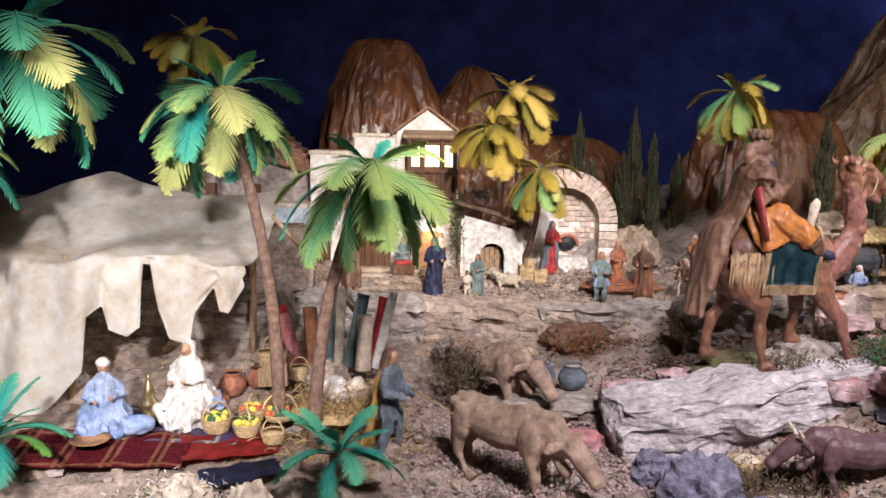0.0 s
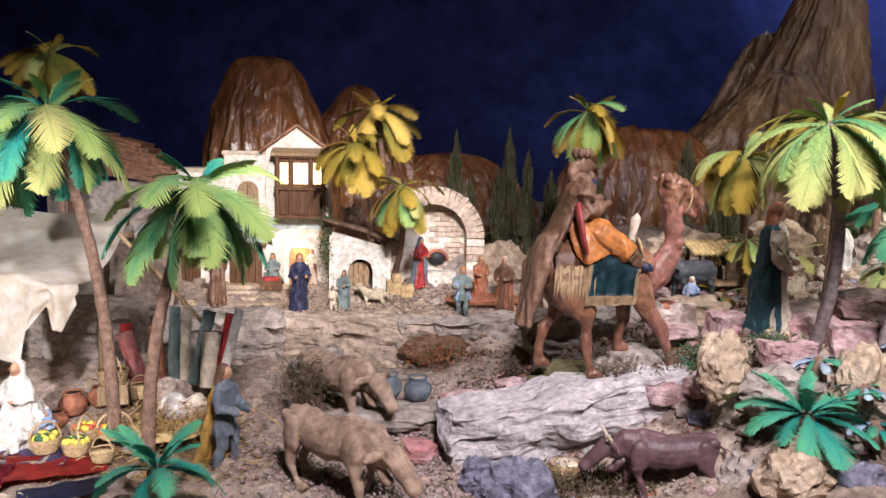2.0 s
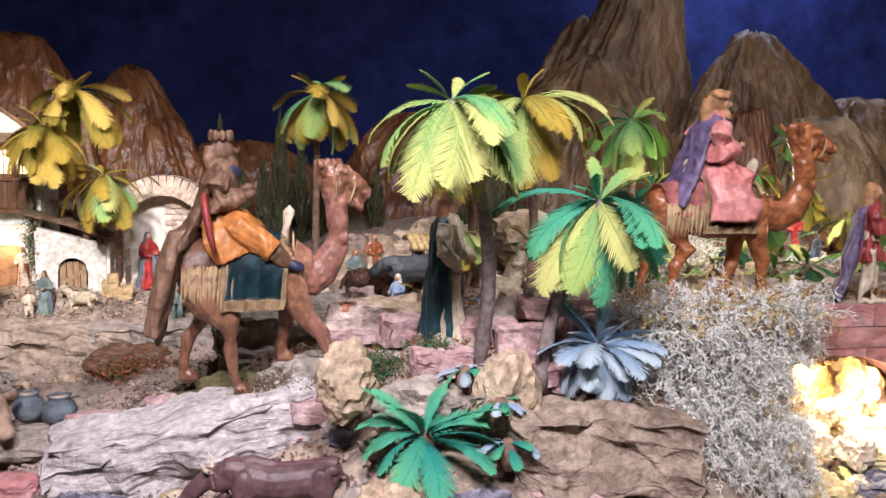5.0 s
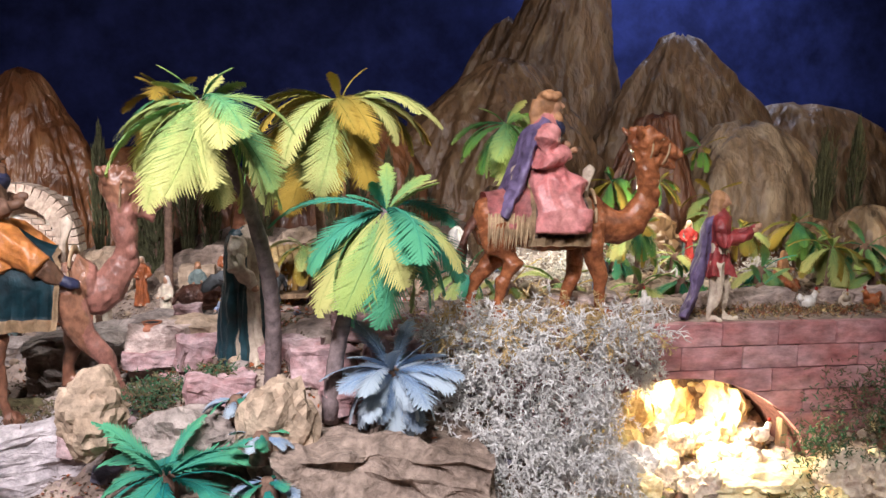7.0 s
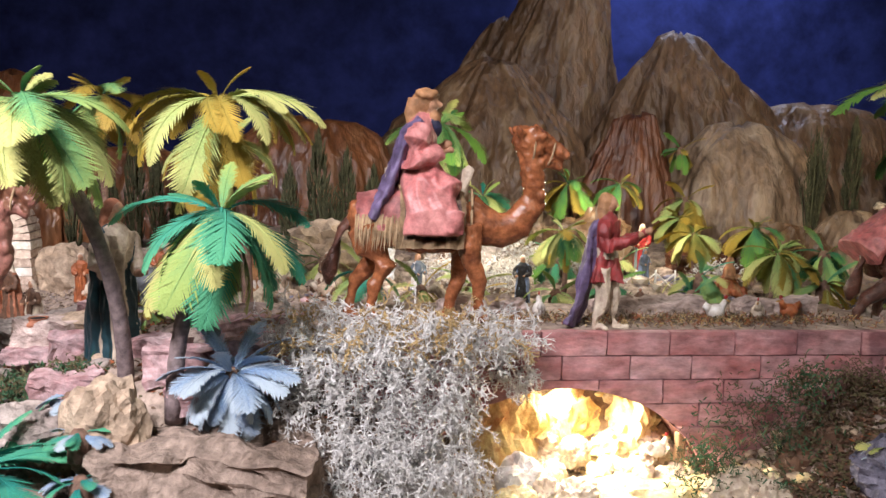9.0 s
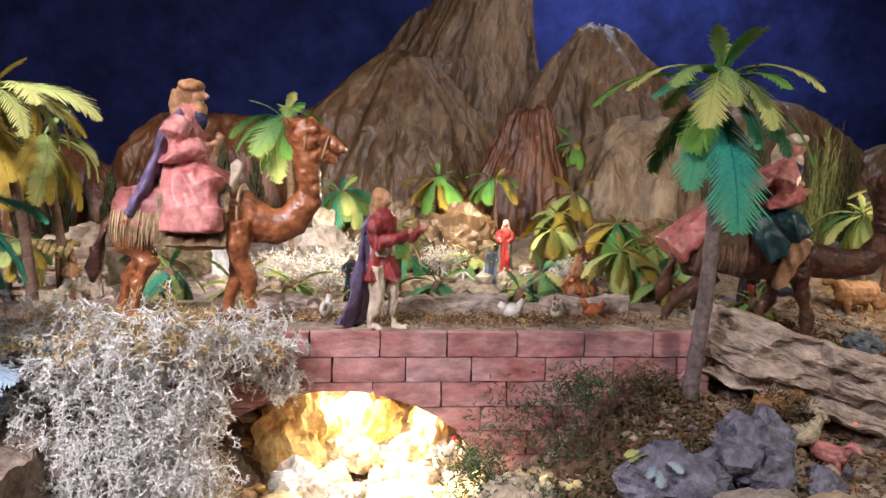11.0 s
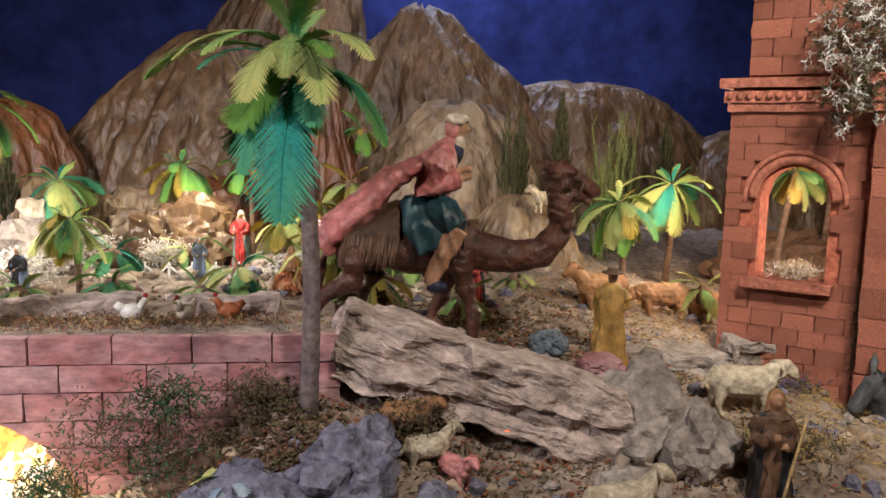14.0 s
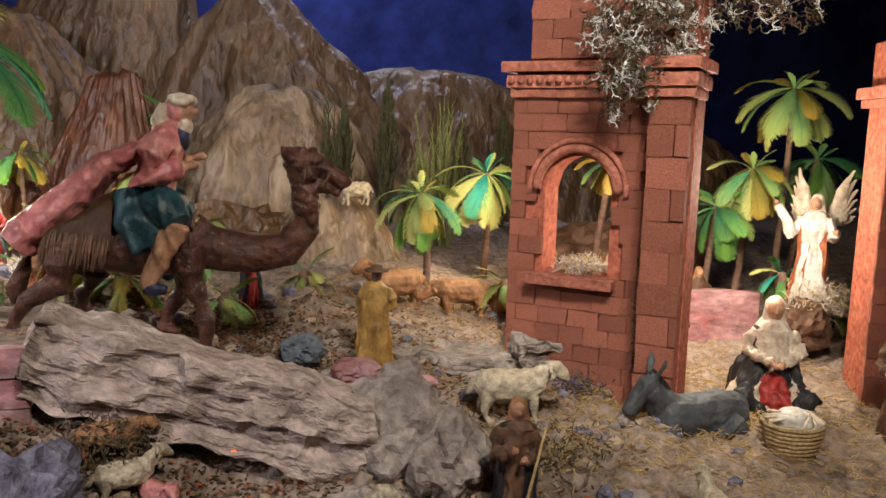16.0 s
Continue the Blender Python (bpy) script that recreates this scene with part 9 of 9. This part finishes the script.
def cloth_roll(at, h, r, mat, label, lean=0.0, side=0.0):
    bm = bmesh.new()
    pts = []
    for k in range(46):
        a = k * 0.42
        rr = r * (0.25 + 0.75 * k / 45)
        pts.append((rr * math.cos(a), rr * math.sin(a)))
    A = [bm.verts.new((x, y, 0)) for x, y in pts]
    B = [bm.verts.new((x, y, h)) for x, y in pts]
    for k in range(45):
        bm.faces.new((A[k], A[k + 1], B[k + 1], B[k]))
    bmesh.ops.solidify(bm, geom=bm.faces, thickness=r * 0.07)
    ob = solid("cloth_roll", bm, mat, at, 0, label, "cloth roll", "rolls of cloth")
    ob.matrix_basis = pose(*at, lean, side, 20)


for x, y, h, r, m, ln, sd, lb in ((-0.285, 2.02, 0.2, 0.015, "sage", -6, 3, "upright roll of grey-green cloth"), (-0.262, 2.03, 0.2, 0.013, "cream", -6, 5, "upright roll of cream cloth"), (-0.235, 2.03, 0.19, 0.018, "sage", -6, 14, "leaning roll of dark green cloth"),
                                  (-0.195, 2.0, 0.14, 0.022, "cream", -4, 4, "short roll of cream cloth"), (-0.175, 2.04, 0.18, 0.014, "red", -6, 12, "leaning roll of dark red cloth"), (-0.165, 2.02, 0.2, 0.013, "white", -6, 16, "leaning roll of striped white cloth"),
                                  (-0.365, 2.03, 0.14, 0.022, "pink", -8, -18, "leaning roll of rose cloth"), (-0.325, 2.04, 0.15, 0.02, "terracotta", -6, -3, "roll of orange-brown cloth"), (-0.395, 2.06, 0.15, 0.016, "red", -6, -6, "roll of red cloth")):
    cloth_roll((x, y, 0.905), h, r, m, lb, ln, sd)
bm = bmesh.new()
tube(bm, [(-0.45, 2.15, 1.28), (-0.36, 2.2, 1.16), (-0.24, 2.25, 1.0)], [0.006, 0.006, 0.006], 7)
solid("tent_pole", bm, "palewood", label="slanting wooden pole behind the palms", category="pole")


# ---------- small things in front ----------
def barrel():
    t = thing("barrel", (0.655, 1.645, 0.765), 10, "small pale wooden tub filled with grain", "tub")
    for k in range(16):
        bm = bmesh.new()
        a0, a1 = k * math.tau / 16 + 0.02, (k + 1) * math.tau / 16 - 0.02
        rows = []
        for z, r in ((0, 0.03), (0.03, 0.037), (0.065, 0.034)):
            rows.append([bm.verts.new((rr * math.cos(a), rr * math.sin(a), z)) for rr in (r, r - 0.005) for a in (a0, a1)])
        for A, B in zip(rows, rows[1:]):
            for q in ((0, 1), (1, 3), (3, 2), (2, 0)):
                bm.faces.new((A[q[0]], A[q[1]], B[q[1]], B[q[0]]))
        bm.faces.new([rows[-1][i] for i in (0, 1, 3, 2)])
        part("stave", bm, "wicker", t, "", False)
    for z, r in ((0.012, 0.035), (0.05, 0.0385)):
        bm = bmesh.new()
        tube(bm, [(r * math.cos(a), r * math.sin(a), z) for a in np.linspace(0, math.tau, 25)], [0.003] * 25, 5)
        part("hoop", bm, "palewood", t, "")
    bm = stone(51, (0.03, 0.03, 0.012), 0.15)
    part("grain", bm, "cream", t, "heaped pale grain", True, pose(0, 0, 0.06))


barrel()


def crib():
    t = thing("crib", (4.34, 1.75, 0.868), 0, "round basket crib of bent willow lined with white cloth", "crib")
    for k in range(8):
        bm = bmesh.new()
        z, r = 0.006 + 0.009 * k, 0.045 + 0.018 * (k / 7) ** 0.7
        tube(bm, [((r + 0.002 * (-1) ** q) * math.cos(q * math.tau / 24), (r * 0.85) * math.sin(q * math.tau / 24), z) for q in range(25)], [0.0055] * 25, 5)
        wobble(bm, 0.002, 70)
        part("willow_ring", bm, "wicker", t, "rough woven willow ring")
    rnd = random.Random(6)
    for k in range(14):
        bm = bmesh.new()
        a = rnd.random() * math.tau
        tube(bm, [(0.05 * math.cos(a), 0.045 * math.sin(a), 0.04), (0.062 * math.cos(a + 0.3), 0.055 * math.sin(a + 0.3), 0.08), (0.03 * math.cos(a + 1.2), 0.03 * math.sin(a + 1.2), 0.092)], [0.004, 0.0035, 0.002], 5)
        part("twig", bm, "cream", t)
    part("lining", stone(61, (0.045, 0.038, 0.022), 0.2), "white", t, "white cloth lining", True, pose(0, 0, 0.075))


crib()


def rail_fence():
    t = thing("rail_fence", (2.52, 2.46, 1.11), 0, "small rustic fence of crossed grey twigs", "fence")
    for k in range(5):
        bm = bmesh.new()
        tube(bm, [(0, 0, -0.01), (0, 0, 0.07)], [0.004, 0.003], 6)
        part("post", bm, "lichen", t, "", True, pose(-0.12 + 0.06 * k, 0, 0))
    for k in range(4):
        for s in (-1, 1):
            bm = bmesh.new()
            tube(bm, [(-0.03, 0.003 * s, 0.03 - 0.025 * s), (0.03, 0.003 * s, 0.03 + 0.025 * s)], [0.003, 0.0025], 5)
            part("rail", bm, "lichen", t, "", True, pose(-0.09 + 0.06 * k, 0, 0.005))


rail_fence()


def stall():
    t = thing("market_stall", (1.30, 2.4, 1.06), 6, "small wooden stall with a thatched roof", "stall")
    for x in (-0.07, 0.07):
        for y in (-0.04, 0.04):
            bm = bmesh.new()
            tube(bm, [(0, 0, -0.02), (0, 0, 0.17)], [0.006, 0.005], 6)
            part("post", bm, "palewood", t, "", True, pose(x, y, 0))
    for k in range(12):
        bm = bmesh.new()
        tube(bm, [(-0.1 + 0.018 * k, -0.075, 0.155), (-0.1 + 0.018 * k, 0.0, 0.185), (-0.1 + 0.018 * k, 0.07, 0.17)], [0.008, 0.01, 0.007], 6)
        part("thatch", bm, "straw", t)
    part("counter", rough_box(8, (0.15, 0.06, 0.012), 0.05, 0.05, 3), "palewood", t, "", False, pose(0, -0.03, 0.06))


stall()
# far hillside folds: small huts and walls among the rocks
for i, (x, y, s) in enumerate(((1.02, 2.75, (0.1, 0.08, 0.09)), (1.15, 2.85, (0.08, 0.08, 0.07)), (1.45, 2.6, (0.12, 0.08, 0.1)), (0.92, 2.85, (0.07, 0.06, 0.06)))):
    solid("stone_hut", rough_box(700 + i, s, 0.06, 0.12, 5), "tanrock", (x, y, ground_z(x, y) + s[2] * 0.45), 12 * i, "small rough tan stone hut among the rocks", "hut", "stone huts", smooth=False)
# stump with a bowl
bm = rough_box(720, (0.13, 0.1, 0.1), 0.15, 0.2, 7)
solid("stump", bm, "bark", (1.02, 2.02, 1.07), 0, "hollow pale bark stump", "stump", smooth=False)
jar((1.0, 2.0, 1.105), 0.03, 0.025, "terracotta", "shallow clay bowl on the stump", name="bowl")
bm = bmesh.new()
tube(bm, [(-0.075, 0, 0), (0, 0, 0.004), (0.075, 0, 0)], [0.024, 0.027, 0.024], 12)
solid("log", bm, "bark", (1.48, 1.9, 1.155), 8, "short pale bark log", "log")
solid("driftwood", rough_box(730, (0.06, 0.04, 0.1), 0.2, 0.4, 6), "cream", (2.05, 2.68, 1.27), 10, "pale upright piece of driftwood", "driftwood", smooth=False)
solid("driftwood", rough_box(731, (0.05, 0.04, 0.16), 0.2, 0.4, 6), "lichen", (1.78, 2.5, 1.2), -10, "grey upright piece of driftwood", "driftwood", smooth=False)
# grotto post and ember
bm = bmesh.new()
box(bm, (0, 0, 0), (0.02, 0.02, 0.12), bevel=0.003)
solid("wooden_post", bm, "palewood", (2.40, 1.80, 0.86), 4, "square pale wooden post in the grotto", "post", smooth=False)
bm = bmesh.new()
ball(bm, (0, 0, 0), (0.012, 0.006, 0.003), 0, 8, 6)
solid("ember", bm, "ember", (3.215, 1.745, 0.962), 0, "small red glowing lamp under the slab", "lamp")
bm = bmesh.new()
ball(bm, (0, 0, 0), (0.018, 0.012, 0.008), 0, 8, 6)
solid("ember", bm, "ember", (3.55, 1.52, 0.872), 0, "red glowing camp-fire ember", "lamp")
bush((2.1, 2.42, 1.17), (0.1, 0.06, 0.05), 900, ("white", "lichen"), "lichen_tuft", "white dried flower tuft", 80, 0.014, 0, 0.0016)
bush((2.78, 2.5, 1.16), (0.08, 0.05, 0.04), 600, ("white", "lichen"), "lichen_tuft", "white dried flower tuft", 81, 0.014, 0, 0.0016)
bush((4.84, 2.3, 1.07), (0.11, 0.06, 0.04), 900, ("white", "straw"), "straw_tuft", "bright straw under the angel", 82, 0.03, 0, 0.001)
# hillside behind the bridge: pale cloth banks, dried flowers, and moss down the tower's corner
for i, (at, r, mt, yaw) in enumerate((((2.28, 2.95, 1.18), (0.16, 0.08, 0.14), "cloth_pale", 10), ((2.55, 3.05, 1.2), (0.14, 0.08, 0.16), "rust_gully", 40), ((2.02, 3.05, 1.2), (0.18, 0.08, 0.16), "cloth_pale", 70), ((2.85, 2.72, 1.14), (0.14, 0.08, 0.09), "rust_gully", 0), ((3.2, 2.85, 1.16), (0.18, 0.08, 0.12), "cloth_hill", 20))):
    boulder(at, r, mt, "crinkled brown cloth bank behind the bridge", 420 + i, yaw, 0.35)
for i, (c, r) in enumerate((((2.2, 2.62, 1.2), (0.09, 0.05, 0.05)), ((1.95, 2.45, 1.18), (0.08, 0.05, 0.04)), ((2.42, 2.62, 1.18), (0.07, 0.05, 0.04)))):
    bush(c, r, 700, ("white", "lichen", "cream"), "lichen_tuft", "white dried flower tuft behind the bridge", 140 + i, 0.015, 0, 0.0016)
bush((4.075, 1.93, 1.12), (0.016, 0.014, 0.16), 520, ("moss", "twig"), "moss_clump", "dark moss growing up the tower's corner", 150, 0.014, 0.2, 0.0014)
bush((3.93, 2.0, 0.93), (0.13, 0.05, 0.03), 900, ("moss", "twig", "straw"), "moss_clump", "dry moss along the foot of the tower", 151, 0.014, 0, 0.0014)
